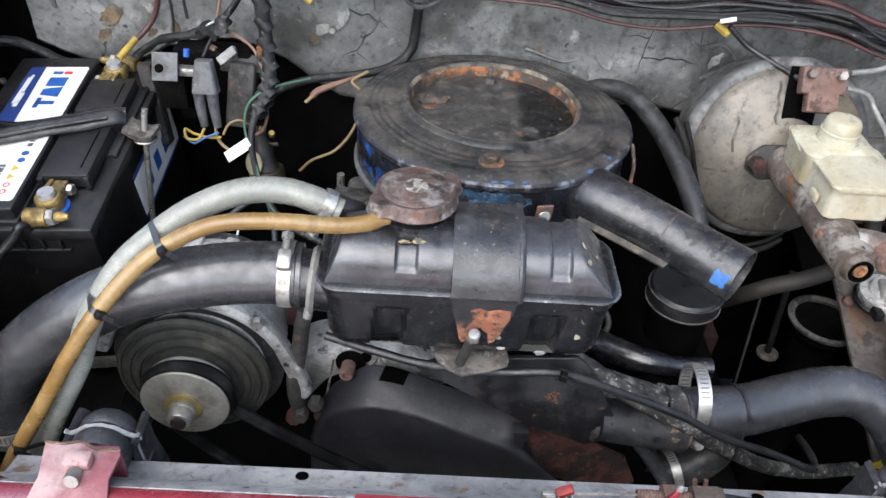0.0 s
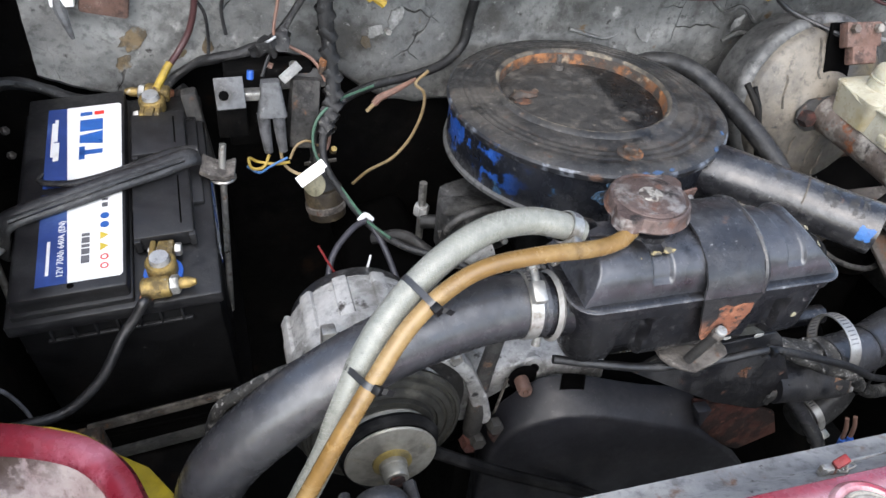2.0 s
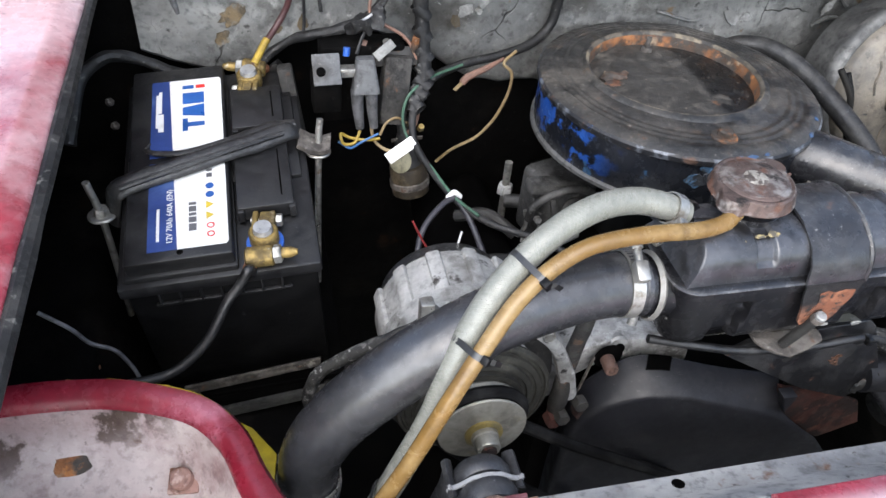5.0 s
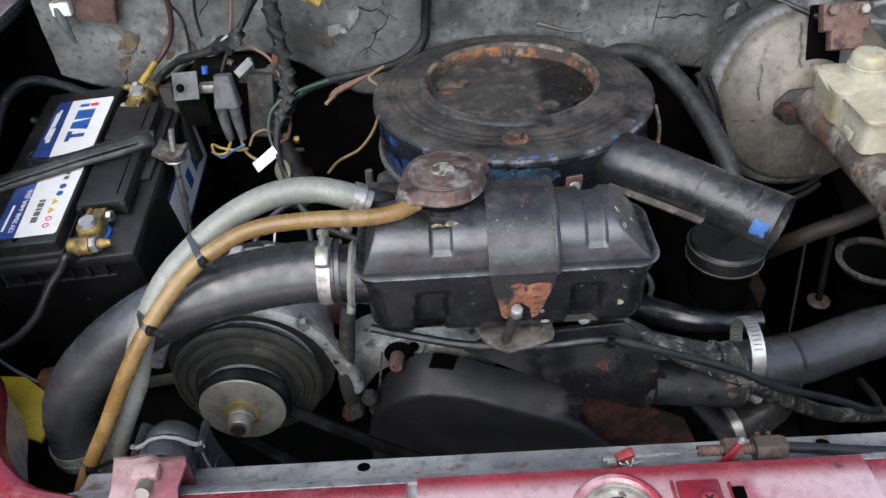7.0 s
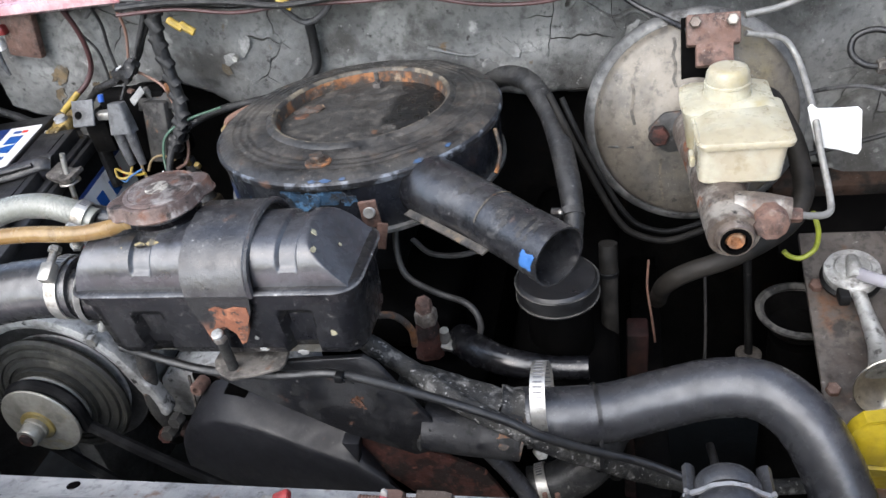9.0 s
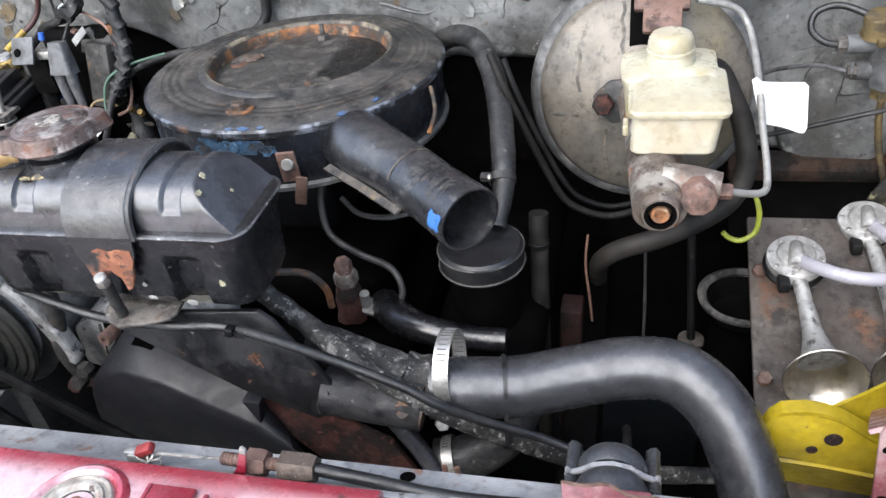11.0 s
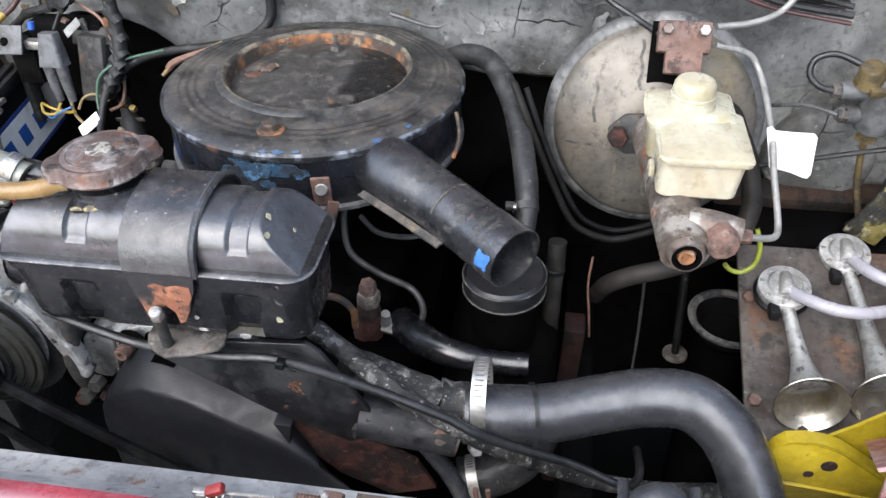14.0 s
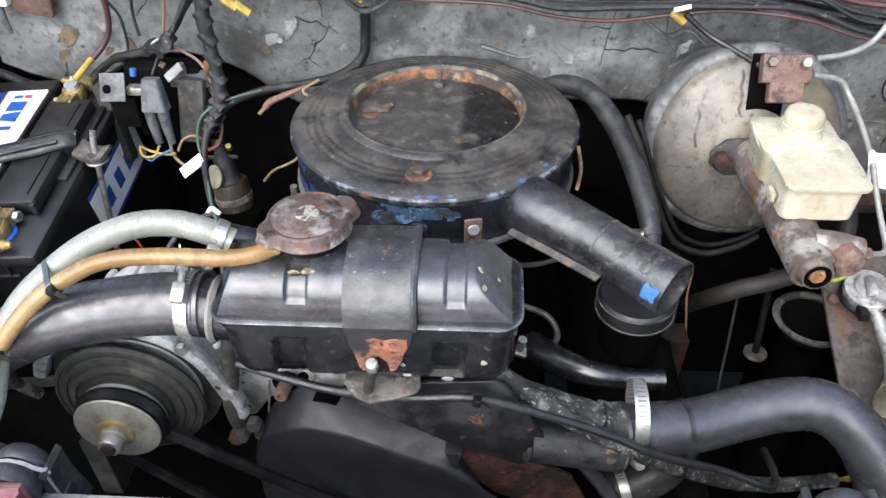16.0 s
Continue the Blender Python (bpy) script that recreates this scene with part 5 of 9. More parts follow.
part("filler_neck", lathe([(0.0, 0.0), (0.026, 0.0), (0.026, 0.012), (0.022, 0.014), (0.022, 0.022), (0, 0.022)], 32, Matrix.Translation((-0.018, 0.584, 0.913))), M_TANK, tank)
part("hose_stub", tube([(-0.070, 0.566, 0.922), (-0.048, 0.560, 0.926), (-0.03, 0.575, 0.926)], 0.0055, 10, 4), M_TANK, tank)
part("inlet_stub", tube([(-0.125, 0.562, 0.872), (-0.08, 0.562, 0.866)], 0.0235, 24, 3), M_TANK, tank)
part("inlet_bead", lathe([(0.025, -0.003), (0.0275, 0), (0.025, 0.003)], 28, towards((-0.094, 0.562, 0.868), (1, 0, -0.1))), M_PIPE, tank)
part("rear_stub", tube([(-0.095, 0.58, 0.930), (-0.075, 0.585, 0.922), (-0.06, 0.588, 0.915)], 0.0095, 14, 4), M_TANK, tank)


def cap_outline(m):
    pts = []
    for i in range(72):
        a = 2 * math.pi * i / 72
        r = 0.0315
        for c in (math.pi * 0.13, math.pi * 1.13):
            d = abs((a - c + math.pi) % (2 * math.pi) - math.pi)
            r += 0.0080 * max(0, 1 - (d / 0.36) ** 2) ** 0.8
        pts.append((r * math.cos(a), r * math.sin(a)))
    ring = [(0.0315 * math.cos(2 * math.pi * i / 72), 0.0315 * math.sin(2 * math.pi * i / 72)) for i in range(72)]
    def sized(line, k):
        return [(x * k, y * k) for x, y in line]

    return loft([(0.0005, sized(pts, 0.97)), (0.0, sized(pts, 1.02)), (0.0012, sized(pts, 1.03)), (0.0022, sized(pts, 1.0)), (0.0085, sized(pts, 0.975)), (0.0105, sized(pts, 0.945)), (0.0112, sized(ring, 0.90)), (0.0108, sized(ring, 0.87)), (0.0108, sized(ring, 0.83)), (0.0116, sized(ring, 0.80)), (0.0126, sized(ring, 0.55)), (0.0130, sized(ring, 0.40)), (0.0128, sized(ring, 0.30)), (0.0130, sized(ring, 0.02))], CM if m is None else m)


CM = Matrix.Translation((-0.018, 0.584, 0.934)) @ pose(0, 0, 0, 0, 0, 10)
cap = part("pressure_cap", cap_outline(CM), M_CAP, tank, "rusted pressure cap with two ears")
part("badge", lathe([(0, 0.0136), (0.0078, 0.0137), (0.0088, 0.0133), (0.0092, 0.0125)], 28, CM), M_BADGE, cap, "worn pale centre disc")
part("print_ring", join(*[block(0.0012, 0.0042, 0.0007, 0.0002, m=CM @ pose(0, 0, 0, 0, 0, a) @ Matrix.Translation((0.0222, 0, 0.0117))) for a in range(0, 360, 9) if a % 90]), M_CAP, cap, "worn stamped marks round the cap")

strap = thing("tank_strap", (0.037, 0.57, 0.81), "black steel clamping strap with rusty lower end", "strap")
ARCH = [(0.037, 0.527, 0.835), (0.037, 0.5265, 0.86), (0.037, 0.526, 0.888), (0.037, 0.5285, 0.903), (0.037, 0.537, 0.915), (0.037, 0.555, 0.9245), (0.037, 0.575, 0.927), (0.037, 0.595, 0.9245), (0.037, 0.612, 0.912), (0.037, 0.620, 0.892), (0.037, 0.621, 0.84)]
part("band", strip(ARCH[2:], (0.050, 0, 0), -0.0022), M_STRAP, strap)
part("edge_roll", tube([(0.0625, y, z) for x, y, z in ARCH[2:-1]], 0.0028, 8, 5), M_STRAP, strap)
part("lower_end", prism([(0.012, 0.890), (0.062, 0.890), (0.0595, 0.876), (0.0555, 0.868), (0.0525, 0.858), (0.0475, 0.848), (0.0435, 0.846), (0.042, 0.856), (0.036, 0.862), (0.0305, 0.858), (0.0285, 0.849), (0.0235, 0.846), (0.0205, 0.850), (0.0185, 0.862), (0.0145, 0.876)], 0.002, 0.0, Matrix(((1, 0, 0, 0), (0, 0, 1, 0.5235), (0, 1, 0, 0), (0, 0, 0, 1)))), M_STRAPRUST, strap, "black flaking lower end")
part("rust_patch", prism([(0.0275, 0.8795), (0.034, 0.882), (0.041, 0.8795), (0.048, 0.8815), (0.0575, 0.8805), (0.0575, 0.872), (0.0545, 0.866), (0.0515, 0.857), (0.047, 0.849), (0.0440, 0.8475), (0.0425, 0.857), (0.0365, 0.8635), (0.0305, 0.862), (0.0300, 0.853), (0.0250, 0.848), (0.0225, 0.852), (0.0260, 0.862), (0.0300, 0.868)], 0.0005, 0.0, Matrix(((1, 0, 0, 0), (0, 0, 1, 0.5230), (0, 1, 0, 0), (0, 0, 0, 1)))), M_STRAPORANGE, strap, "orange brown rust patch")
part("clamp_bolt", tube([(0.0315, 0.5185, 0.857), (0.0285, 0.5225, 0.842), (0.0240, 0.5290, 0.818)], 0.0042, 14, 4, wobble=0.08, grain=200), M_STRAPDARK, strap, "sooty clamp bolt shaft")
part("bolt_head", hexhead(0.0054, 0.0050, towards((0.0312, 0.5185, 0.8555), (0.05, -0.3, 1))), M_STRAPDIRT, strap)
part("bolt_tip", disc(0.0044, 0.0036, towards((0.0315, 0.517, 0.8603), (0.05, -0.3, 1)), 0.001), M_ZINC, strap, "pale bare bolt tip")
part("foot", prism([(0.004, 0.537), (0.008, 0.529), (0.0155, 0.5225), (0.0255, 0.5175), (0.044, 0.5225), (0.062, 0.5295), (0.064, 0.536), (0.062, 0.555), (0.004, 0.555)], 0.003, 0.0008, Matrix.Translation((0, 0, 0.8135))), M_STRAPDIRT, strap, "bare steel foot plate")

# bracket arm below the tank
arm = thing("bracket_arm", (0.1, 0.55, 0.65), "black steel bracket arm with brown rusty patches", "bracket")
YZ = Matrix(((1, 0, 0, 0), (0, 0, 1, 0), (0, 1, 0, 0), (0, 0, 0, 1)))
part("plate", prism([(-0.01, 0.79), (0.01, 0.803), (0.122, 0.812), (0.132, 0.803), (0.168, 0.737), (0.160, 0.708), (0.145, 0.702), (0.09, 0.726)], 0.005, 0.001, Matrix.Translation((0, 0.546, 0)) @ YZ), M_ARM, arm)
part("folded_tube", tube([(0.155, 0.556, 0.727), (0.19, 0.556, 0.723), (0.233, 0.556, 0.718)], [0.021, 0.022, 0.022], 20, 4, flat=0.85), M_ARM, arm, "rounded black end with orange rust")
part("weld", tube([(0.150, 0.545, 0.712), (0.155, 0.543, 0.725), (0.165, 0.543, 0.738)], 0.003, 8, 6, wobble=0.9, grain=200), M_BLACKDIRT, arm)
part("rust_patch", tube([(0.2325, 0.556, 0.7185), (0.2345, 0.556, 0.718)], 0.0215, 20, 2, flat=0.85), M_RUSTRING, arm)
for p, n, r, s_, w in (((0.224, 0.5395, 0.7305), (0.1, -0.75, 0.65), 0.0075, 1.3, 1.3), ((0.228, 0.5480, 0.7358), (0.2, -0.3, 0.95), 0.0080, 2.9, 1.2), ((0.215, 0.5440, 0.7340), (0.0, -0.5, 0.85), 0.0045, 4.4, 1.8)):
    part("rust_patch", fleck(p, n, r, s_, w), M_RUSTRING, arm, "orange rust patch")
for k in range(14):
    part("rust_speck", fleck((0.108 + 0.016 * noise.noise((k * 1.7, 3.1, 0)), 0.5454, 0.765 + 0.014 * noise.noise((k * 2.3, 7.7, 1))), (0, -1, 0), 0.0012 + 0.0016 * abs(noise.noise((k * 3.1, 1, 5))), 1.3 + k, 1.3), M_RUSTDEEP, arm)
part("rust_web", prism([(0.086, 0.708), (0.10, 0.702), (0.145, 0.690), (0.195, 0.662), (0.212, 0.625), (0.17, 0.608), (0.125, 0.632), (0.10, 0.66)], 0.005, 0.001, Matrix.Translation((0, 0.563, 0)) @ YZ), M_RUSTY, arm, "flaking rusted web")
part("clamp_nut", hexhead(0.0062, 0.010, towards((0.247, 0.552, 0.706), (0.25, -0.8, 0.5))), M_ZINC, arm, "pale zinc nut")
part("gusset", prism([(0.080, 0.712), (0.0955, 0.711), (0.0905, 0.686)], 0.012, 0.001, Matrix.Translation((0, 0.5475, 0)) @ YZ), M_COVER, arm)


# ---- air filter ----
FN = Vector((0.012, 0.02, 1.0))
FM = Matrix.Translation((0.0565, 0.8350, 0.8835)) @ Vector((0, 0, 1)).rotation_difference(FN).to_matrix().to_4x4()
flt = thing("air_filter", (0.0565, 0.835, 0.81), "round black air filter drum with chipped blue paint and rust", "air filter")


def filter_lid():
    prof = [(0.0905, 0.0005), (0.093, 0.0035), (0.0965, 0.0025), (0.099, 0.0)]
    for r in (0.114, 0.121, 0.128):
        prof += [(r - 0.0024, 0.0), (r - 0.0012, -0.0006), (r + 0.0012, -0.0006), (r + 0.0024, 0.0)]
    prof += [(0.134, -0.0005), (0.140, -0.002), (0.1445, -0.0045), (0.1462, -0.0085), (0.1455, -0.012), (0.1435, -0.012)]
    bm = lathe(prof, 96)
    for v in bm.verts:
        r = math.hypot(v.co.x, v.co.y)
        k = 1 - min(1, max(0, (r - 0.093) / 0.045))
        v.co.y += 0.0125 * k
        v.co.z += 0.0016 * noise.noise((v.co.x * 22, v.co.y * 22, 3)) * (r > 0.097)
    return grow(bm, FM)


IN = FM @ Matrix.Translation((0, 0.0125, 0))
part("lid", filter_lid(), M_LID, flt, "dusty black lid with concentric grooves", angle=30)
part("recess_wall", lathe([(0.0872, -0.012), (0.0878, -0.006), (0.0890, 0.0)], 80, IN), M_RUSTRING, flt, "orange rusted recess wall")
part("recess_lip", lathe([(0.0889, -0.001), (0.0892, 0.001), (0.0905, 0.0026), (0.0925, 0.0036), (0.0945, 0.0030)], 80, IN), M_LIP, flt, "worn tan lip")
fl = lathe([(0, -0.0070), (0.02, -0.0070), (0.04, -0.0072), (0.055, -0.0078), (0.068, -0.0085), (0.078, -0.0098), (0.0830, -0.0112), (0.0876, -0.0115)], 80, None)
for v in fl.verts:
    v.co.z += 0.0012 * noise.noise((v.co.x * 40, v.co.y * 40, 7))
part("recess_floor", grow(fl, IN), M_RECESS, flt, "dirty recessed centre")
part("drum", lathe([(0.1425, -0.012), (0.1425, -0.060), (0.141, -0.062)], 96, FM), M_FILTERSIDE, flt, "black drum side with chipped blue paint")
part("bottom_rim", lathe([(0.09, -0.066), (0.141, -0.066), (0.1455, -0.0635), (0.1455, -0.060), (0.1425, -0.058)], 96, FM), M_RING, flt)
part("base_pan", lathe([(0, -0.067), (0.10, -0.068), (0.142, -0.0655)], 64, FM), M_BLACKDIRT, flt)
part("throat", lathe([(0.035, -0.115), (0.04, -0.08), (0.06, -0.066)], 32, FM), M_BLACKDIRT, flt)
part("lid_bolt", join(disc(0.0125, 0.0025, FM @ Matrix.Translation((-0.007, -0.1125, -0.0005)), 0.001), hexhead(0.0075, 0.006, FM @ Matrix.Translation((-0.007, -0.1125, 0.002)))), M_RUSTRING, flt, "rusted lid bolt")
part("lid_stud", join(tube([tuple(IN @ Vector((0.0, 0.066, -0.009))), tuple(IN @ Vector((0.0, 0.066, 0.008)))], 0.0028, 8, 2), hexhead(0.007, 0.006, IN @ Matrix.Translation((0, 0.066, -0.009)))), M_STRAPDIRT, flt)
part("rust_flake", tube([tuple(IN @ Vector(p)) for p in ((-0.077, 0.002, -0.0085), (-0.068, 0.008, -0.0065), (-0.056, 0.006, -0.0060), (-0.047, 0.014, -0.0060))], [0.005, 0.0075, 0.006, 0.004], 10, 5, wobble=0.8, flat=0.5, grain=120), M_RUSTRING, flt)
part("side_bracket", join(block(0.016, 0.003, 0.030, 0.001, m=Matrix.Translation((0.100, 0.688, 0.850)) @ pose(0, 0, 0, 8, 0, 12)), block(0.010, 0.003, 0.03, 0.001, m=Matrix.Translation((0.105, 0.690, 0.825)) @ pose(0, 0, 0, 8, 15, 12))), M_RUSTPINK, flt, "rusty side clip")
part("clip_screw", disc(0.0055, 0.004, towards((0.1005, 0.687, 0.853), (0.1, -1, 0.3))), M_CLAMP, flt)
part("copper_line", tube([(0.200, 0.80, 0.87), (0.204, 0.79, 0.85), (0.200, 0.775, 0.835)], 0.002, 8, 5), M_RUSTRING, flt)

snout = part("snout", tube([(0.125, 0.752, 0.852), (0.162, 0.712, 0.8535), (0.20, 0.682, 0.852), (0.235, 0.652, 0.849), (0.269, 0.622, 0.846)], [0.031, 0.030, 0.0265, 0.0255, 0.0265], 36, 8, inner=0.0016, flat=0.95), M_SNOUT, flt, "black intake snout, chipped blue at its mouth")
part("snout_seam", strip([(0.133, 0.691, 0.849), (0.168, 0.668, 0.845), (0.208, 0.640, 0.840)], (-0.005, -0.0045, -0.002), 0.002), M_LIPDARK, flt)
part("lid_edge", lathe([(0.1445, -0.0042), (0.1466, -0.0062), (0.1468, -0.009), (0.1458, -0.0115)], 96, FM), material("worn_edge", (0.16, 0.175, 0.20), 0.4, 0.3, layers=[((0.015, 0.015, 0.017), 50, 0.42, 0.54, 0.4, None), ((0.05, 0.15, 0.42), 40, 0.68, 0.73, 0.5, None), ((0.16, 0.09, 0.06), 36, 0.62, 0.72, 0.8, None)]), flt, "worn bare lid edge")


def chips(points, r, u0, u1, a0, a1, seed, thr, lift=0.0004, flat=0.95):
    """Irregular paint chips lying on a pipe between shares u0 and u1 of its run and angles a0 and a1."""
    line = smooth_line(points, 8)
    n = len(line)
    bm = bmesh.new()
    nu, na = 26, 22
    g = []
    for i in range(nu + 1):
        u = (u0 + (u1 - u0) * i / nu) * (n - 1)
        k = min(int(u), n - 2)
        c = line[k].lerp(line[k + 1], u - k)
        d = (line[k + 1] - line[k]).normalized()
        up = (Vector((0, 0, 1)) - d * d.z).normalized()
        side = d.cross(up)
        rr = float(np.interp(u / (n - 1) * (len(points) - 1), range(len(points)), r)) + lift
        g.append([bm.verts.new(c + (math.cos(a) * side + math.sin(a) * up * flat) * rr) for a in [radians(a0 + (a1 - a0) * j / na) for j in range(na + 1)]])
    for i in range(nu):
        for j in range(na):
            e = min(i, nu - 1 - i, j, na - 1 - j) / 5.0
            if noise.noise((i * 0.22 + seed, j * 0.22, seed * 1.7)) + min(1, e) * 0.9 > thr:
                bm.faces.new((g[i][j], g[i + 1][j], g[i + 1][j + 1], g[i][j + 1]))
    bmesh.ops.delete(bm, geom=[v for v in bm.verts if not v.link_faces], context="VERTS")
    return bm


SNOUT = [(0.125, 0.752, 0.852), (0.162, 0.712, 0.8535), (0.20, 0.682, 0.852), (0.235, 0.652, 0.849), (0.269, 0.622, 0.846)]
SNOUTR = [0.031, 0.030, 0.0265, 0.0255, 0.0265]
part("seam_line", chips(SNOUT, SNOUTR, 0.600, 0.609, 25, 135, 4.2, -2.0, 0.0005), M_LIP, flt, "thin rusty seam line")
for u, a0, a1, sd, th in ((0.66, 35, 125, 3.1, 0.75), (0.40, 50, 130, 5.7, 0.90), (0.80, 30, 110, 8.3, 0.80)):
    part("worn_patch", chips(SNOUT, SNOUTR, u, u + 0.13, a0, a1, sd, th, 0.0003), M_SNOUTWORN, flt, "dusty worn patch")
part("blue_chip", chips(SNOUT, SNOUTR, 0.905, 0.985, -4, 30, 5.1, 0.02), M_BLUECHIP, flt, "bright blue paint chip")

for p, n, r, s in (((0.1654, 0.7479, 0.8825), (0.18, -0.1, 0.98), 0.0022, 1.3), ((0.1437, 0.7219, 0.8825), (0.31, -0.34, 0.89), 0.0028, 2.1), ((0.0639, 0.6928, 0.8830), (0.02, -0.49, 0.87), 0.0026, 3.7), ((0.052, 0.6922, 0.8828), (-0.03, -0.49, 0.87), 0.002, 4.4), ((0.080, 0.6945, 0.8830), (0.1, -0.49, 0.87), 0.0018, 5.2)):
    part("paint_chip", fleck(p, n, r, s, 2.2), M_BLUERIM, flt, "pale blue paint chip")
for a, z, r, s, w in ((-97, -0.024, 0.011, 1.1, 1.7), (-106, -0.030, 0.009, 2.6, 1.4), (-88, -0.020, 0.010, 3.9, 2.0), (-101, -0.018, 0.007, 7.2, 2.0), (-92, -0.036, 0.006, 6.5, 1.5), (-80, -0.024, 0.006, 8.8, 1.4)):
    c, d = math.cos(radians(a)), math.sin(radians(a))
    part("paint_chip", fleck(tuple(FM @ Vector((0.1428 * c, 0.1428 * d, z))), (c, d, 0), r, s, w), M_BLUEWORN, flt, "worn blue paint patch")
for p, n, r, s in (((0.1092, 0.5555, 0.9211), (0.74, -0.01, 0.67), 0.0026, 1.2), ((0.1122, 0.541, 0.9166), (0.6, -0.35, 0.72), 0.0026, 2.9), ((0.113, 0.5321, 0.8491), (0, -1, -0.06), 0.0032, 3.3), ((0.1226, 0.5626, 0.9057), (0.75, 0, 0.66), 0.0016, 4.7)):
    part("paint_chip", fleck(p, n, r, s), M_CHIPCREAM, tank, "pale yellow paint chip")
for p, n, r, s, w in (((0.086, 0.5300, 0.832), (0, -1, -0.2), 0.0035, 1.9, 1.4), ((0.055, 0.5301, 0.835), (0, -1, -0.2), 0.0022, 3.0, 1.8), ((0.052, 0.5304, 0.846), (0, -1, -0.1), 0.0022, 5.0, 1.0)):
    part("paint_chip", fleck(p, n, r, s, w), M_CHIPWHITE, tank, "bare scraped metal")
for p, r, s, w, m in (((-0.3885, 0.9850, 0.8955), 0.0115, 1.4, 1.9, M_TORN), ((-0.4027, 0.9860, 0.8679), 0.008, 2.2, 1.6, M_TORN), ((-0.3175, 0.9855, 0.8823), 0.0065, 3.6, 1.6, M_TORN), ((-0.345, 0.9855, 0.875), 0.005, 8.6, 1.8, M_TORN), ((-0.42, 0.985, 0.94), 0.006, 4.9, 1.5, M_TORN), ((0.1979, 0.9800, 0.8793), 0.009, 5.5, 2.0, M_CHIPWHITE), ((0.1722, 0.9835, 0.8585), 0.009, 6.3, 1.5, M_CHIPWHITE), ((0.2171, 0.9805, 0.8764), 0.007, 7.1, 1.4, M_CHIPWHITE), ((-0.1405, 0.9725, 0.8986), 0.009, 8.3, 1.3, M_CHIPWHITE), ((-0.118, 0.9725, 0.912), 0.009, 9.9, 1.6, M_CHIPWHITE), ((-0.15, 0.974, 0.885), 0.006, 4.2, 1.6, M_TORN), ((0.33, 0.984, 0.885), 0.006, 2.4, 2.4, M_CHIPWHITE)):
    part("scuff", fleck(p, (0.03, -1, 0.02), r, s, w, 25 * s), m, wall, "torn tan patch" if m is M_TORN else "pale scuff")

part("rust_flake", fleck(tuple(IN @ Vector((-0.066, -0.002, -0.0082))), (0, 0.02, 1), 0.008, 5.2, 1.5), M_RUSTDEEP, flt, "orange rust patch")

for p, n, r, s, w in (((-0.0341, 0.5489, 0.9198), (0.34, -0.3, 0.89), 0.0030, 6.1, 2.0), ((-0.0245, 0.5487, 0.9205), (0.0, -0.33, 0.94), 0.0020, 3.1, 2.6), ((-0.0140, 0.5490, 0.9215), (-0.02, -0.34, 0.94), 0.0026, 9.4, 2.4)):
    part("paint_chip", fleck(p, n, r, s, w), M_CHIPYEL, tank, "chipped yellow paint")

# oil filler
oil = thing("oil_filler_cap", (0.252, 0.683, 0.70), "black round oil filler cap with bare metal rims", "filler cap")
part("drum", lathe([(0.034, -0.001), (0.036, 0.0), (0.037, 0.002), (0.037, 0.018), (0.034, 0.0215), (0.02, 0.022), (0, 0.0225)], 40, Matrix.Translation((0.257, 0.693, 0.752))), M_BATTERY, oil)
part("tube", tube([(0.257, 0.693, 0.69), (0.257, 0.693, 0.752)], 0.030, 24, 2), M_OILSHADE, oil, "filler tube, bay shade painted near black")
for z in (0.7555, 0.7705):
    part("rim", tube([(0.257 + 0.0373 * math.cos(i * math.pi / 12), 0.693 + 0.0373 * math.sin(i * math.pi / 12), z) for i in range(25)], 0.0009, 6, 2), M_CUPRIM, oil)


# ---- hoses ----
def hose(name, pts, r, mat, label, seg=16, per=8, cuffs=0.0, **k):
    """A hose; cuffs: how far the end beads stand proud."""
    if not cuffs:
        return solo(name, tube(pts, r, seg, per, **k), mat, label, "hose")
    t = thing(name, pts[-1], label, "hose")
    part("hose_body", tube(pts, r, seg, per, **k), mat, t)
    for p, q, rr in ((pts[0], pts[1], r[0] if isinstance(r, list) else r), (pts[-1], pts[-2], r[-1] if isinstance(r, list) else r)):
        d = (Vector(q) - Vector(p)).normalized()
        part("end_bead", lathe([(rr * 0.7, -0.0015), (rr + cuffs, -0.0015), (rr + cuffs, 0.002), (rr + 0.0001, 0.003)], seg, towards(p, d)), mat, t)
    return t


def braid(points, r, pitch, strands):
    """Two sets of fine threads wound round a hose, crossing in diamonds."""
    line = smooth_line(points, 24)
    frames, up, run = [], None, 0.0
    for i, c in enumerate(line):
        d = (line[min(i + 1, len(line) - 1)] - line[max(i - 1, 0)]).normalized()
        if up is None:
            up = (Vector((0, 0, 1)) - d * d.z).normalized()
        up = (up - d * up.dot(d)).normalized()
        if i:
            run += (c - line[i - 1]).length
        frames.append((c, d.cross(up), up, run))
    bm = bmesh.new()
    for sign in (-1, 1):
        for s in range(strands):
            prev = None
            for c, side, u, run in frames:
                ring = []
                for w, h in ((-0.035, 0.0), (0.0, 0.00012), (0.035, 0.0)):
                    a = sign * run / pitch * 2 * math.pi + 2 * math.pi * s / strands + w
                    ring.append(bm.verts.new(c + (side * math.cos(a) + u * math.sin(a)) * (r + h)))
                if prev:
                    for k in range(2):
                        bm.faces.new((prev[k], prev[k + 1], ring[k + 1], ring[k]))
                prev = ring
    return bm


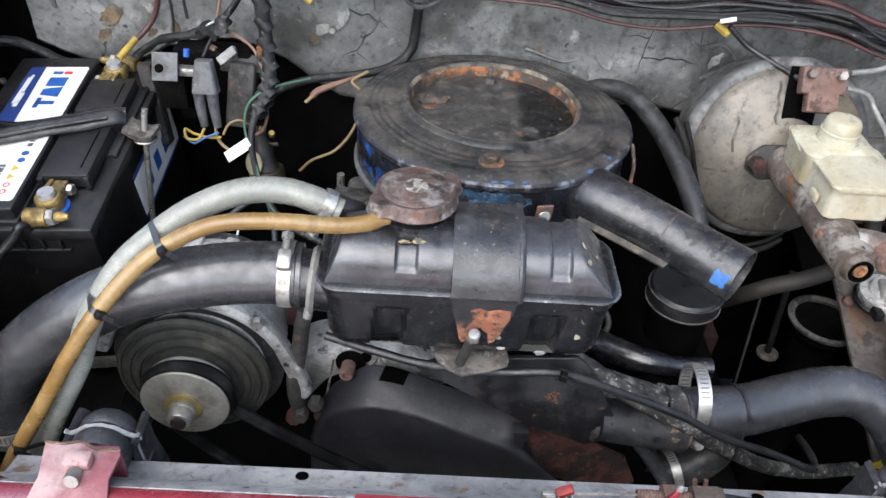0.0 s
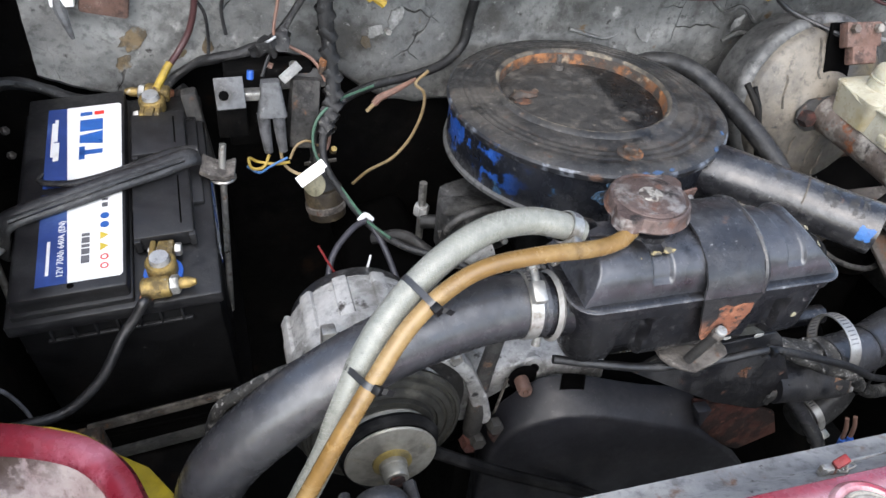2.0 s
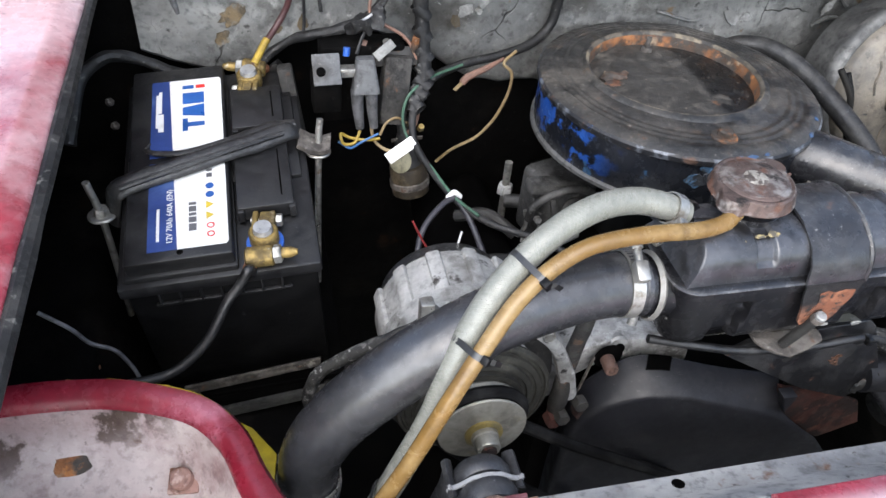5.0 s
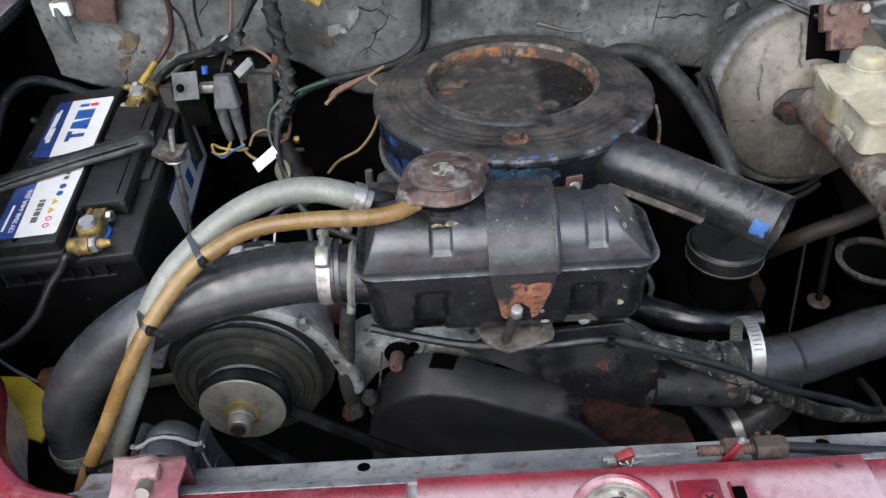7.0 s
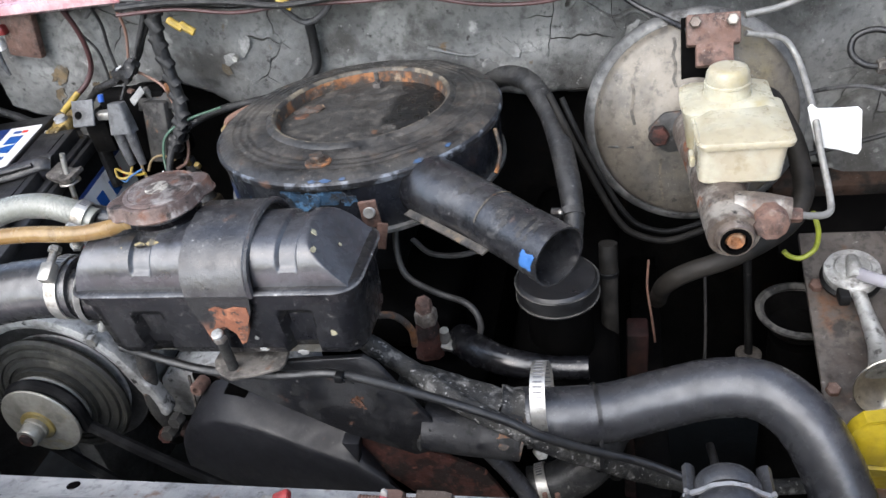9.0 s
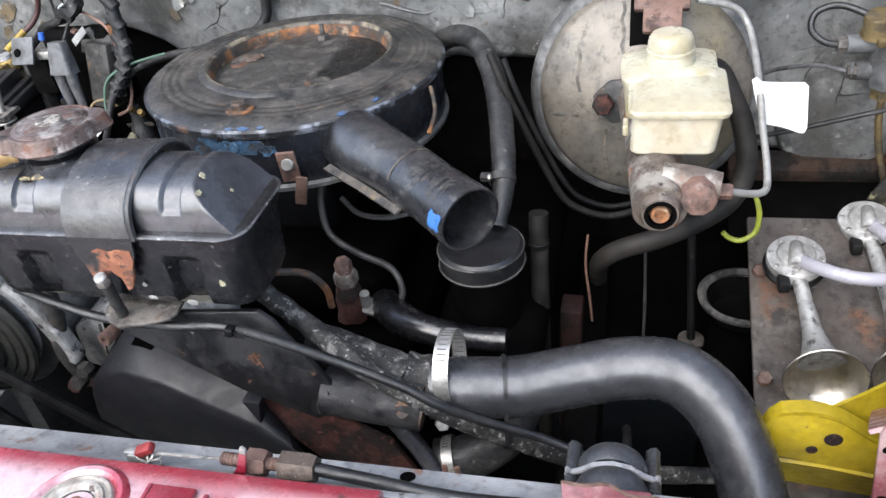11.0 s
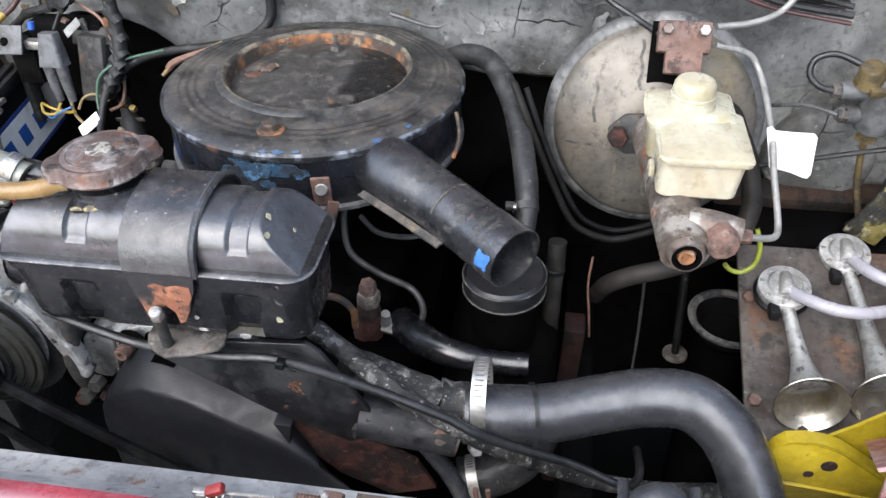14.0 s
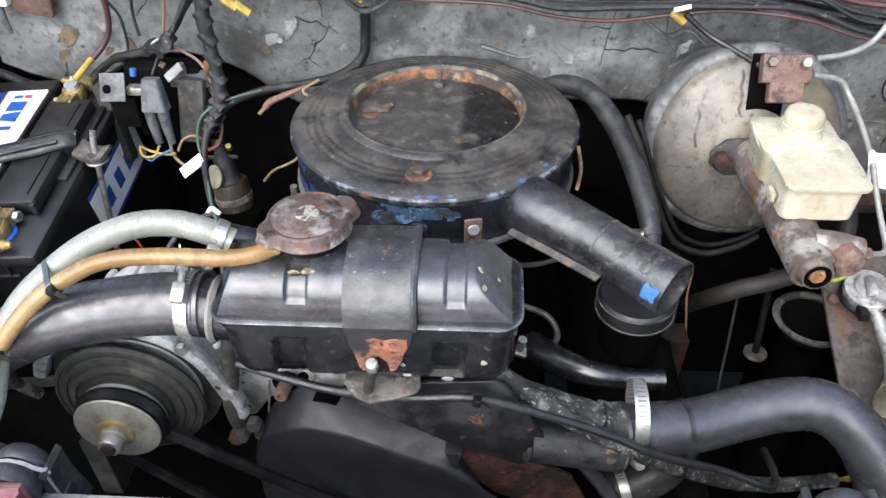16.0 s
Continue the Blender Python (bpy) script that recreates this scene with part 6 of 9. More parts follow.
hose("breather_hose", [(0.155, 0.955, 0.840), (0.190, 0.940, 0.862), (0.220, 0.912, 0.868), (0.242, 0.870, 0.858), (0.258, 0.82, 0.842), (0.269, 0.765, 0.822), (0.272, 0.735, 0.800), (0.268, 0.715, 0.778)], [0.0112, 0.0112, 0.0112, 0.0112, 0.0112, 0.0110, 0.0095, 0.0085], M_HOSEOLD, "old grey mottled breather hose behind the air filter", wobble=0.03, cuffs=0.0008)
bc = thing("hose_clamp", (0.2705, 0.744, 0.8065), "small oily hose clamp with a bright screw", "clamp", "hose clamps")
BC = towards((0.2705, 0.744, 0.8065), (0.12, -0.85, -0.6))
part("band", lathe([(0.0105, -0.0035), (0.0122, -0.0035), (0.0122, 0.0035), (0.0105, 0.0035)], 28, BC), M_BLACKDIRT, bc)
part("ear", block(0.010, 0.006, 0.007, 0.001, m=Matrix.Translation((0.2575, 0.738, 0.812))), M_BLACKDIRT, bc)
part("screw", tube([(0.2535, 0.735, 0.8135), (0.2605, 0.734, 0.8145)], 0.0018, 10, 2), M_STRAPDIRT, bc)
part("screw_head", hexhead(0.0028, 0.0025, towards((0.2605, 0.734, 0.8145), (1, -0.2, 0.2))), M_STEEL, bc)
hose("upper_radiator_hose", [(-0.104, 0.562, 0.872), (-0.135, 0.561, 0.873), (-0.17, 0.556, 0.872), (-0.218, 0.547, 0.866), (-0.262, 0.540, 0.848), (-0.302, 0.537, 0.819), (-0.334, 0.537, 0.784), (-0.352, 0.537, 0.750), (-0.357, 0.536, 0.722), (-0.357, 0.534, 0.70)], [0.0245, 0.0245, 0.0242, 0.0245, 0.0245, 0.0245, 0.0245, 0.0242, 0.024, 0.024], M_RUBBER, "thick black rubber coolant hose with a dull sheen", 32, 10, cuffs=0.001)
hose("lower_radiator_hose", [(0.236, 0.5745, 0.7185), (0.2533, 0.5769, 0.7172), (0.2999, 0.5862, 0.7137), (0.3435, 0.5993, 0.7162), (0.3859, 0.6084, 0.7209), (0.4215, 0.6075, 0.7192), (0.4492, 0.5923, 0.7048), (0.4672, 0.5693, 0.6802), (0.4793, 0.5409, 0.6504), (0.491, 0.5114, 0.6207), (0.498, 0.485, 0.585)], 0.0242, M_RUBBER, "thick black rubber coolant hose bending down to the radiator", 32, 10, cuffs=0.001)
BRAIDED = [(-0.333, 0.4816, 0.6829), (-0.3155, 0.4888, 0.7189), (-0.2918, 0.496, 0.7704), (-0.2685, 0.5076, 0.816), (-0.2548, 0.5189, 0.8538), (-0.2315, 0.5358, 0.8909), (-0.204, 0.552, 0.914), (-0.175, 0.564, 0.931), (-0.145, 0.573, 0.940), (-0.116, 0.577, 0.940), (-0.092, 0.576, 0.934), (-0.076, 0.575, 0.926)]
bh = hose("braided_hose", BRAIDED, 0.0098, M_BRAID, "pale translucent braided hose, slightly yellowed", 20, 8, cuffs=0.0003)
part("braid", braid(BRAIDED, 0.0098, 0.034, 11), material("braid_thread", (0.275, 0.275, 0.245), 0.35, coat=0.4), bh, "fine pale reinforcing threads")
tagged(bpy.data.objects["braid"], kind="stuff")
hose("amber_hose", [(-0.345, 0.463, 0.69), (-0.322, 0.472, 0.742), (-0.291, 0.482, 0.794), (-0.263, 0.495, 0.842), (-0.239, 0.509, 0.876), (-0.213, 0.526, 0.903), (-0.187, 0.538, 0.919), (-0.158, 0.545, 0.930), (-0.118, 0.548, 0.933), (-0.075, 0.551, 0.930), (-0.053, 0.556, 0.930), (-0.040, 0.565, 0.930)], 0.0063, M_AMBER, "amber brown translucent overflow hose", 16, 8, cuffs=0.0003)


def tie(a, ra, b, rb, d, label="black plastic tie round two hoses", low=False):
    """A strap pulled tight round two round hoses that run along d past the points a and b."""
    a, b, d = Vector(a), Vector(b), Vector(d).normalized()
    t = thing("cable_tie", tuple(a), label, "tie", "hose ties")
    e = b - a
    e = (e - d * e.dot(d))
    L = e.length
    e = e.normalized() if L > 1e-6 else d.orthogonal().normalized()
    f = d.cross(e)
    ring = []
    for k in range(13):
        an = radians(90 + 180 * k / 12)
        ring.append(a + (e * math.cos(an) + f * math.sin(an)) * (ra + 0.0004))
    for k in range(13):
        an = radians(-90 + 180 * k / 12)
        ring.append(a + e * L + (e * math.cos(an) + f * math.sin(an)) * (rb + 0.0004))
    ring.append(ring[0])
    part("loop", strip(ring, d * (0.0034 if low else 0.0046), -0.0012), M_CABLE if low else M_PLASTIC, t)
    q = min(ring, key=lambda p: p.z) if low else max(ring, key=lambda p: p.z * 0.3 - p.y + p.x * 0.5)
    part("lock", block(0.0075, 0.007, 0.0065, 0.0012, m=towards(q, d)), M_CASE, t)
    if low:
        return t
    part("tail", strip([tuple(q), tuple(q + Vector((0.006, -0.003, 0.0))), tuple(q + Vector((0.010, -0.003, -0.003)))], d * 0.004, 0.001), M_CASE, t)
    return t


tie((-0.204, 0.552, 0.914), 0.0098, (-0.200, 0.532, 0.912), 0.0063, (0.80, 0.35, 0.45))
tie((-0.2455, 0.5255, 0.870), 0.0098, (-0.243, 0.507, 0.871), 0.0063, (0.5, 0.35, 0.8))
tie((-0.3035, 0.4915, 0.752), 0.0098, (-0.311, 0.476, 0.762), 0.0063, (0.4, 0.15, 0.9))


def screw_turn(p, d, way):
    """Degrees round the axis d at which a clamp's screw points along way."""
    q = towards(p, Vector(d).normalized()).to_3x3().inverted() @ Vector(way)
    return math.degrees(math.atan2(q.y, q.x))


def clamp(p, d, r, screw, w=0.012, label="bright steel worm-drive hose clamp"):
    """A banded clamp round an axis d; screw: degrees round it."""
    d = Vector(d).normalized()
    t = thing("hose_clamp", p, label, "clamp", "hose clamps")
    m = towards(p, d)
    part("band", lathe([(r, -w / 2), (r + 0.0012, -w / 2), (r + 0.0012, w / 2), (r, w / 2)], 40, m), M_CLAMP, t)
    a = radians(screw)
    c = Vector(((r + 0.005) * math.cos(a), (r + 0.005) * math.sin(a), 0))
    q = m @ Matrix.Translation(c) @ pose(0, 0, 0, 0, 0, screw)
    part("housing", block(0.009, 0.016, w * 1.05, 0.002, m=q), M_CLAMP, t)
    part("screw", tube([tuple(q @ Vector((0, -0.008, 0))), tuple(q @ Vector((0, 0.018, 0)))], 0.0032, 10, 2), M_STEEL, t)
    part("screw_head", hexhead(0.005, 0.005, q @ Matrix.Translation((0, 0.017, 0)) @ pose(0, 0, 0, -90)), M_STEEL, t)
    for k in range(30):
        b = radians(screw + 25 + k * 8)
        part("slot", block(0.0006, 0.0012, w * 0.6, 0, m=m @ Matrix.Translation(((r + 0.0012) * math.cos(b), (r + 0.0012) * math.sin(b), 0)) @ pose(0, 0, 0, 0, 0, math.degrees(b))), M_PRINTGREY, t)
    return t


clamp((-0.114, 0.562, 0.8725), (-1, 0, 0.05), 0.0250, 60, 0.010)
clamp((0.249, 0.584, 0.7315), (1, 0.0, 0.04), 0.0295, screw_turn((0.249, 0.584, 0.7315), (1, 0.0, 0.04), (-0.1, -0.55, -0.83)), 0.012, "loose bright steel worm-drive hose clamp")
clamp((-0.084, 0.576, 0.930), (1, 0, -0.5), 0.011, 200, 0.009)
clamp((-0.357, 0.535, 0.712), (0, 0.05, 1), 0.0246, 300, 0.011)
clamp((0.4815, 0.5345, 0.6435), (-0.32, 0.69, 0.66), 0.0248, screw_turn((0.4815, 0.5345, 0.6435), (-0.32, 0.69, 0.66), (-0.75, -0.5, 0.2)), 0.014)
tie((0.291, 0.5845, 0.714), 0.0252, (0.291, 0.564, 0.6805), 0.0075, (1, 0.2, -0.05), "black plastic tie round a thick and a thin hose", True)

hose("crusted_hose", [(0.085, 0.600, 0.797), (0.1209, 0.5903, 0.7758), (0.1565, 0.574, 0.761), (0.1915, 0.556, 0.751), (0.2388, 0.546, 0.731), (0.265, 0.552, 0.706), (0.2899, 0.5640, 0.681), (0.3476, 0.5849, 0.6326), (0.4089, 0.6021, 0.6045), (0.4716, 0.6223, 0.5865)], [0.0085, 0.0085, 0.0085, 0.008, 0.0075, 0.0075, 0.0075, 0.0075, 0.0075, 0.007], M_LUMPY, "thin hose crusted with pale corrosion", 14, 10, wobble=0.14, grain=110, cuffs=0.001)
hose("control_cable", [(-0.085, 0.550, 0.819), (-0.04, 0.541, 0.812), (0.0, 0.536, 0.806), (0.06, 0.532, 0.806), (0.107, 0.532, 0.808), (0.1675, 0.5410, 0.777), (0.2234, 0.5420, 0.751), (0.2506, 0.5410, 0.735), (0.2806, 0.5500, 0.712), (0.3269, 0.5580, 0.6875), (0.3675, 0.5540, 0.672), (0.380, 0.566, 0.663), (0.385, 0.585, 0.656), (0.384, 0.61, 0.65)], 0.0036, M_CABLE, "thin black sheathed control cable", 10, 8)
tie((0.108, 0.532, 0.8078), 0.0036, (0.108, 0.534, 0.800), 0.002, (1, 0, -0.2), "black plastic tie on the control cable")

stub = thing("water_pipe", (0.24, 0.62, 0.68), "black metal water pipe stub with a dull shine", "pipe")
part("elbow", tube([(0.16, 0.69, 0.70), (0.185, 0.66, 0.712), (0.215, 0.642, 0.716), (0.25, 0.64, 0.712), (0.284, 0.64, 0.712)], [0.016, 0.015, 0.013, 0.0105, 0.0105], 20, 6), M_TANK, stub)
part("socket", tube([(0.214, 0.574, 0.7235), (0.226, 0.575, 0.721), (0.236, 0.576, 0.719)], [0.0225, 0.0235, 0.0230], 24, 4, wobble=0.15, grain=100), M_LUMPY, stub, "corroded pipe socket")
part("outlet", tube([(0.13, 0.60, 0.735), (0.165, 0.590, 0.732), (0.195, 0.580, 0.728), (0.216, 0.574, 0.7235)], [0.016, 0.017, 0.018, 0.020], 20, 4, wobble=0.08, grain=120), M_LUMPY, stub)
hose("bypass_hose", [(0.235, 0.565, 0.64), (0.26, 0.57, 0.645), (0.285, 0.58, 0.66), (0.30, 0.60, 0.68)], 0.019, M_HOSEOLD, "short black rubber bypass hose", 20, 6, cuffs=0.0006)
clamp((0.245, 0.566, 0.642), (1, 0.2, 0.2), 0.0195, 200, 0.009)
hose("drain_hose", [(0.20, 0.565, 0.69), (0.225, 0.555, 0.66), (0.245, 0.54, 0.63), (0.26, 0.53, 0.59)], 0.0075, M_RUBBER, "thin black rubber drain hose", 12, 6)
wires = thing("sensor_lead", (0.262, 0.52, 0.64), "two thin leads with blue crimp terminals", "wire")
for dx in (0.0, 0.010):
    part("lead", tube([(0.250 + dx, 0.53, 0.68), (0.252 + dx, 0.525, 0.66), (0.250 + dx, 0.52, 0.60)], 0.0022, 8, 4), W_BROWN, wires)
    part("crimp", tube([(0.251 + dx, 0.523, 0.655), (0.2505 + dx, 0.521, 0.64)], 0.0034, 8, 3), M_BLUE, wires)

fit_ = thing("fuel_fitting", (0.135, 0.68, 0.68), "rusty banjo fitting with grey steel pipe", "fitting")
part("body", tube([(0.128, 0.685, 0.69), (0.132, 0.680, 0.72), (0.135, 0.675, 0.745)], [0.014, 0.012, 0.009], 12, 5, wobble=0.3, grain=80), M_RUSTY, fit_)
part("nut", hexhead(0.011, 0.014, towards((0.1345, 0.675, 0.738), (0.05, -0.1, 1))), M_MASTER, fit_)
part("nut_top", hexhead(0.008, 0.012, towards((0.135, 0.674, 0.752), (0.05, -0.1, 1))), M_RUSTPINK, fit_)
part("nipple", tube([(0.148, 0.675, 0.712), (0.150, 0.672, 0.728)], 0.0045, 10, 3), M_CLAMP, fit_)
part("union", hexhead(0.009, 0.014, towards((0.145, 0.682, 0.705), (1, -0.2, -0.1))), M_STEEL, fit_)
part("steel_pipe", tube([(0.16, 0.68, 0.705), (0.178, 0.677, 0.712), (0.184, 0.680, 0.73), (0.172, 0.69, 0.745), (0.14, 0.70, 0.752), (0.112, 0.71, 0.765), (0.105, 0.72, 0.79), (0.106, 0.73, 0.81)], 0.0032, 10, 6), M_PIPEDULL, fit_)
part("second_pipe", tube([(0.112, 0.75, 0.78), (0.13, 0.745, 0.765), (0.16, 0.745, 0.762), (0.19, 0.75, 0.768)], 0.0028, 8, 6), M_PIPEDULL, fit_)
hose("copper_pipe", [(0.098, 0.62, 0.79), (0.118, 0.635, 0.778), (0.128, 0.645, 0.755), (0.127, 0.65, 0.73)], 0.0032, M_RUSTRING, "thin copper coloured pipe", 10, 6)

hose("oil_hose", [(-0.238, 0.622, 0.800), (-0.257, 0.620, 0.784), (-0.279, 0.62, 0.774), (-0.324, 0.62, 0.752), (-0.344, 0.62, 0.732), (-0.350, 0.62, 0.702), (-0.34, 0.63, 0.67)], 0.0058, M_LUMPY, "thin black crusted hose beside the alternator", 12, 8, wobble=0.2, grain=80)
for pts, c, lab in (([(-0.222, 0.72, 0.770), (-0.232, 0.722, 0.790), (-0.242, 0.725, 0.812)], W_RED, "thin red lead behind the alternator"), ([(-0.200, 0.72, 0.770), (-0.197, 0.722, 0.782), (-0.194, 0.724, 0.795)], M_WHITE, "thin white lead behind the alternator")):
    solo("alternator_wire", tube(pts, 0.0011, 8, 4), c, lab, "wire")


# ---- battery ----
BM = Matrix.Translation((-0.416, 0.830, 0.812)) @ pose(0, 0, 0, 7.5, -4.0, 0)
def at(x, y, z):
    return tuple(BM @ Vector((x, y, z)))
def bblock(x0, x1, y0, y1, z0, z1, bev=0.002, seg=2):
    return block(x1 - x0, y1 - y0, z1 - z0, bev, seg, BM @ Matrix.Translation(((x0 + x1) / 2, (y0 + y1) / 2, (z0 + z1) / 2)))


bat = thing("battery", at(0, 0, -0.17), "black car battery with a white and blue label", "battery")
# Case is a darker black than the lid; side shade is in its colour.
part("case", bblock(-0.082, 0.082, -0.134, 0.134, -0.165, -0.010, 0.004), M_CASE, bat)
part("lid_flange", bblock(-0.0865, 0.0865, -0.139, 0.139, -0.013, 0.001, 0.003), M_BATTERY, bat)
for i in range(7):
    x = -0.055 + 0.0175 * i
    part("flange_rib", bblock(x - 0.001, x + 0.001, -0.1385, -0.132, -0.027, -0.011, 0.0004), M_BATTERY, bat)
part("flange_skirt", bblock(-0.060, 0.058, -0.1385, -0.1345, -0.029, -0.026, 0.001), M_BATTERY, bat)
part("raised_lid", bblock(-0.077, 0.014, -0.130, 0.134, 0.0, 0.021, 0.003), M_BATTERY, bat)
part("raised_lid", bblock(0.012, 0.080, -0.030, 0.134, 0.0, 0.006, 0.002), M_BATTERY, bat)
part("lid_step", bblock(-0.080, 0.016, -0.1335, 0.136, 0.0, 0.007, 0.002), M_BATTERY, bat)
for y0, y1 in ((-0.080, 0.004), (0.030, 0.092)):
    cv = part("terminal_cover", bblock(0.019, 0.070, y0, y1, 0.004, 0.020, 0.002), M_BATTERY, bat)
    part("cover_slot", bblock(0.059, 0.0605, y0 + 0.012, y1 - 0.01, 0.0195, 0.0204, 0.0002), M_OILSHADE, cv)
    for x in (0.022, 0.068):
        part("cover_clip", bblock(x - 0.003, x + 0.003, y0 - 0.003, y0 + 0.004, 0.005, 0.018, 0.001), M_BATTERY, cv)
part("vent", disc(0.003, 0.001, BM @ Matrix.Translation((-0.03, -0.122, 0.0208))), M_OILSHADE, bat)


def label_plate(pts, z, mat, name="label"):
    return part(name, prism(pts, 0.0005, 0.0, BM @ Matrix.Translation((0, 0, z))), mat, bat)


for y0, y1, s0, s1 in ((-0.002, 0.112, -0.036, -0.040), (-0.119, -0.010, -0.032, -0.036)):
    label_plate([(s0, y0), (0.009, y0), (0.011, y0 + 0.003), (0.011, y1 - 0.003), (0.009, y1), (s1, y1)], 0.0212, M_LABELWHITE, "white_label")
    label_plate([(-0.057, y0), (s0, y0), (s1, y1), (-0.057, y1)], 0.0212, M_LABELBLUE, "blue_label")
# maker's mark as plain blocks
for k, (y0, y1) in enumerate(((0.032, 0.050), (0.052, 0.071), (0.073, 0.090))):
    label_plate([(-0.027, y0 + 0.006), (-0.006, y0 + 0.006), (-0.006, y1 - 0.006), (-0.027, y1 - 0.006)] if k == 0 else [(-0.027, y0 + (0.004 if k == 1 else 0)), (-0.006, y0), (-0.006, y1), (-0.027, y1 - (0.004 if k == 1 else 0))], 0.0218, M_PRINTBLUE, "mark")
    if k == 0:
        label_plate([(-0.027, y0), (-0.022, y0), (-0.022, y1), (-0.027, y1)], 0.0218, M_PRINTBLUE, "mark")
label_plate([(-0.027, 0.097), (-0.016, 0.097), (-0.016, 0.102), (-0.027, 0.102)], 0.0218, M_PRINTBLUE, "mark")
label_plate([(-0.014, 0.097), (-0.005, 0.097), (-0.005, 0.102), (-0.014, 0.102)], 0.0218, M_PRINTRED, "mark")
for y0, y1, w in ((0.034, 0.060, 0.005), (0.062, 0.095, 0.003)):
    label_plate([(-0.050, y0), (-0.050 + w, y0), (-0.050 + w, y1), (-0.050, y1)], 0.0218, M_LABELWHITE, "print_bar")
for y0, y1 in ((-0.100, -0.092), (-0.090, -0.084), (-0.082, -0.079), (-0.077, -0.071), (-0.069, -0.066)):
    label_plate([(-0.022, y0), (-0.0155, y0), (-0.0155, y1), (-0.022, y1)], 0.0218, M_PRINTGREY, "print_bar")
for y in (-0.084, -0.071):
    label_plate([(-0.007, y - 0.0045), (-0.0005, y), (-0.007, y + 0.0045)], 0.0218, M_PRINTYEL, "warning_triangle")
for y, mt in ((-0.106, M_PRINTRED), (-0.096, M_PRINTRED), (-0.058, M_PRINTBLUE), (-0.047, M_PRINTBLUE)):
    part("warning_ring", lathe([(0.0022, 0.0), (0.0022, 0.0006), (0.0034, 0.0006), (0.0034, 0.0)] if mt is M_PRINTRED else [(0.0, 0.0), (0.0, 0.0006), (0.0038, 0.0006), (0.0038, 0.0)], 20, BM @ Matrix.Translation((-0.0035, y, 0.0213))), mt, bat)
for y0, y1 in ((-0.036, -0.031), (-0.028, -0.0255)):
    label_plate([(-0.006, y0), (-0.001, y0), (-0.001, y1), (-0.006, y1)], 0.0218, M_PRINTGREY, "print_bar")
for y0, y1, x in ((-0.108, -0.070, -0.0495), (0.040, 0.090, -0.0525)):
    label_plate([(x, y0), (x + 0.0025, y0), (x + 0.0025, y1), (x, y1)], 0.0218, M_LABELWHITE, "print_bar")


def lettering(text, size, m, mat, parent):
    """Raised letters from the built-in font, as a mesh part."""
    cu = bpy.data.curves.new("letters", "FONT")
    cu.body, cu.size, cu.extrude, cu.resolution_u = text, size, 0.0002, 2
    tmp = bpy.data.objects.new("letters", cu)
    scene.collection.objects.link(tmp)
    me = bpy.data.meshes.new_from_object(tmp.evaluated_get(bpy.context.evaluated_depsgraph_get()))
    bpy.data.objects.remove(tmp)
    bm = bmesh.new()
    bm.from_mesh(me)
    bpy.data.meshes.remove(me)
    return part("lettering", grow(bm, m), mat, parent)


lettering("12V 70Ah 640A (EN)", 0.0075, BM @ Matrix.Translation((-0.036, -0.112, 0.0220)) @ pose(0, 0, 0, 0, 0, 90), M_LABELWHITE, bat)
# label on the case side
part("side_label", bblock(0.0815, 0.0828, -0.02, 0.125, -0.095, -0.035, 0.0), M_LABELBLUE, bat)
part("side_stripe", bblock(0.082, 0.0832, -0.02, 0.125, -0.090, -0.040, 0.0), M_LABELWHITE, bat)
for y in (0.005, 0.038, 0.071):
    part("side_mark", bblock(0.0825, 0.0836, y + 0.003, y + 0.020, -0.076, -0.054, 0.0), M_PRINTBLUE, bat)
part("side_mark", bblock(0.0825, 0.0836, 0.102, 0.108, -0.070, -0.055, 0.0), M_PRINTRED, bat)

tray = thing("battery_tray", at(0, 0, -0.19), "black steel battery tray with a pale worn front lip", "tray")
part("base", bblock(-0.095, 0.095, -0.150, 0.150, -0.176, -0.166, 0.002), M_OILSHADE, tray)
part("front_lip", prism([(-0.466, 0.643), (-0.333, 0.664), (-0.333, 0.653), (-0.40, 0.642), (-0.466, 0.6315)], 0.003, 0.0006, Matrix.Translation((0, 0.700, 0)) @ XZ), M_STRAPDIRT, tray, "pale worn front lip")
part("lip_web", prism([(-0.468, 0.640), (-0.330, 0.661), (-0.330, 0.60), (-0.468, 0.60)], 0.003, 0.0, Matrix.Translation((0, 0.704, 0)) @ XZ), M_OILSHADE, tray)
part("rail", prism([(-0.50, 0.590), (-0.439, 0.602), (-0.317, 0.621), (-0.28, 0.627), (-0.28, 0.612), (-0.317, 0.606), (-0.439, 0.587), (-0.50, 0.575)], 0.03, 0.001, Matrix.Translation((0, 0.700, 0)) @ XZ), M_STRAPDARK, tray, "sooty brown angle rail")
part("rust_foot", block(0.034, 0.02, 0.034, 0.003, m=Matrix.Translation((-0.468, 0.694, 0.622)) @ pose(0, 0, 0, 0, -8)), M_RUSTRING, tray, "rusty tray foot")
part("post", block(0.03, 0.2, 0.35, 0.004, m=Matrix.Translation((-0.42, 0.85, 0.47))), M_BLACKDIRT, tray)

bstrap = thing("battery_strap", at(0, 0.01, 0.02), "worn black rubber hold-down strap across the battery", "strap")
part("band", tube([at(-0.096, -0.046, -0.012), at(-0.091, -0.044, 0.008), at(-0.080, -0.040, 0.0255), at(-0.03, -0.026, 0.0285), at(0.012, -0.012, 0.0285), at(0.04, -0.002, 0.0265), at(0.070, 0.010, 0.0255), at(0.080, 0.015, 0.020)], [0.008, 0.0095, 0.010, 0.0098, 0.0098, 0.0098, 0.0098, 0.0085], 14, 8, flat=0.42, wobble=0.06), M_STRAPOLD, bstrap)
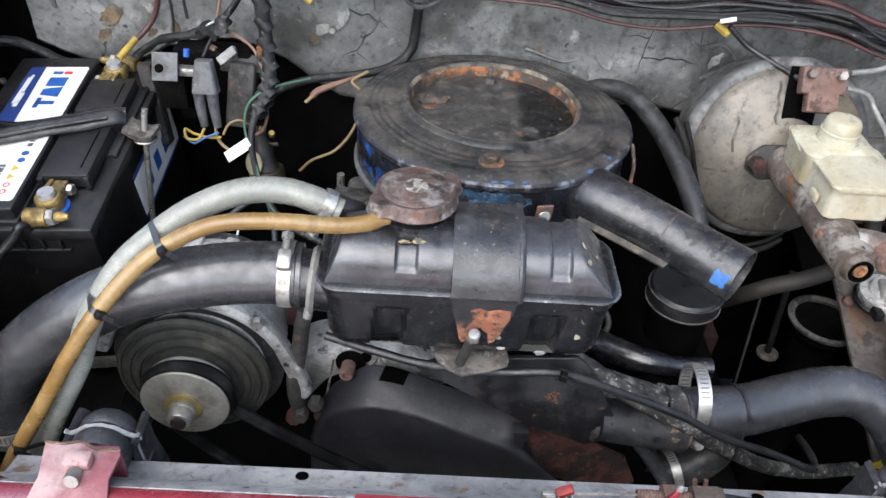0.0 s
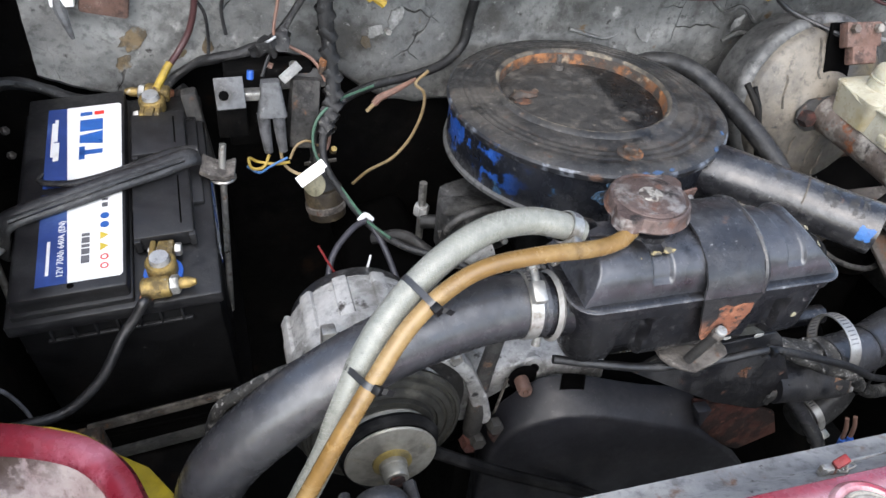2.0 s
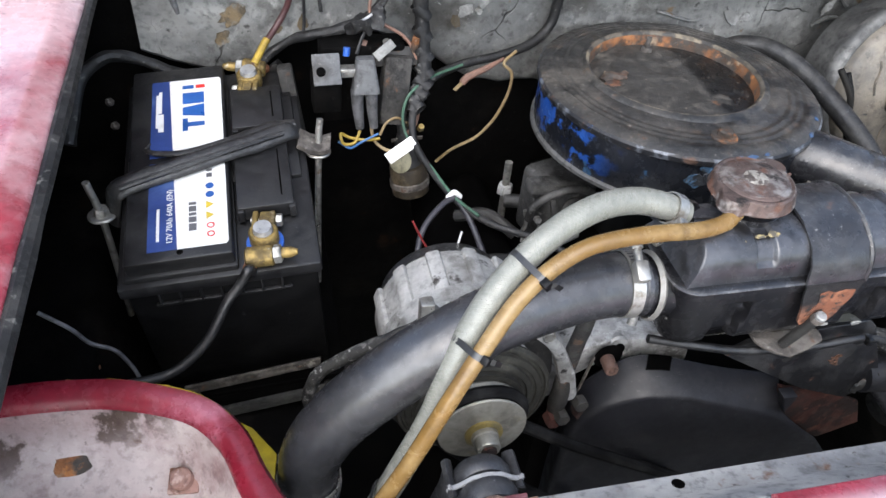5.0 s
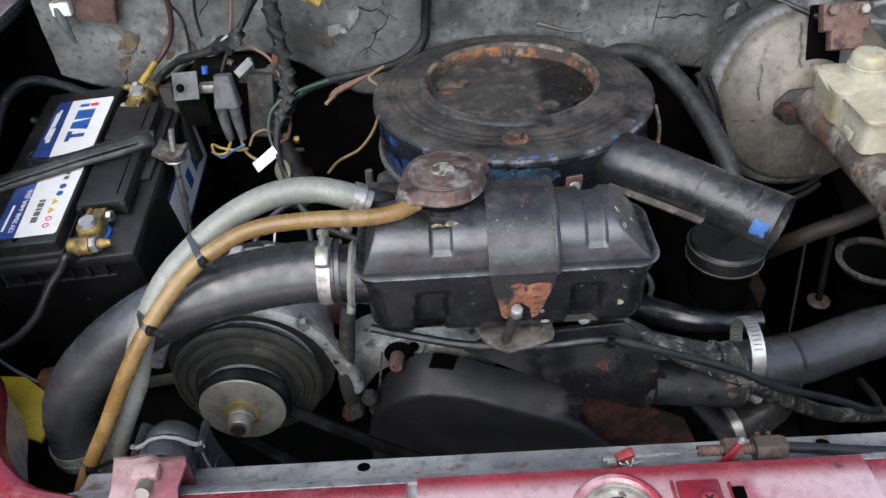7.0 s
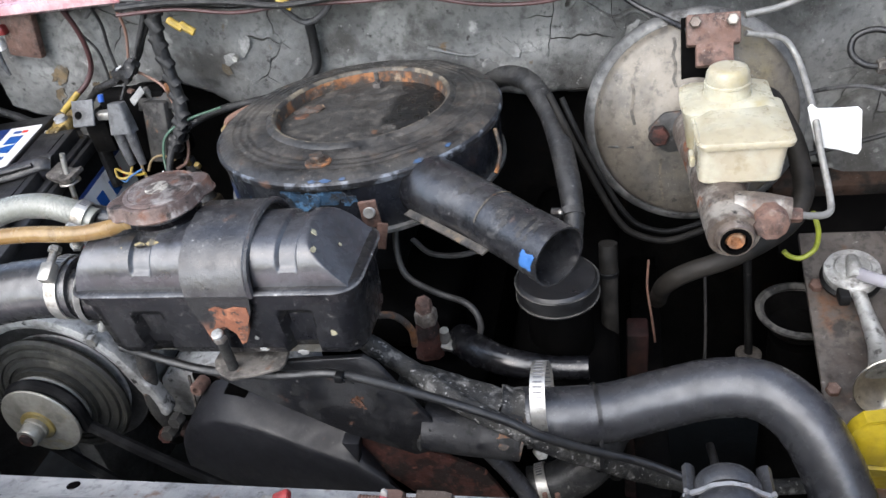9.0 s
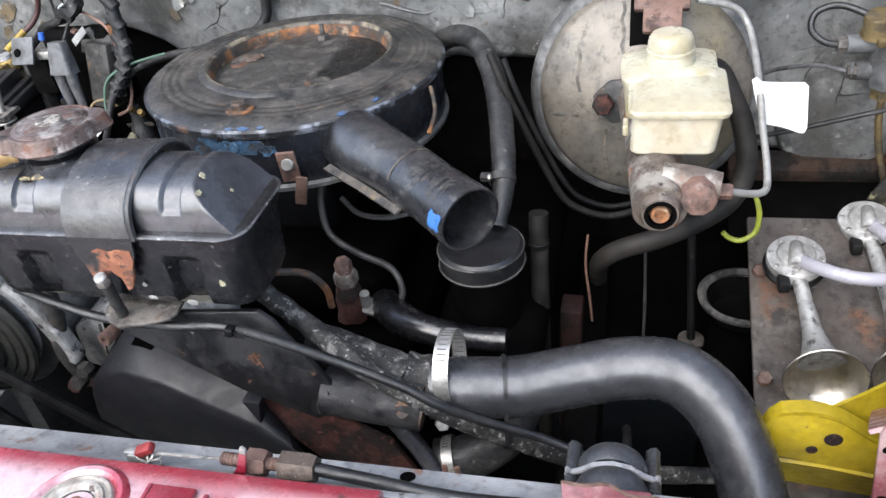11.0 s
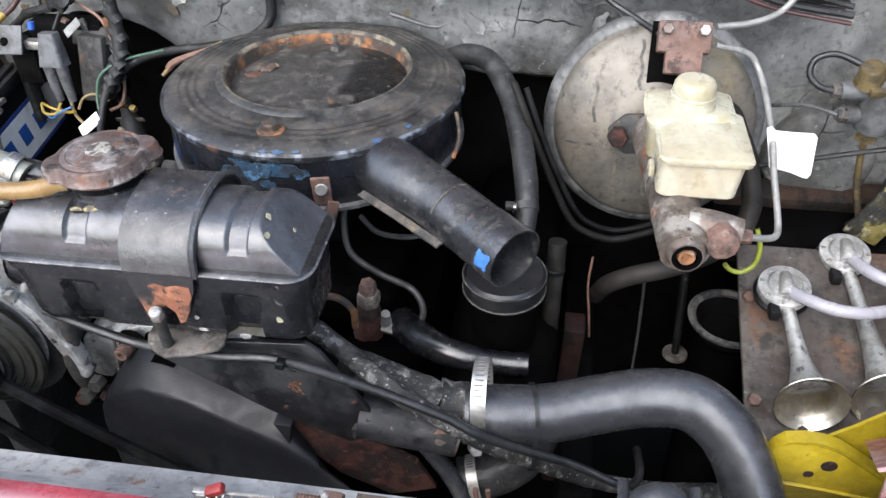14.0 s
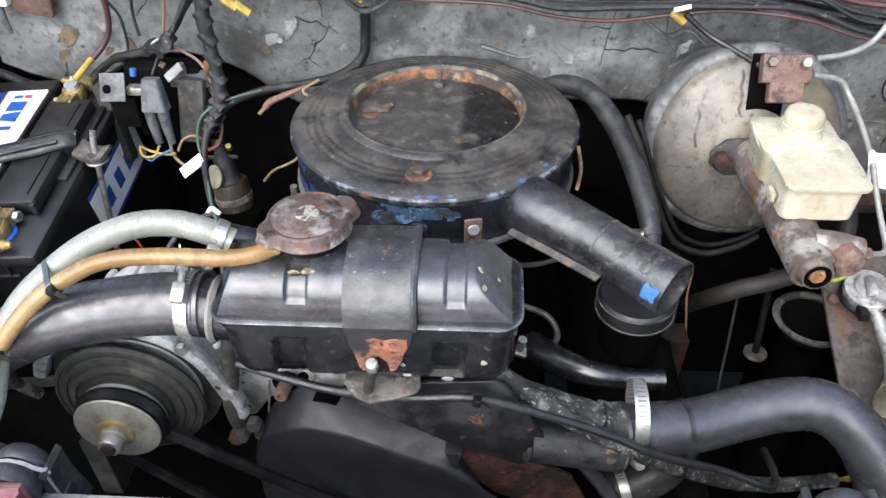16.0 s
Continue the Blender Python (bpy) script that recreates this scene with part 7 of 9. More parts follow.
part("band_ridge", tube([at(-0.080, -0.046, 0.0300), at(-0.03, -0.032, 0.0335), at(0.012, -0.018, 0.0335), at(0.068, 0.003, 0.0305)], 0.0026, 8, 6), M_STRAPOLD, bstrap)
part("band_fold", tube([at(0.080, 0.024, 0.0235), at(0.055, 0.020, 0.0265), at(0.012, 0.004, 0.0265), at(-0.025, -0.004, 0.0262), at(-0.050, 0.000, 0.0255), at(-0.060, 0.008, 0.0245), at(-0.057, 0.016, 0.0245)], [0.005, 0.005, 0.0045, 0.004, 0.0035, 0.0025, 0.0015], 10, 7, flat=0.6), M_STRAPOLD, bstrap)
part("right_arm", strip([at(0.080, 0.012, 0.012), at(0.090, 0.008, 0.007), at(0.102, 0.006, 0.004), at(0.112, 0.008, 0.004)], BM.to_3x3() @ Vector((0.004, 0.024, 0)), 0.005), M_STRAPDIRT, bstrap, "dirty steel end bracket")


def stud(top, foot, washer_z, low):
    t = thing("hold_down_stud", low, "threaded steel hold-down stud with washer and nut", "stud", "battery studs")
    part("rod", tube([low, foot, top], 0.0033, 10, 4), M_STEEL, t)
    part("washer", disc(0.0125, 0.0022, Matrix.Translation((foot[0], foot[1], washer_z))), M_STEEL, t)
    part("nut", hexhead(0.0072, 0.007, Matrix.Translation((foot[0], foot[1], washer_z + 0.0022))), M_STEEL, t)
    return t


stud((-0.314, 0.841, 0.853), (-0.317, 0.836, 0.822), 0.818, (-0.324, 0.815, 0.66))
stud((-0.524, 0.781, 0.839), (-0.518, 0.782, 0.790), 0.800, (-0.516, 0.782, 0.67))


def terminal(p, turn, label):
    t = thing("battery_terminal", tuple(p), label, "battery terminal", "battery terminals")
    m = Matrix.Translation(p) @ BM.to_3x3().to_4x4() @ pose(0, 0, 0, 0, 0, turn)
    part("post", lathe([(0.0, 0.024), (0.0078, 0.024), (0.0085, 0.021), (0.0092, 0.0), (0, 0)], 24, m), M_LEAD, t)
    part("collar", lathe([(0.0095, 0.004), (0.0125, 0.004), (0.013, 0.006), (0.013, 0.017), (0.0115, 0.019), (0.009, 0.019)], 28, m), M_BRASS, t)
    part("jaw", block(0.010, 0.018, 0.013, 0.002, m=m @ Matrix.Translation((0.0, 0.016, 0.011))), M_BRASS, t)
    part("jaw_bolt", tube([tuple(m @ Vector((-0.013, 0.019, 0.011))), tuple(m @ Vector((0.015, 0.019, 0.011)))], 0.0030, 10, 2), M_STEEL, t)
    part("jaw_nut", hexhead(0.006, 0.005, m @ Matrix.Translation((0.010, 0.019, 0.011)) @ pose(0, 0, 0, 0, 90)), M_CLAMP, t)
    for x in (-0.0085, 0.0065):
        part("jaw_ear", block(0.005, 0.017, 0.014, 0.0015, m=m @ Matrix.Translation((x, 0.0165, 0.011))), M_BRASS, t)
    part("lug", lathe([(0, 0.0), (0.0075, 0.0), (0.0092, 0.0015), (0.0092, 0.022), (0.0080, 0.024), (0, 0.024)], 22, m @ Matrix.Translation((-0.014, -0.0215, 0.008)) @ pose(0, 0, 0, 0, 84)), M_BRASS, t)
    part("neck", block(0.012, 0.014, 0.010, 0.002, m=m @ Matrix.Translation((0.0, -0.013, 0.009))), M_BRASS, t)
    part("lug_nut", hexhead(0.0085, 0.0065, m @ Matrix.Translation((0.0105, -0.0205, 0.0105)) @ pose(0, 0, 0, 0, 84)), M_ZINC, t, "dull zinc nut")
    part("lug_tip", lathe([(0, 0.0), (0.0048, 0.0), (0.0048, 0.008), (0.0025, 0.014), (0, 0.0145)], 16, m @ Matrix.Translation((0.0165, -0.020, 0.0112)) @ pose(0, 0, 0, 0, 84)), M_BRASS, t)
    part("copper_end", tube([tuple(m @ Vector((-0.009, -0.024, 0.006))), tuple(m @ Vector((-0.013, -0.031, 0.001)))], [0.0062, 0.0050], 14, 3), M_COPPER, t, "bare copper cable end")
    return t


terminal(Vector(at(0.040, -0.108, 0.0)), -8, "brass clamp terminal on a grey lead post")
part("seal_ring", lathe([(0.011, 0.0), (0.0165, 0.0), (0.0165, 0.003), (0.011, 0.003)], 28, BM @ Matrix.Translation((0.040, -0.108, 0.001))), M_BLUE, bat, "blue terminal seal ring")
terminal(Vector(at(0.040, 0.112, 0.004)), 170, "brass clamp terminal with yellow lug")


def wire(name, pts, r, mat, label, seg=8, per=6, **k):
    return solo(name, tube(pts, r, seg, per, **k), mat, label, "wire")


wire("earth_cable", [at(0.0265, -0.138, 0.0015), (-0.391, 0.686, 0.806), (-0.400, 0.681, 0.793), (-0.412, 0.674, 0.780), (-0.432, 0.658, 0.752), (-0.460, 0.645, 0.734), (-0.491, 0.638, 0.733), (-0.533, 0.636, 0.733), (-0.58, 0.65, 0.725)], 0.0043, M_CABLE, "thick black earth cable from the battery", 14, 8)
wire("thin_lead", [(-0.555, 0.665, 0.80), (-0.534, 0.66, 0.783), (-0.523, 0.66, 0.764), (-0.506, 0.66, 0.752), (-0.496, 0.66, 0.728), (-0.489, 0.655, 0.708), (-0.475, 0.65, 0.692), (-0.453, 0.645, 0.676)], 0.0018, M_CABLEGREY, "thin grey lead on the inner wing")
lead = thing("battery_lead", (-0.355, 0.96, 0.86), "maroon battery lead with a yellow sleeve", "wire")
part("core", tube([(-0.372, 0.938, 0.862), (-0.362, 0.955, 0.872), (-0.347, 0.972, 0.885), (-0.334, 0.977, 0.905), (-0.326, 0.972, 0.935), (-0.325, 0.965, 0.965), (-0.33, 0.955, 1.0)], 0.0034, 10, 6), W_MAROON, lead)
part("sleeve", tube([(-0.372, 0.938, 0.862), (-0.362, 0.955, 0.872), (-0.357, 0.962, 0.877)], 0.0040, 10, 4), W_YELLOW, lead, "yellow sleeve")
solo("rust_stain_flake", grow(lathe([(0, 0.003), (0.008, 0.003), (0.012, 0.001), (0.013, 0)], 14, None, 0.7), Matrix.Translation((-0.545, 0.694, 0.694))), M_RUSTRING, "orange rust flake on the inner wing", "rust flake")

# ---- bulkhead electrics ----
relay = thing("relay_bracket", (-0.30, 0.90, 0.84), "grey steel relay bracket with a round hole", "relay")
RM = Matrix.Translation((-0.302, 0.888, 0.880)) @ pose(0, 0, 0, 58, 0, 3)
part("plate", block(0.028, 0.031, 0.003, 0.001, m=RM), M_GREYPLASTIC, relay)
part("hole", disc(0.0048, 0.001, RM @ Matrix.Translation((-0.006, -0.002, 0.0015))), M_OILSHADE, relay)
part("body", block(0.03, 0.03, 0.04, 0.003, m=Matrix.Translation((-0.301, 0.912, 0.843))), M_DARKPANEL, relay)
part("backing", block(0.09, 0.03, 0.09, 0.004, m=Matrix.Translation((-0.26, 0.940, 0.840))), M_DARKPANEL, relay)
part("rear_bracket", block(0.030, 0.03, 0.075, 0.004, m=Matrix.Translation((-0.228, 0.918, 0.838)) @ pose(0, 0, 0, -12, 6)), M_STRAPDARK, relay)
part("rear_tab", block(0.05, 0.006, 0.02, 0.002, m=Matrix.Translation((-0.226, 0.925, 0.872)) @ pose(0, 0, 0, -30)), M_STRAPDARK, relay)
part("bracket_stay", block(0.016, 0.02, 0.10, 0.003, m=Matrix.Translation((-0.335, 0.93, 0.81)) @ pose(0, 0, 0, -8, -8)), M_STRAPDARK, relay)

plug = thing("cable_plug", (-0.262, 0.89, 0.80), "grey rubber plug with two boots and a blue terminal", "connector")
part("plug_body", loft([(0.0, rounded(-0.0145, 0.0145, -0.010, 0.010, 0.004)), (0.018, rounded(-0.012, 0.012, -0.009, 0.009, 0.004)), (0.036, rounded(-0.009, 0.009, -0.007, 0.007, 0.003))], Matrix.Translation((-0.262, 0.893, 0.850)) @ pose(0, 0, 0, -10)), M_GREYPLASTIC, plug)
for dx in (-0.009, 0.006):
    part("boot", tube([(-0.262 + dx, 0.894, 0.852), (-0.261 + dx, 0.892, 0.830), (-0.259 + dx, 0.890, 0.808)], [0.0068, 0.006, 0.0045], 12, 4), M_CABLEGREY, plug)
part("blue_terminal", tube([(-0.281, 0.900, 0.888), (-0.280, 0.902, 0.896)], 0.0035, 10, 3), M_BLUE, plug, "blue terminal cap")
part("white_tag", block(0.024, 0.0012, 0.010, 0.0004, m=Matrix.Translation((-0.240, 0.912, 0.8865)) @ pose(0, 0, 0, -35, -38, 10)), M_CHIPWHITE, plug, "small pale tag")
part("spade", block(0.02, 0.012, 0.010, 0.002, m=Matrix.Translation((-0.281, 0.898, 0.872))), M_STEEL, plug)

wire("yellow_lead", [(-0.256, 0.890, 0.808), (-0.254, 0.886, 0.796), (-0.247, 0.882, 0.788), (-0.236, 0.876, 0.786), (-0.222, 0.872, 0.795)], 0.0018, W_TAN, "thin tan lead under the plug")
wire("yellow_lead", [(-0.268, 0.888, 0.806), (-0.275, 0.882, 0.795), (-0.287, 0.880, 0.796), (-0.289, 0.884, 0.806), (-0.28, 0.885, 0.800), (-0.262, 0.883, 0.797), (-0.248, 0.88, 0.80)], 0.0016, W_YELLOW, "thin looped yellow lead under the plug")
wire("blue_lead", [(-0.292, 0.883, 0.797), (-0.28, 0.880, 0.790), (-0.268, 0.878, 0.798), (-0.25, 0.88, 0.806)], 0.0013, W_BLUE, "thin blue lead under the plug")

tag = solo("paper_tag", block(0.036, 0.0016, 0.013, 0.0008, m=Matrix.Translation((-0.227, 0.868, 0.7915)) @ pose(0, 0, 0, -30, -38, 0)), M_WHITE, "blank white paper tag on the wiring", "tag")
COIL = (-0.208, 0.918, 0.737)
coil = thing("ignition_coil", COIL, "dirty tan ignition coil with a pale cap and brass terminals", "coil")
M_CAN = material("dirty_tan_can", (0.030, 0.023, 0.014), 0.5, 0.2, layers=[((0.13, 0.10, 0.062), 26, 0.52, 0.70, 0.5, None), ((0.03, 0.024, 0.018), 34, 0.54, 0.66, 0.7, None)], bump=(0.3, 120))
CD = Vector((0.12, -0.15, -1.0))
CC = Vector(COIL)
part("can", lathe([(0.010, -0.002), (0.0205, 0.0), (0.022, 0.003), (0.022, 0.036), (0, 0.037)], 28, towards(CC, CD)), M_CAN, coil, "tan stained can")
part("band", lathe([(0.0222, 0.018), (0.0236, 0.019), (0.0236, 0.026), (0.0222, 0.027)], 28, towards(CC, CD)), M_STRAPDIRT, coil, "dull steel band")
part("cap", lathe([(0, -0.058), (0.007, -0.058), (0.0075, -0.040), (0.012, -0.030), (0.013, -0.010), (0.0165, 0.0)], 24, towards(CC, CD)), M_BLACKDIRT, coil)
part("ear", lathe([(0, 0.004), (0.010, 0.003), (0.0145, 0.0), (0.0135, -0.003), (0, -0.004)], 24, towards(CC + Vector((-0.012, -0.013, 0.014)), (-0.6, -0.7, 0.35))), M_CHIPCREAM, coil, "pale round side cap")
for dx, dz in ((0.0, 0.055), (0.011, 0.050)):
    part("terminal", hexhead(0.0042, 0.007, towards(CC + Vector((dx, -0.004, dz)), (0.1, -0.6, 0.8))), M_BRASS, coil, "brass terminal")
part("stay", strip([tuple(CC + Vector(q)) for q in ((-0.020, 0.003, 0.032), (-0.005, 0.003, 0.033), (0.016, 0.003, 0.034))], (0, -0.002, 0.005), 0.0015), M_STRAPDIRT, coil, "thin pale stay")

wire("main_loom", [(-0.0291, 0.972, 0.9352), (-0.0322, 0.9772, 0.9043), (-0.0374, 0.9762, 0.8765), (-0.062, 0.9667, 0.8583), (-0.1005, 0.9554, 0.8518), (-0.1485, 0.9421, 0.8495), (-0.185, 0.925, 0.843), (-0.204, 0.905, 0.832), (-0.212, 0.888, 0.815), (-0.211, 0.868, 0.797), (-0.197, 0.828, 0.784), (-0.178, 0.79, 0.774), (-0.150, 0.755, 0.772), (-0.11, 0.73, 0.77), (-0.07, 0.70, 0.76)], [0.0060, 0.0060, 0.0058, 0.0054, 0.0050, 0.0050, 0.0048, 0.0046, 0.0042, 0.0038, 0.0036, 0.0036, 0.0036, 0.0036, 0.0036], M_LOOMTAPE, "black taped wiring loom beside the air filter", 12, 8)
wire("green_lead", [(-0.15, 0.93, 0.856), (-0.19, 0.915, 0.850), (-0.215, 0.900, 0.838), (-0.222, 0.890, 0.815), (-0.216, 0.875, 0.797), (-0.200, 0.838, 0.789), (-0.184, 0.797, 0.780), (-0.165, 0.765, 0.778)], 0.0016, W_GREEN, "thin green lead along the loom")
wire("alternator_lead", [(-0.182, 0.797, 0.779), (-0.20, 0.785, 0.778), (-0.222, 0.765, 0.765), (-0.232, 0.74, 0.745), (-0.234, 0.73, 0.72)], 0.0032, M_LEADGREY, "dull violet grey lead looping to the alternator", 10)
wire("alternator_lead", [(-0.182, 0.797, 0.779), (-0.172, 0.775, 0.768), (-0.165, 0.745, 0.752), (-0.160, 0.715, 0.735)], 0.0032, M_LEADGREY, "dull violet grey lead looping to the alternator", 10)
wire("wire_wrap", [(-0.190, 0.797, 0.779), (-0.184, 0.796, 0.786), (-0.177, 0.796, 0.779)], 0.0028, M_WHITE, "white tie on the green lead")
wire("tan_lead", [(-0.085, 0.945, 0.862), (-0.102, 0.932, 0.855), (-0.093, 0.930, 0.845), (-0.091, 0.930, 0.832), (-0.094, 0.930, 0.813), (-0.103, 0.930, 0.789), (-0.114, 0.930, 0.772), (-0.128, 0.930, 0.758), (-0.153, 0.930, 0.745), (-0.17, 0.935, 0.725)], 0.0018, W_TAN, "thin tan lead hanging from the loom")
wire("brown_plug_lead", [(-0.100, 0.940, 0.856), (-0.124, 0.931, 0.849), (-0.142, 0.930, 0.841), (-0.149, 0.929, 0.834)], [0.0018, 0.0036, 0.0042, 0.0040], W_BROWN, "brown lead with a short sleeve")
part("bare_end", tube([(-0.149, 0.929, 0.834), (-0.157, 0.928, 0.826)], 0.0022, 8, 2), W_TAN, bpy.data.objects["brown_plug_lead"], "pale bare end")
LOOM = [(-0.185, 0.945, 1.0), (-0.196, 0.938, 0.975), (-0.201, 0.934, 0.945), (-0.199, 0.930, 0.91), (-0.196, 0.924, 0.875), (-0.197, 0.915, 0.850), (-0.203, 0.908, 0.835), (-0.211, 0.897, 0.820)]
loom = thing("taped_loom", LOOM[-1], "thick black taped loom down the bulkhead", "wiring loom")
part("taped_core", tube(LOOM, 0.0078, 12, 8, wobble=0.2), M_LOOMTAPE, loom)
lp = smooth_line(LOOM, 8)
for i in range(2, len(lp) - 4, 5):
    part("tape_wrap", lathe([(0.0078, -0.009), (0.0082, -0.006), (0.0081, 0.007), (0.0078, 0.010)], 12, towards(lp[i], (lp[i + 1] - lp[i - 1]) + Vector((0.004, 0, 0.002)))), M_LOOMTAPE, loom)
wire("side_loom", [(-0.198, 0.945, 0.98), (-0.225, 0.945, 0.945), (-0.245, 0.942, 0.918), (-0.258, 0.938, 0.906), (-0.29, 0.945, 0.893), (-0.325, 0.958, 0.880), (-0.352, 0.965, 0.862), (-0.37, 0.96, 0.845)], [0.004, 0.004, 0.004, 0.007, 0.0048, 0.005, 0.005, 0.005], M_LOOMTAPE, "black dirty side loom with a knot", 10, 8, wobble=0.5)
wire("pink_lead", [(-0.245, 0.94, 1.0), (-0.245, 0.945, 0.955), (-0.252, 0.938, 0.915), (-0.235, 0.935, 0.902), (-0.215, 0.930, 0.890), (-0.204, 0.922, 0.87), (-0.202, 0.915, 0.84)], 0.0018, W_BROWN, "thin faded pink lead")
wire("connector_stub", [(-0.206, 0.926, 0.877), (-0.204, 0.925, 0.893)], 0.0045, M_RUSTRING, "small orange inline wire connector")
wire("bulkhead_lead", [(-0.30, 0.965, 1.0), (-0.295, 0.975, 0.96), (-0.30, 0.978, 0.925), (-0.298, 0.975, 0.90)], 0.002, M_CABLE, "thin black lead on the bulkhead")
bolt = solo("stud_bolt", tube([(-0.232, 0.930, 0.868), (-0.236, 0.925, 0.890)], 0.004, 10, 2), M_STEEL, "bare steel stud standing on the bulkhead", "stud")
wire("edge_loom", [(-0.56, 0.90, 0.80), (-0.545, 0.945, 0.845), (-0.52, 0.965, 0.862), (-0.49, 0.972, 0.852), (-0.45, 0.976, 0.832), (-0.41, 0.978, 0.822), (-0.37, 0.972, 0.828), (-0.345, 0.965, 0.845)], 0.0065, M_LOOMTAPE, "black loom under the bulkhead panel edge", 10, 8, wobble=0.5)

knot = thing("wire_knot", (-0.255, 0.932, 0.90), "black wire knot with pale ties and a red crimp", "wire")
part("taped_core", tube([(-0.275, 0.938, 0.898), (-0.262, 0.930, 0.907), (-0.248, 0.928, 0.912), (-0.240, 0.934, 0.922)], [0.005, 0.0085, 0.0095, 0.006], 10, 6, wobble=0.8, grain=120), M_LOOMTAPE, knot)
part("pale_tie", tube([(-0.262, 0.924, 0.914), (-0.258, 0.920, 0.918), (-0.252, 0.922, 0.921)], 0.0013, 8, 3), M_LEAD, knot)
part("crimp", tube([(-0.262, 0.932, 0.886), (-0.256, 0.930, 0.884)], 0.004, 8, 3), M_RUSTPINK, knot)
for k, pts in enumerate(([(-0.255, 0.93, 0.905), (-0.262, 0.925, 0.893), (-0.268, 0.918, 0.880)], [(-0.245, 0.932, 0.915), (-0.228, 0.938, 0.945), (-0.212, 0.942, 0.975), (-0.205, 0.945, 1.0)], [(-0.25, 0.935, 0.91), (-0.222, 0.938, 0.952), (-0.20, 0.940, 0.985)])):
    wire("thin_wire", pts, 0.0024 if k else 0.0018, M_LOOMTAPE, "thin black wire leaving the knot")
wire("thin_wire", [(-0.247, 0.886, 0.80), (-0.240, 0.89, 0.812), (-0.228, 0.895, 0.815), (-0.215, 0.90, 0.805)], 0.0014, W_TAN, "thin tan wire behind the plug")
wire("thin_wire", [(-0.204, 0.922, 0.845), (-0.200, 0.915, 0.82), (-0.204, 0.905, 0.80), (-0.215, 0.895, 0.795)], 0.0020, W_BROWN, "thin brown wire beside the loom")
wire("thin_wire", [(-0.33, 0.972, 0.985), (-0.335, 0.978, 0.955), (-0.318, 0.979, 0.925), (-0.316, 0.978, 0.895), (-0.318, 0.974, 0.875)], 0.0018, M_CABLE, "thin black wire on the bulkhead")
wire("thin_wire", [(-0.315, 0.979, 0.965), (-0.285, 0.979, 0.985), (-0.26, 0.976, 1.0)], 0.0022, M_CABLEGREY, "thin grey wire on the bulkhead")
for x, y, z in ((-0.525, 0.955, 0.815), (-0.522, 0.94, 0.795)):
    solo("wing_bolt", hexhead(0.0045, 0.005, towards((x, y, z), (0.6, -0.7, 0.3))), M_STRAPDIRT, "bare bolt head on the rear inner wing", "bolt", "wing bolts")

# harness along the top of the bulkhead
for i in range(14):
    dy, dz = random.uniform(-0.018, 0.014), random.uniform(-0.012, 0.020)
    pts = [(x, 0.935 + dy + 0.008 * noise.noise((x * 9, i * 1.7 + 0.3, 0)), z + dz + 0.011 * noise.noise((x * 11, i * 3.1, 4))) for x, z in ((-0.23, 0.986), (-0.16, 0.984), (-0.09, 0.975), (-0.03, 0.972), (0.05, 0.977), (0.12, 0.972), (0.18, 0.958), (0.24, 0.956), (0.30, 0.963), (0.36, 0.963), (0.43, 0.955), (0.49, 0.937), (0.56, 0.93))]
    wire("harness_cable", pts, random.choice((0.0022, 0.003, 0.0038)), random.choice((M_CABLE, M_LOOMTAPE, M_LOOMTAPE, M_CABLEGREY, W_MAROON)), "dusty cable of the harness above the bulkhead", 8, 6)
for x, z in ((-0.152, 0.958), (-0.165, 0.964), (-0.03, 0.974), (0.302, 0.952)):
    wire("harness_tape", [(x - 0.006, 0.922, z + 0.004), (x, 0.920, z), (x + 0.008, 0.920, z - 0.006)], 0.0045, W_YELLOW, "yellow tape flag on the harness", 8, 3)
wire("white_flag", [(0.296, 0.912, 0.962), (0.312, 0.912, 0.966)], 0.0025, M_WHITE, "white tag on the harness", 8, 3)
wire("servo_lead", [(0.31, 0.918, 0.955), (0.335, 0.915, 0.935), (0.36, 0.90, 0.925), (0.385, 0.87, 0.92)], 0.003, M_CABLE, "thin black lead to the splitter block")
wire("hook_hose", [(-0.055, 0.96, 0.985), (-0.052, 0.965, 0.955), (-0.03, 0.968, 0.935), (0.0, 0.965, 0.95), (0.01, 0.96, 0.975)], 0.0035, M_CABLEGREY, "thin grey washer tube hooked at the bulkhead")

# ---- brakes ----
SC = Vector((0.388, 0.880, 0.826))
SD = Vector((0.02, -1.0, 0.22)).normalized()
SM = towards(SC, SD)
servo = thing("brake_servo", tuple(SC), "large round grey brake servo on the bulkhead", "brake servo")
part("rear_shell", lathe([(0, -0.085), (0.07, -0.085), (0.098, -0.06), (0.103, -0.01), (0.1045, 0.0)], 64, SM), M_RING, servo)
part("rim", lathe([(0.1035, -0.012), (0.108, -0.010), (0.109, -0.004), (0.107, 0.002), (0.101, 0.006), (0.0985, 0.006)], 72, SM), M_RING, servo, "dark grey crimped rim")
part("front_shell", lathe([(0.099, 0.004), (0.0965, 0.012), (0.092, 0.017), (0.080, 0.020), (0.074, 0.024), (0.050, 0.028), (0.040, 0.034), (0.030, 0.036), (0, 0.036)], 64, SM), M_BOOSTER, servo, "tan grey front shell")
part("mount_plate", prism([(-0.046, -0.007), (-0.030, -0.020), (0.030, -0.020), (0.046, -0.007), (0.046, 0.007), (0.030, 0.020), (-0.030, 0.020), (-0.046, 0.007)], 0.006, 0.002, SM @ Matrix.Translation((0, 0, 0.034)) @ pose(0, 0, 0, 0, 0, 4)), M_BLACKDIRT, servo)
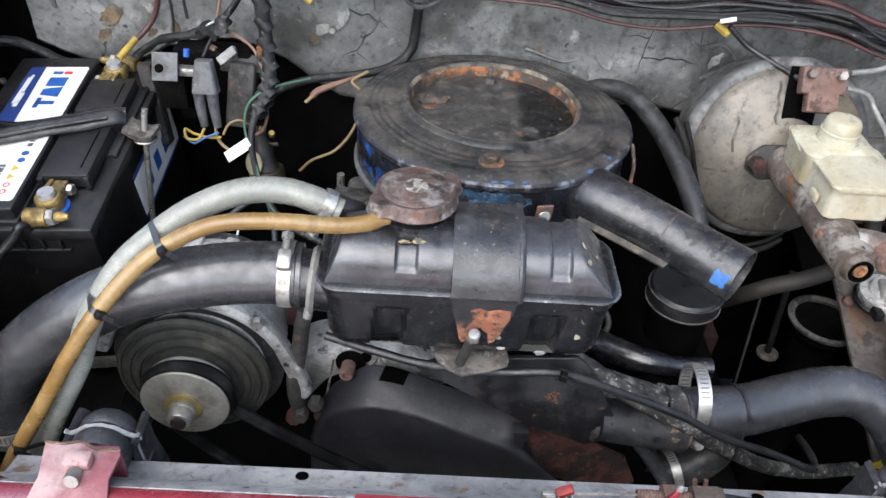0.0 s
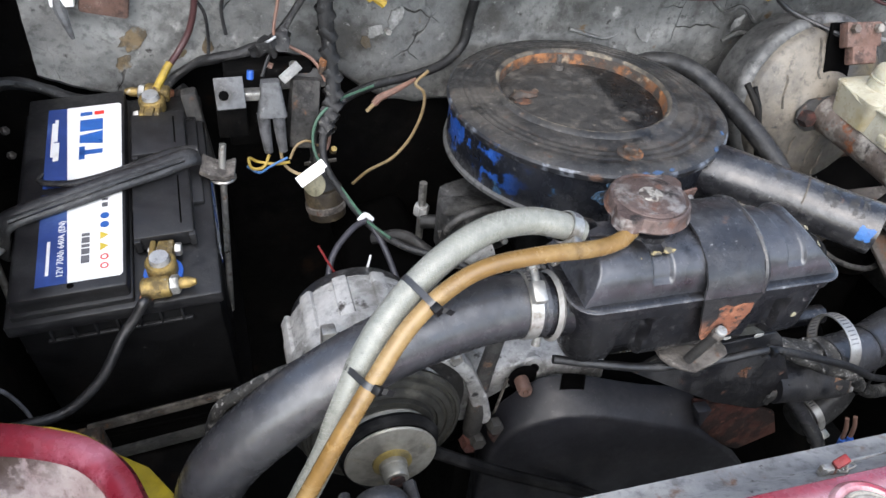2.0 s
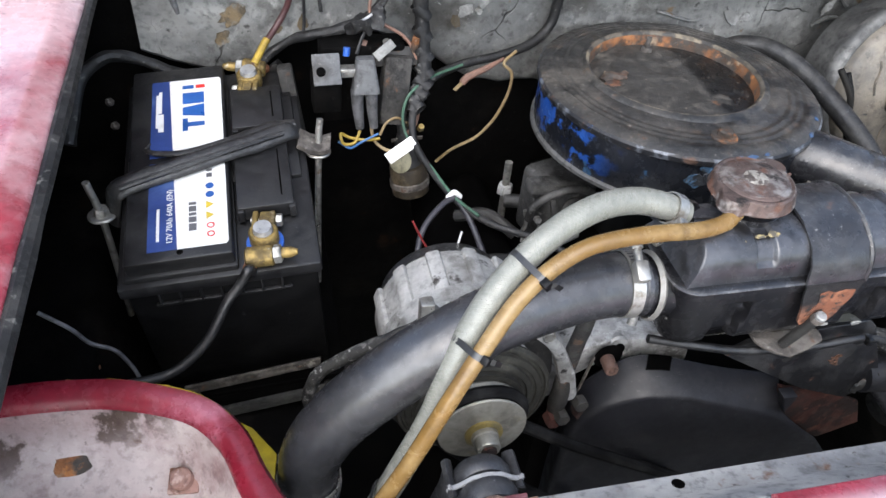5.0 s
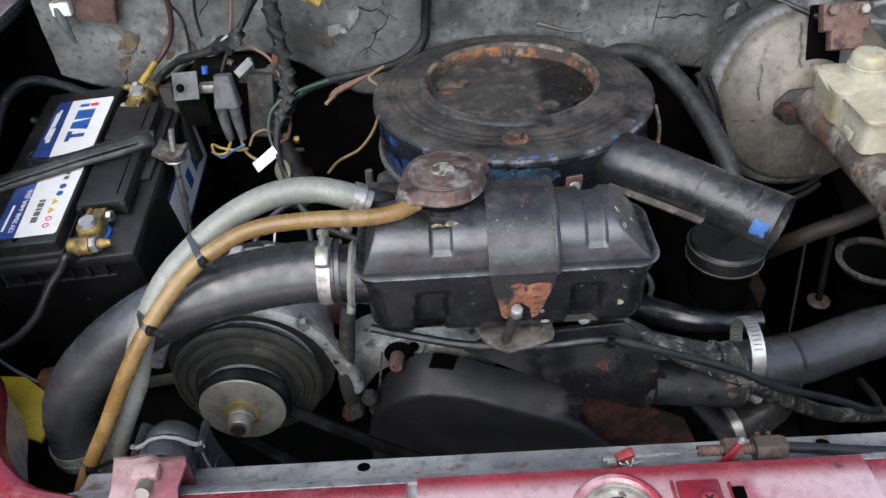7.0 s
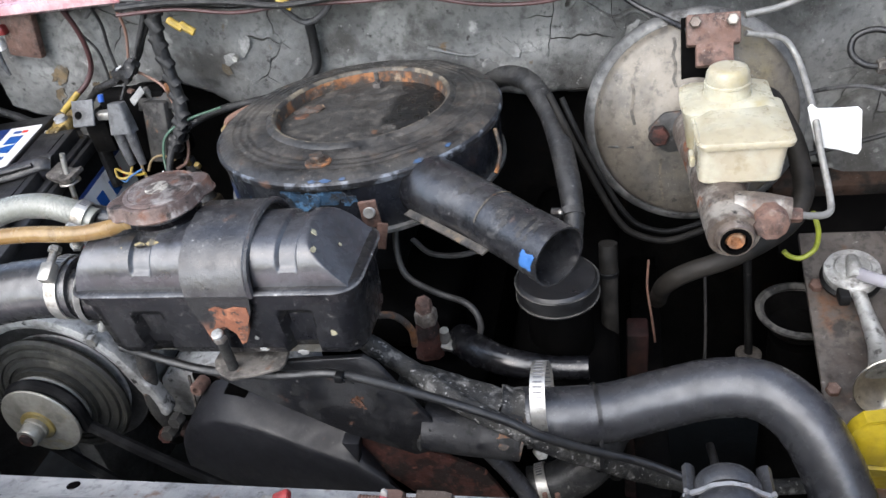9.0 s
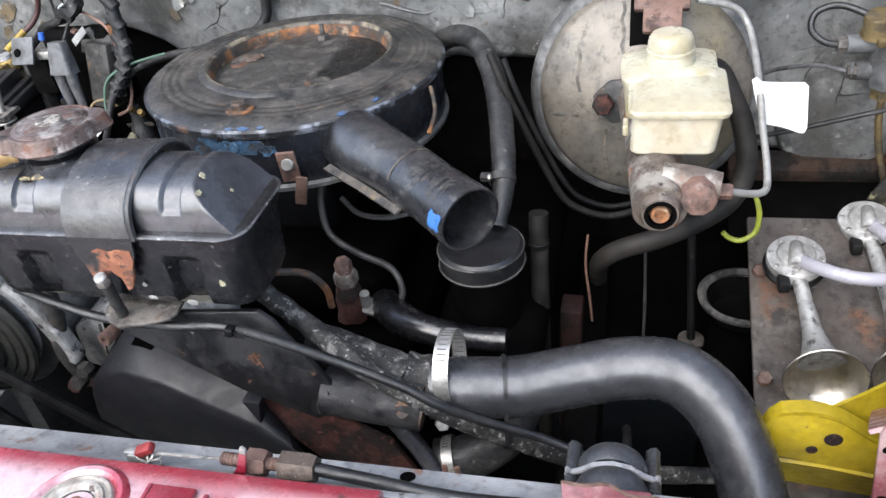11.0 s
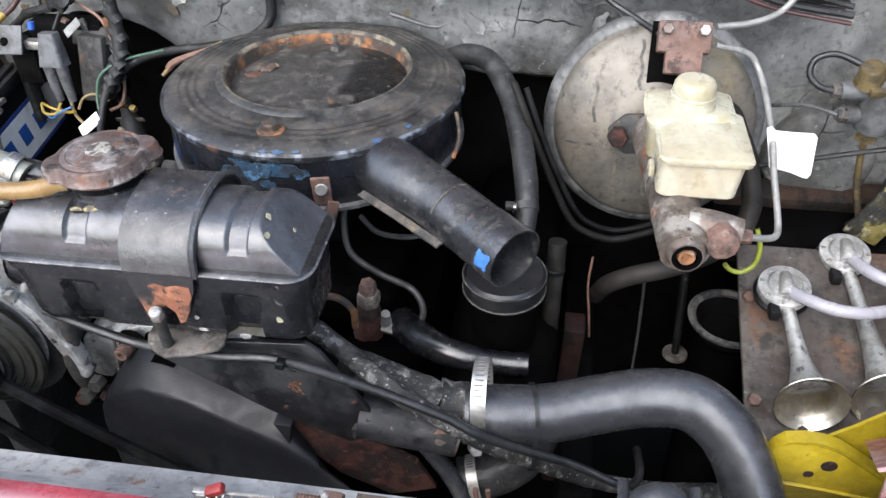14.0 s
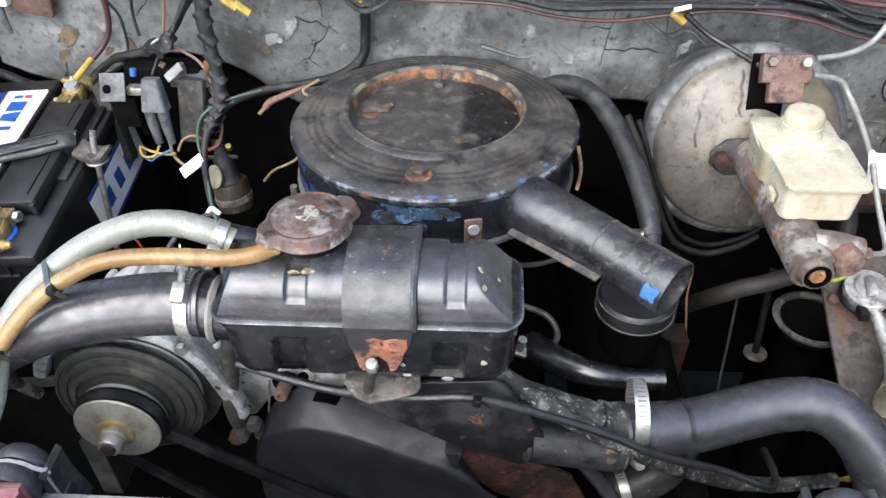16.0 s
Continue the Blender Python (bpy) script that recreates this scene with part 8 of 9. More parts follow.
for sx in (-1, 1):
    part("mount_nut", hexhead(0.010, 0.012, SM @ pose(0, 0, 0, 0, 0, 4) @ Matrix.Translation((sx * 0.037, 0, 0.040))), M_RUSTY, servo)
part("shell_crease", tube([tuple(SM @ Vector((x, -0.018, h))) for x, h in ((-0.090, 0.0150), (-0.078, 0.0200), (-0.06, 0.0255))], 0.0014, 6, 4), M_BLACKDIRT, servo)

for x, y0, y1, w, s in ((-0.004, -0.03, -0.088, 0.004, 1.5), (0.016, -0.045, -0.090, 0.0035, 3.5), (-0.034, -0.03, -0.080, 0.0025, 5.5), (-0.060, 0.045, 0.005, 0.003, 7.5), (-0.020, 0.085, 0.040, 0.003, 8.5)):
    rr = [math.hypot(x, y0 + (y1 - y0) * k / 6) for k in range(7)]
    hh = [float(np.interp(r, (0.030, 0.040, 0.050, 0.074, 0.080, 0.092, 0.0965), (0.036, 0.034, 0.028, 0.024, 0.020, 0.017, 0.012))) for r in rr]
    part("stain", strip([tuple(SM @ Vector((x + 0.0015 * math.sin(k * s), y0 + (y1 - y0) * k / 6, hh[k] + 0.0004))) for k in range(7)], SM.to_3x3() @ Vector((w, 0, 0)), 0.0003), M_STAIN, servo, "dark run-off stain")

mc = thing("master_cylinder", (0.40, 0.75, 0.80), "worn cast brake master cylinder with rust and bolts", "master cylinder")
A, B = SC + SD * 0.036, Vector((0.403, 0.676, 0.823))
part("barrel", tube([tuple(A), tuple(A.lerp(B, 0.4)), tuple(A.lerp(B, 0.75)), tuple(B)], [0.024, 0.021, 0.021, 0.0205], 28, 5), M_MASTER, mc)
part("end_ring", lathe([(0.0155, -0.002), (0.0160, 0.002), (0.0150, 0.006), (0.0135, 0.009), (0.0095, 0.009), (0.0085, 0.002), (0, 0.002)], 28, towards(B, (0.05, -1, 0.05))), M_MASTER, mc)
part("end_seal", lathe([(0.0122, 0.0088), (0.0116, 0.0100), (0.0090, 0.0100), (0.0082, 0.004)], 28, towards(B, (0.05, -1, 0.05))), M_OILSHADE, mc, "black greasy seal ring")
part("end_plug", lathe([(0, 0.004), (0.003, 0.0045), (0.0045, 0.009), (0.0068, 0.009), (0.0078, 0.004), (0.0086, 0.003)], 20, towards(B, (0.05, -1, 0.05))), M_RUSTRING, mc, "orange rusty plug")
for k, a in enumerate((200, 235, 262, 285)):
    part("rust_patch", fleck(tuple(B + Vector((0.0205 * math.cos(radians(a)), 0.010 + 0.004 * (k % 2), 0.0208 * math.sin(radians(a))))), (math.cos(radians(a)), -0.1, math.sin(radians(a))), 0.0055, 1.7 + k, 1.4), M_RUSTRING, mc, "orange rust patch")
part("boss", tube([(0.405, 0.70, 0.832), (0.425, 0.698, 0.832), (0.447, 0.695, 0.830)], [0.016, 0.015, 0.013], 18, 4), M_MASTER, mc)
part("boss_bolt", lathe([(0, 0.0165), (0.0105, 0.0165), (0.0128, 0.0155), (0.0140, 0.013), (0.0140, 0.0)], 10, towards((0.430, 0.690, 0.831), (0.05, -1, 0.1))), M_RUSTPINK, mc, "large rounded rusty bolt")
part("pipe_nut", hexhead(0.006, 0.010, towards((0.446, 0.694, 0.829), (1, -0.05, 0))), M_RUSTPINK, mc)
part("filler_boss", tube([(0.405, 0.745, 0.828), (0.408, 0.745, 0.85)], 0.018, 18, 3), M_MASTER, mc)

res = thing("fluid_reservoir", (0.41, 0.76, 0.848), "cream translucent brake fluid reservoir with round cap", "fluid reservoir")
part("front_tank", loft([(0.843, rounded(0.382, 0.441, 0.724, 0.795, 0.007)), (0.846, rounded(0.379, 0.444, 0.721, 0.797, 0.008)), (0.860, rounded(0.3795, 0.446, 0.722, 0.797, 0.008)), (0.877, rounded(0.381, 0.449, 0.724, 0.798, 0.008))]), M_CREAMLOW, res)
part("front_lid", loft([(0.876, rounded(0.3785, 0.4525, 0.7205, 0.802, 0.007)), (0.8795, rounded(0.3780, 0.4535, 0.720, 0.802, 0.007)), (0.8815, rounded(0.379, 0.4525, 0.721, 0.802, 0.007)), (0.8835, rounded(0.384, 0.447, 0.728, 0.803, 0.009)), (0.8860, rounded(0.392, 0.438, 0.740, 0.803, 0.012))]), M_CREAM, res)
part("rear_tank", loft([(0.848, rounded(0.374, 0.438, 0.775, 0.832, 0.009)), (0.876, rounded(0.3715, 0.443, 0.772, 0.836, 0.010)), (0.8805, rounded(0.3700, 0.4465, 0.771, 0.838, 0.010)), (0.8835, rounded(0.3700, 0.4465, 0.771, 0.838, 0.010)), (0.8855, rounded(0.3730, 0.4435, 0.774, 0.835, 0.011)), (0.8885, rounded(0.384, 0.433, 0.783, 0.826, 0.016))]), M_CREAM, res)
part("side_curl", tube([(0.3715, 0.826, 0.884), (0.3705, 0.805, 0.882), (0.3725, 0.790, 0.878), (0.3775, 0.776, 0.879), (0.3785, 0.750, 0.8805), (0.379, 0.726, 0.880)], 0.0021, 8, 6), M_CREAM, res)
part("neck", lathe([(0.021, -0.012), (0.019, 0.0), (0.0175, 0.006)], 28, Matrix.Translation((0.4085, 0.802, 0.897))), M_CREAM, res)
cp = part("cap", lathe([(0, 0.0155), (0.008, 0.0157), (0.013, 0.0153), (0.016, 0.0138), (0.0178, 0.0105), (0.0185, 0.006), (0.0186, 0.002), (0.0178, 0.0), (0, 0.0)], 40, Matrix.Translation((0.4085, 0.802, 0.898))), M_CREAM, res, "round yellowed screw cap")
part("cap_bead", lathe([(0.0182, 0.0), (0.0196, 0.001), (0.0196, 0.003), (0.0182, 0.004)], 40, Matrix.Translation((0.4085, 0.802, 0.897))), M_CREAM, cp)
part("tab", block(0.005, 0.016, 0.010, 0.002, m=Matrix.Translation((0.375, 0.745, 0.857))), M_CREAM, res)

split = thing("splitter_block", (0.40, 0.86, 0.90), "rusty brown brake pipe splitter block with two bolts", "brake fitting")
PM = towards((0.401, 0.856, 0.920), (-0.02, -0.85, 0.5))
part("body", block(0.047, 0.028, 0.014, 0.002, m=PM @ Matrix.Translation((0, 0.006, 0))), M_RUSTPINK, split)
part("body_lower", block(0.033, 0.022, 0.014, 0.002, m=PM @ Matrix.Translation((0.001, -0.016, 0))), M_RUSTPINK, split)
for x in (-0.016, 0.016):
    part("bolt", hexhead(0.0055, 0.006, PM @ Matrix.Translation((x, 0.012, 0.008))), M_MASTER, split)
part("bracket", block(0.036, 0.080, 0.004, 0.001, m=towards((0.392, 0.868, 0.893), (-0.02, -0.95, 0.3)) @ pose(0, 0, 0, 0, 0, 0)), M_OILSHADE, split, "black bracket plate")

wire("brake_pipe", [(0.450, 0.695, 0.829), (0.462, 0.699, 0.8245), (0.476, 0.709, 0.818), (0.4835, 0.720, 0.815), (0.4855, 0.732, 0.818), (0.4855, 0.750, 0.8265), (0.4825, 0.772, 0.845), (0.481, 0.792, 0.862), (0.479, 0.835, 0.880), (0.475, 0.868, 0.892), (0.462, 0.872, 0.907), (0.43, 0.862, 0.918)], 0.0029, M_PIPE, "bent steel brake pipe to the splitter block", 12, 8)
wire("brake_pipe", [(0.428, 0.860, 0.936), (0.46, 0.868, 0.938), (0.485, 0.88, 0.945), (0.50, 0.89, 0.965), (0.51, 0.90, 1.0)], 0.0030, M_PIPE, "bent steel brake pipe to the splitter block", 10, 8)
hose("fluid_hose", [(0.437, 0.83, 0.872), (0.452, 0.838, 0.862), (0.462, 0.832, 0.845), (0.472, 0.822, 0.826), (0.477, 0.805, 0.806), (0.476, 0.783, 0.793), (0.463, 0.762, 0.777), (0.438, 0.75, 0.763), (0.407, 0.748, 0.746), (0.379, 0.750, 0.733), (0.363, 0.754, 0.721), (0.354, 0.766, 0.703), (0.351, 0.785, 0.680), (0.349, 0.81, 0.65)], 0.0092, M_FLUIDHOSE, "dusty brown grey fluid hose under the master cylinder", 16, 8, cuffs=0.0004)
hose("vacuum_hose", [(0.250, 0.835, 0.885), (0.263, 0.82, 0.861), (0.271, 0.82, 0.839), (0.289, 0.82, 0.795), (0.310, 0.82, 0.748), (0.327, 0.82, 0.729), (0.358, 0.822, 0.718), (0.391, 0.828, 0.724), (0.415, 0.84, 0.73)], 0.0036, M_PIPEBROWN, "thin brown vacuum hose below the servo", 12, 8)
hose("vacuum_hose", [(0.262, 0.835, 0.880), (0.271, 0.827, 0.858), (0.280, 0.826, 0.834), (0.298, 0.826, 0.790), (0.317, 0.826, 0.752), (0.333, 0.826, 0.735), (0.360, 0.828, 0.7255), (0.391, 0.832, 0.731), (0.415, 0.842, 0.738)], 0.0028, M_OILHOSE, "thin black vacuum hose below the servo", 12, 8)
wire("earth_lead", [(0.484, 0.775, 0.778), (0.488, 0.772, 0.767), (0.49, 0.77, 0.756), (0.488, 0.768, 0.741), (0.477, 0.766, 0.733), (0.467, 0.766, 0.735), (0.461, 0.766, 0.741)], 0.0024, wire_mat("wire_lime", (0.24, 0.27, 0.03)), "yellow and green earth lead", 10)
solo("paper_tag", prism([(0.473, 0.875), (0.4765, 0.8775), (0.4810, 0.8735), (0.496, 0.8725), (0.513, 0.8725), (0.5165, 0.869), (0.5205, 0.832), (0.5185, 0.827), (0.5150, 0.8275), (0.502, 0.8325), (0.4835, 0.8365)], 0.0012, 0.0, Matrix.Translation((0, 0.790, 0)) @ XZ), M_WHITE, "blank white paper tag on the brake pipe", "tag")

# engine bay floor things
dip = thing("steering_rod", (0.445, 0.82, 0.55), "thin steel rod with a washer foot", "rod")
part("rod", tube([(0.440, 0.829, 0.69), (0.444, 0.824, 0.62), (0.447, 0.819, 0.563)], 0.0042, 10, 4), M_OILHOSE, dip)
part("foot", disc(0.014, 0.004, Matrix.Translation((0.447, 0.819, 0.560))), M_STRAPDIRT, dip)
cup = thing("suspension_cup", (0.492, 0.808, 0.58), "black round suspension cup with a pale rim", "suspension")
part("rim", lathe([(0.038, 0.0), (0.044, 0.002), (0.045, 0.006), (0.040, 0.008), (0.036, 0.004)], 48, Matrix.Translation((0.493, 0.808, 0.630))), M_CUPRIM, cup)
part("bowl", lathe([(0.040, 0.0), (0.03, -0.02), (0.0, -0.03)], 40, Matrix.Translation((0.493, 0.808, 0.632))), M_DARKPANEL, cup)
part("column", tube([(0.493, 0.808, 0.60), (0.493, 0.808, 0.30)], 0.03, 16, 2), M_OILSHADE, cup)
rail = thing("chassis_rail", (0.33, 0.75, 0.4), "dark rusty chassis rail low in the bay", "chassis rail")
part("rail_side", block(0.035, 0.46, 0.10, 0.004, m=Matrix.Translation((0.338, 0.80, 0.50))), M_DARKPANEL, rail)
part("pipe", tube([(0.3022, 0.735, 0.778), (0.3015, 0.730, 0.745), (0.300, 0.728, 0.62), (0.299, 0.735, 0.45)], 0.0085, 14, 5, wobble=0.06), M_PIPEBROWN, rail, "dusty grey brown pipe")
part("pipe_band", lathe([(0.0086, -0.003), (0.0098, -0.002), (0.0098, 0.002), (0.0086, 0.003)], 18, towards((0.3016, 0.7305, 0.748), (0, 0.05, 1))), M_OILHOSE, rail)
part("red_web", block(0.022, 0.03, 0.26, 0.003, m=Matrix.Translation((0.3225, 0.760, 0.525)) @ pose(0, 0, 0, 0, 2)), material("old_red_oxide", (0.016, 0.006, 0.0055), 0.7, layers=[((0.03, 0.013, 0.009), 30, 0.5, 0.66, 0.8, None), ((0.006, 0.004, 0.0035), 22, 0.5, 0.64, 0.8, None)], bump=(0.5, 90), spec=0.2, grime=0.3), rail, "dark red rusty web")
part("stray_lead", tube([(0.340, 0.80, 0.71), (0.338, 0.792, 0.68), (0.342, 0.785, 0.645), (0.345, 0.78, 0.615)], 0.0013, 6, 4), W_BROWN, rail, "thin brown lead")
part("thin_rod", tube([(0.395, 0.80, 0.70), (0.397, 0.79, 0.62), (0.395, 0.77, 0.53)], 0.0016, 6, 4), M_PIPEDULL, rail)

# ---- air horns ----
def air_horn(base, mouth, label):
    t = thing("air_horn", base, label, "air horn", "air horns")
    b, e = Vector(base), Vector(mouth)
    part("diaphragm", lathe([(0, -0.012), (0.019, -0.012), (0.0225, -0.008), (0.025, -0.006), (0.0258, 0.0), (0.025, 0.003), (0.0175, 0.005), (0.0155, 0.008), (0, 0.009)], 36, towards(b, (-0.05, -0.25, 1))), M_ALUCLEAN, t, "pale cast diaphragm housing")
    part("rubber_ring", lathe([(0.020, -0.016), (0.0272, -0.013), (0.0278, -0.009), (0.0250, -0.006)], 36, towards(b, (-0.05, -0.25, 1))), M_CASE, t, "black rubber backing ring")
    part("centre_boss", tube([tuple(b + Vector((0.0, 0.008, 0.010))), tuple(b + Vector((-0.001, -0.004, 0.010))), tuple(b + Vector((-0.001, -0.016, 0.004)))], [0.005, 0.0065, 0.0075], 16, 4), M_ALUCLEAN, t)
    part("bracket_stub", block(0.010, 0.016, 0.012, 0.002, m=Matrix.Translation(b + Vector((-0.012, -0.026, -0.010)))), M_CASE, t, "black clamp stub")
    for i in range(8):
        a = 2 * math.pi * i / 8
        part("screw", disc(0.0022, 0.0015, towards(b, (-0.05, -0.25, 1)) @ Matrix.Translation((0.0212 * math.cos(a), 0.0212 * math.sin(a), 0.0036)), 0.0005, 8), M_STEEL, t)
    d = (e - b).normalized()
    s = b + Vector((0, -0.006, -0.004))
    part("clamp_neck", block(0.014, 0.018, 0.020, 0.003, m=Matrix.Translation(s + Vector((-0.004, -0.008, -0.006)))), M_ALUCLEAN, t)
    ax = Vector((0.0, -1.0, 0.08))
    L = (e - s).length
    part("trumpet", tube([tuple(s), tuple(s.lerp(e, 0.35)), tuple(s.lerp(e, 0.62)), tuple(e - d * 0.024), tuple(e - d * 0.014)], [0.0065, 0.0068, 0.0092, 0.0150, 0.0205], 28, 6), M_ZINC, t)
    m = towards(e, ax)
    part("bell", lathe([(0.019, -0.019), (0.021, -0.015), (0.0255, -0.0085), (0.0305, -0.0035), (0.0335, -0.0008), (0.0340, 0.0), (0.0333, 0.001), (0.029, -0.0055), (0.023, -0.011), (0.016, -0.0148), (0.008, -0.0168), (0, -0.0174)], 48, m), M_BELL, t, "polished flared bell")
    return t


air_horn((0.530, 0.791, 0.697), (0.546, 0.681, 0.650), "chromed air horn with a flared bell, dusty")
air_horn((0.601, 0.852, 0.698), (0.618, 0.695, 0.651), "longer chromed air horn with a flared bell, dusty")
wire("air_line", [(0.532, 0.780, 0.703), (0.545, 0.762, 0.708), (0.568, 0.748, 0.710), (0.598, 0.750, 0.708), (0.64, 0.772, 0.70), (0.70, 0.80, 0.69)], 0.0062, M_CLEAR, "milky plastic air line to the horn", 12, 8)
wire("air_line", [(0.602, 0.842, 0.703), (0.613, 0.812, 0.708), (0.635, 0.795, 0.708), (0.67, 0.795, 0.70), (0.72, 0.81, 0.69)], 0.0062, M_CLEAR, "milky plastic air line to the horn", 12, 8)

# ---- right of the bulkhead ----
blank = solo("blanking_plate", lathe([(0, 0.012), (0.045, 0.012), (0.056, 0.006), (0.060, 0.0), (0.062, -0.01)], 40, towards((0.590, 0.975, 0.738), (-0.05, -1, 0.1))), M_FIREWALL, "grey domed blanking plate on the bulkhead", "plate")
sw = thing("pressure_switch", (0.61, 0.93, 0.80), "grey pressure switch with a brass head and two leads", "switch")
part("body", lathe([(0, 0.0), (0.012, 0.0), (0.017, 0.003), (0.0195, 0.010), (0.0205, 0.022), (0.0205, 0.050), (0, 0.050)], 32, towards((0.6095, 0.918, 0.808), (0.02, -0.05, 1))), M_GREYPLASTIC, sw)
part("head_plate", prism([(-0.027, -0.016), (0.022, -0.020), (0.034, -0.012), (0.034, 0.014), (0.02, 0.020), (-0.022, 0.016)], 0.008, 0.002, towards((0.6115, 0.916, 0.857), (0.02, -0.08, 1))), M_OLDBRASS, sw, "dirty brass head plate")
part("head_boss", lathe([(0, 0.016), (0.010, 0.016), (0.012, 0.013), (0.0125, 0.0), (0.015, -0.004)], 24, towards((0.591, 0.912, 0.868), (-0.2, -0.3, 1))), M_OLDBRASS, sw)
part("head_screw", hexhead(0.0045, 0.005, towards((0.603, 0.900, 0.865), (0, -0.3, 1))), M_STEEL, sw)
part("hex", hexhead(0.014, 0.018, towards((0.625, 0.916, 0.866), (0.05, -0.05, 1))), M_OLDBRASS, sw)
part("top_fitting", tube([(0.626, 0.916, 0.88), (0.628, 0.915, 0.91), (0.634, 0.914, 0.945)], 0.008, 14, 4), M_OLDBRASS, sw)
for x, z in ((0.561, 0.853), (0.5725, 0.827)):
    tm = part("terminal", tube([(0.592, 0.916, z), (0.578, 0.914, z), (x + 0.006, 0.913, z)], [0.0095, 0.0090, 0.0085], 18, 3), M_GREYPLASTIC, sw)
    part("terminal_nut", hexhead(0.0075, 0.008, towards((x + 0.007, 0.913, z), (-1, -0.05, 0))), M_STRAPDIRT, tm)
part("foot_fitting", hexhead(0.011, 0.012, towards((0.609, 0.919, 0.797), (0, 0, 1))), M_OLDBRASS, sw)
part("foot_pipe", tube([(0.609, 0.919, 0.798), (0.611, 0.918, 0.77), (0.618, 0.917, 0.735), (0.63, 0.915, 0.70)], 0.0035, 10, 5), M_OLDBRASS, sw, "thin brass pipe")
wire("switch_lead", [(0.561, 0.913, 0.853), (0.548, 0.914, 0.856), (0.537, 0.92, 0.866), (0.540, 0.925, 0.880), (0.558, 0.925, 0.886), (0.580, 0.918, 0.880), (0.59, 0.912, 0.874)], 0.0032, M_CABLE, "black lead looping from the switch", 10, 8)
wire("switch_lead", [(0.572, 0.913, 0.827), (0.550, 0.930, 0.826), (0.52, 0.955, 0.812), (0.50, 0.965, 0.80)], 0.0022, M_CABLEGREY, "grey lead looping from the switch", 8, 6)
wire("bonnet_rod", [(0.485, 0.945, 0.735), (0.54, 0.930, 0.757), (0.60, 0.915, 0.782), (0.66, 0.90, 0.805)], 0.0028, M_CABLE, "thin dark rod across the bulkhead", 8, 4)
wire("side_cable", [(0.645, 0.925, 0.80), (0.650, 0.920, 0.76), (0.640, 0.915, 0.71), (0.62, 0.91, 0.69)], 0.006, M_CABLE, "black cable beside the blanking plate", 10, 6)
solo("yellow_bracket", block(0.042, 0.004, 0.095, 0.001, m=Matrix.Translation((0.650, 0.90, 0.728)) @ pose(0, 0, 0, 0, 25, 0)), M_YELLOWOLD, "scratched yellow bracket on the inner wing", "bracket")
hinge = thing("hinge_bracket", (-0.43, 0.97, 0.92), "rusty hinge bracket with a pale clip", "bracket")
part("plate", block(0.045, 0.012, 0.06, 0.003, m=Matrix.Translation((-0.405, 0.972, 0.957)) @ pose(0, 0, 0, 0, 12)), M_RUSTPINK, hinge)
part("clip", tube([(-0.450, 0.968, 0.955), (-0.447, 0.962, 0.935), (-0.442, 0.962, 0.908)], [0.007, 0.006, 0.002], 8, 4), M_GREYPLASTIC, hinge)
part("clip_body", block(0.022, 0.012, 0.016, 0.002, m=Matrix.Translation((-0.445, 0.966, 0.948))), M_WHITE, hinge)
part("red_cap", block(0.026, 0.012, 0.012, 0.003, m=Matrix.Translation((-0.43, 0.962, 0.966))), W_RED, hinge)

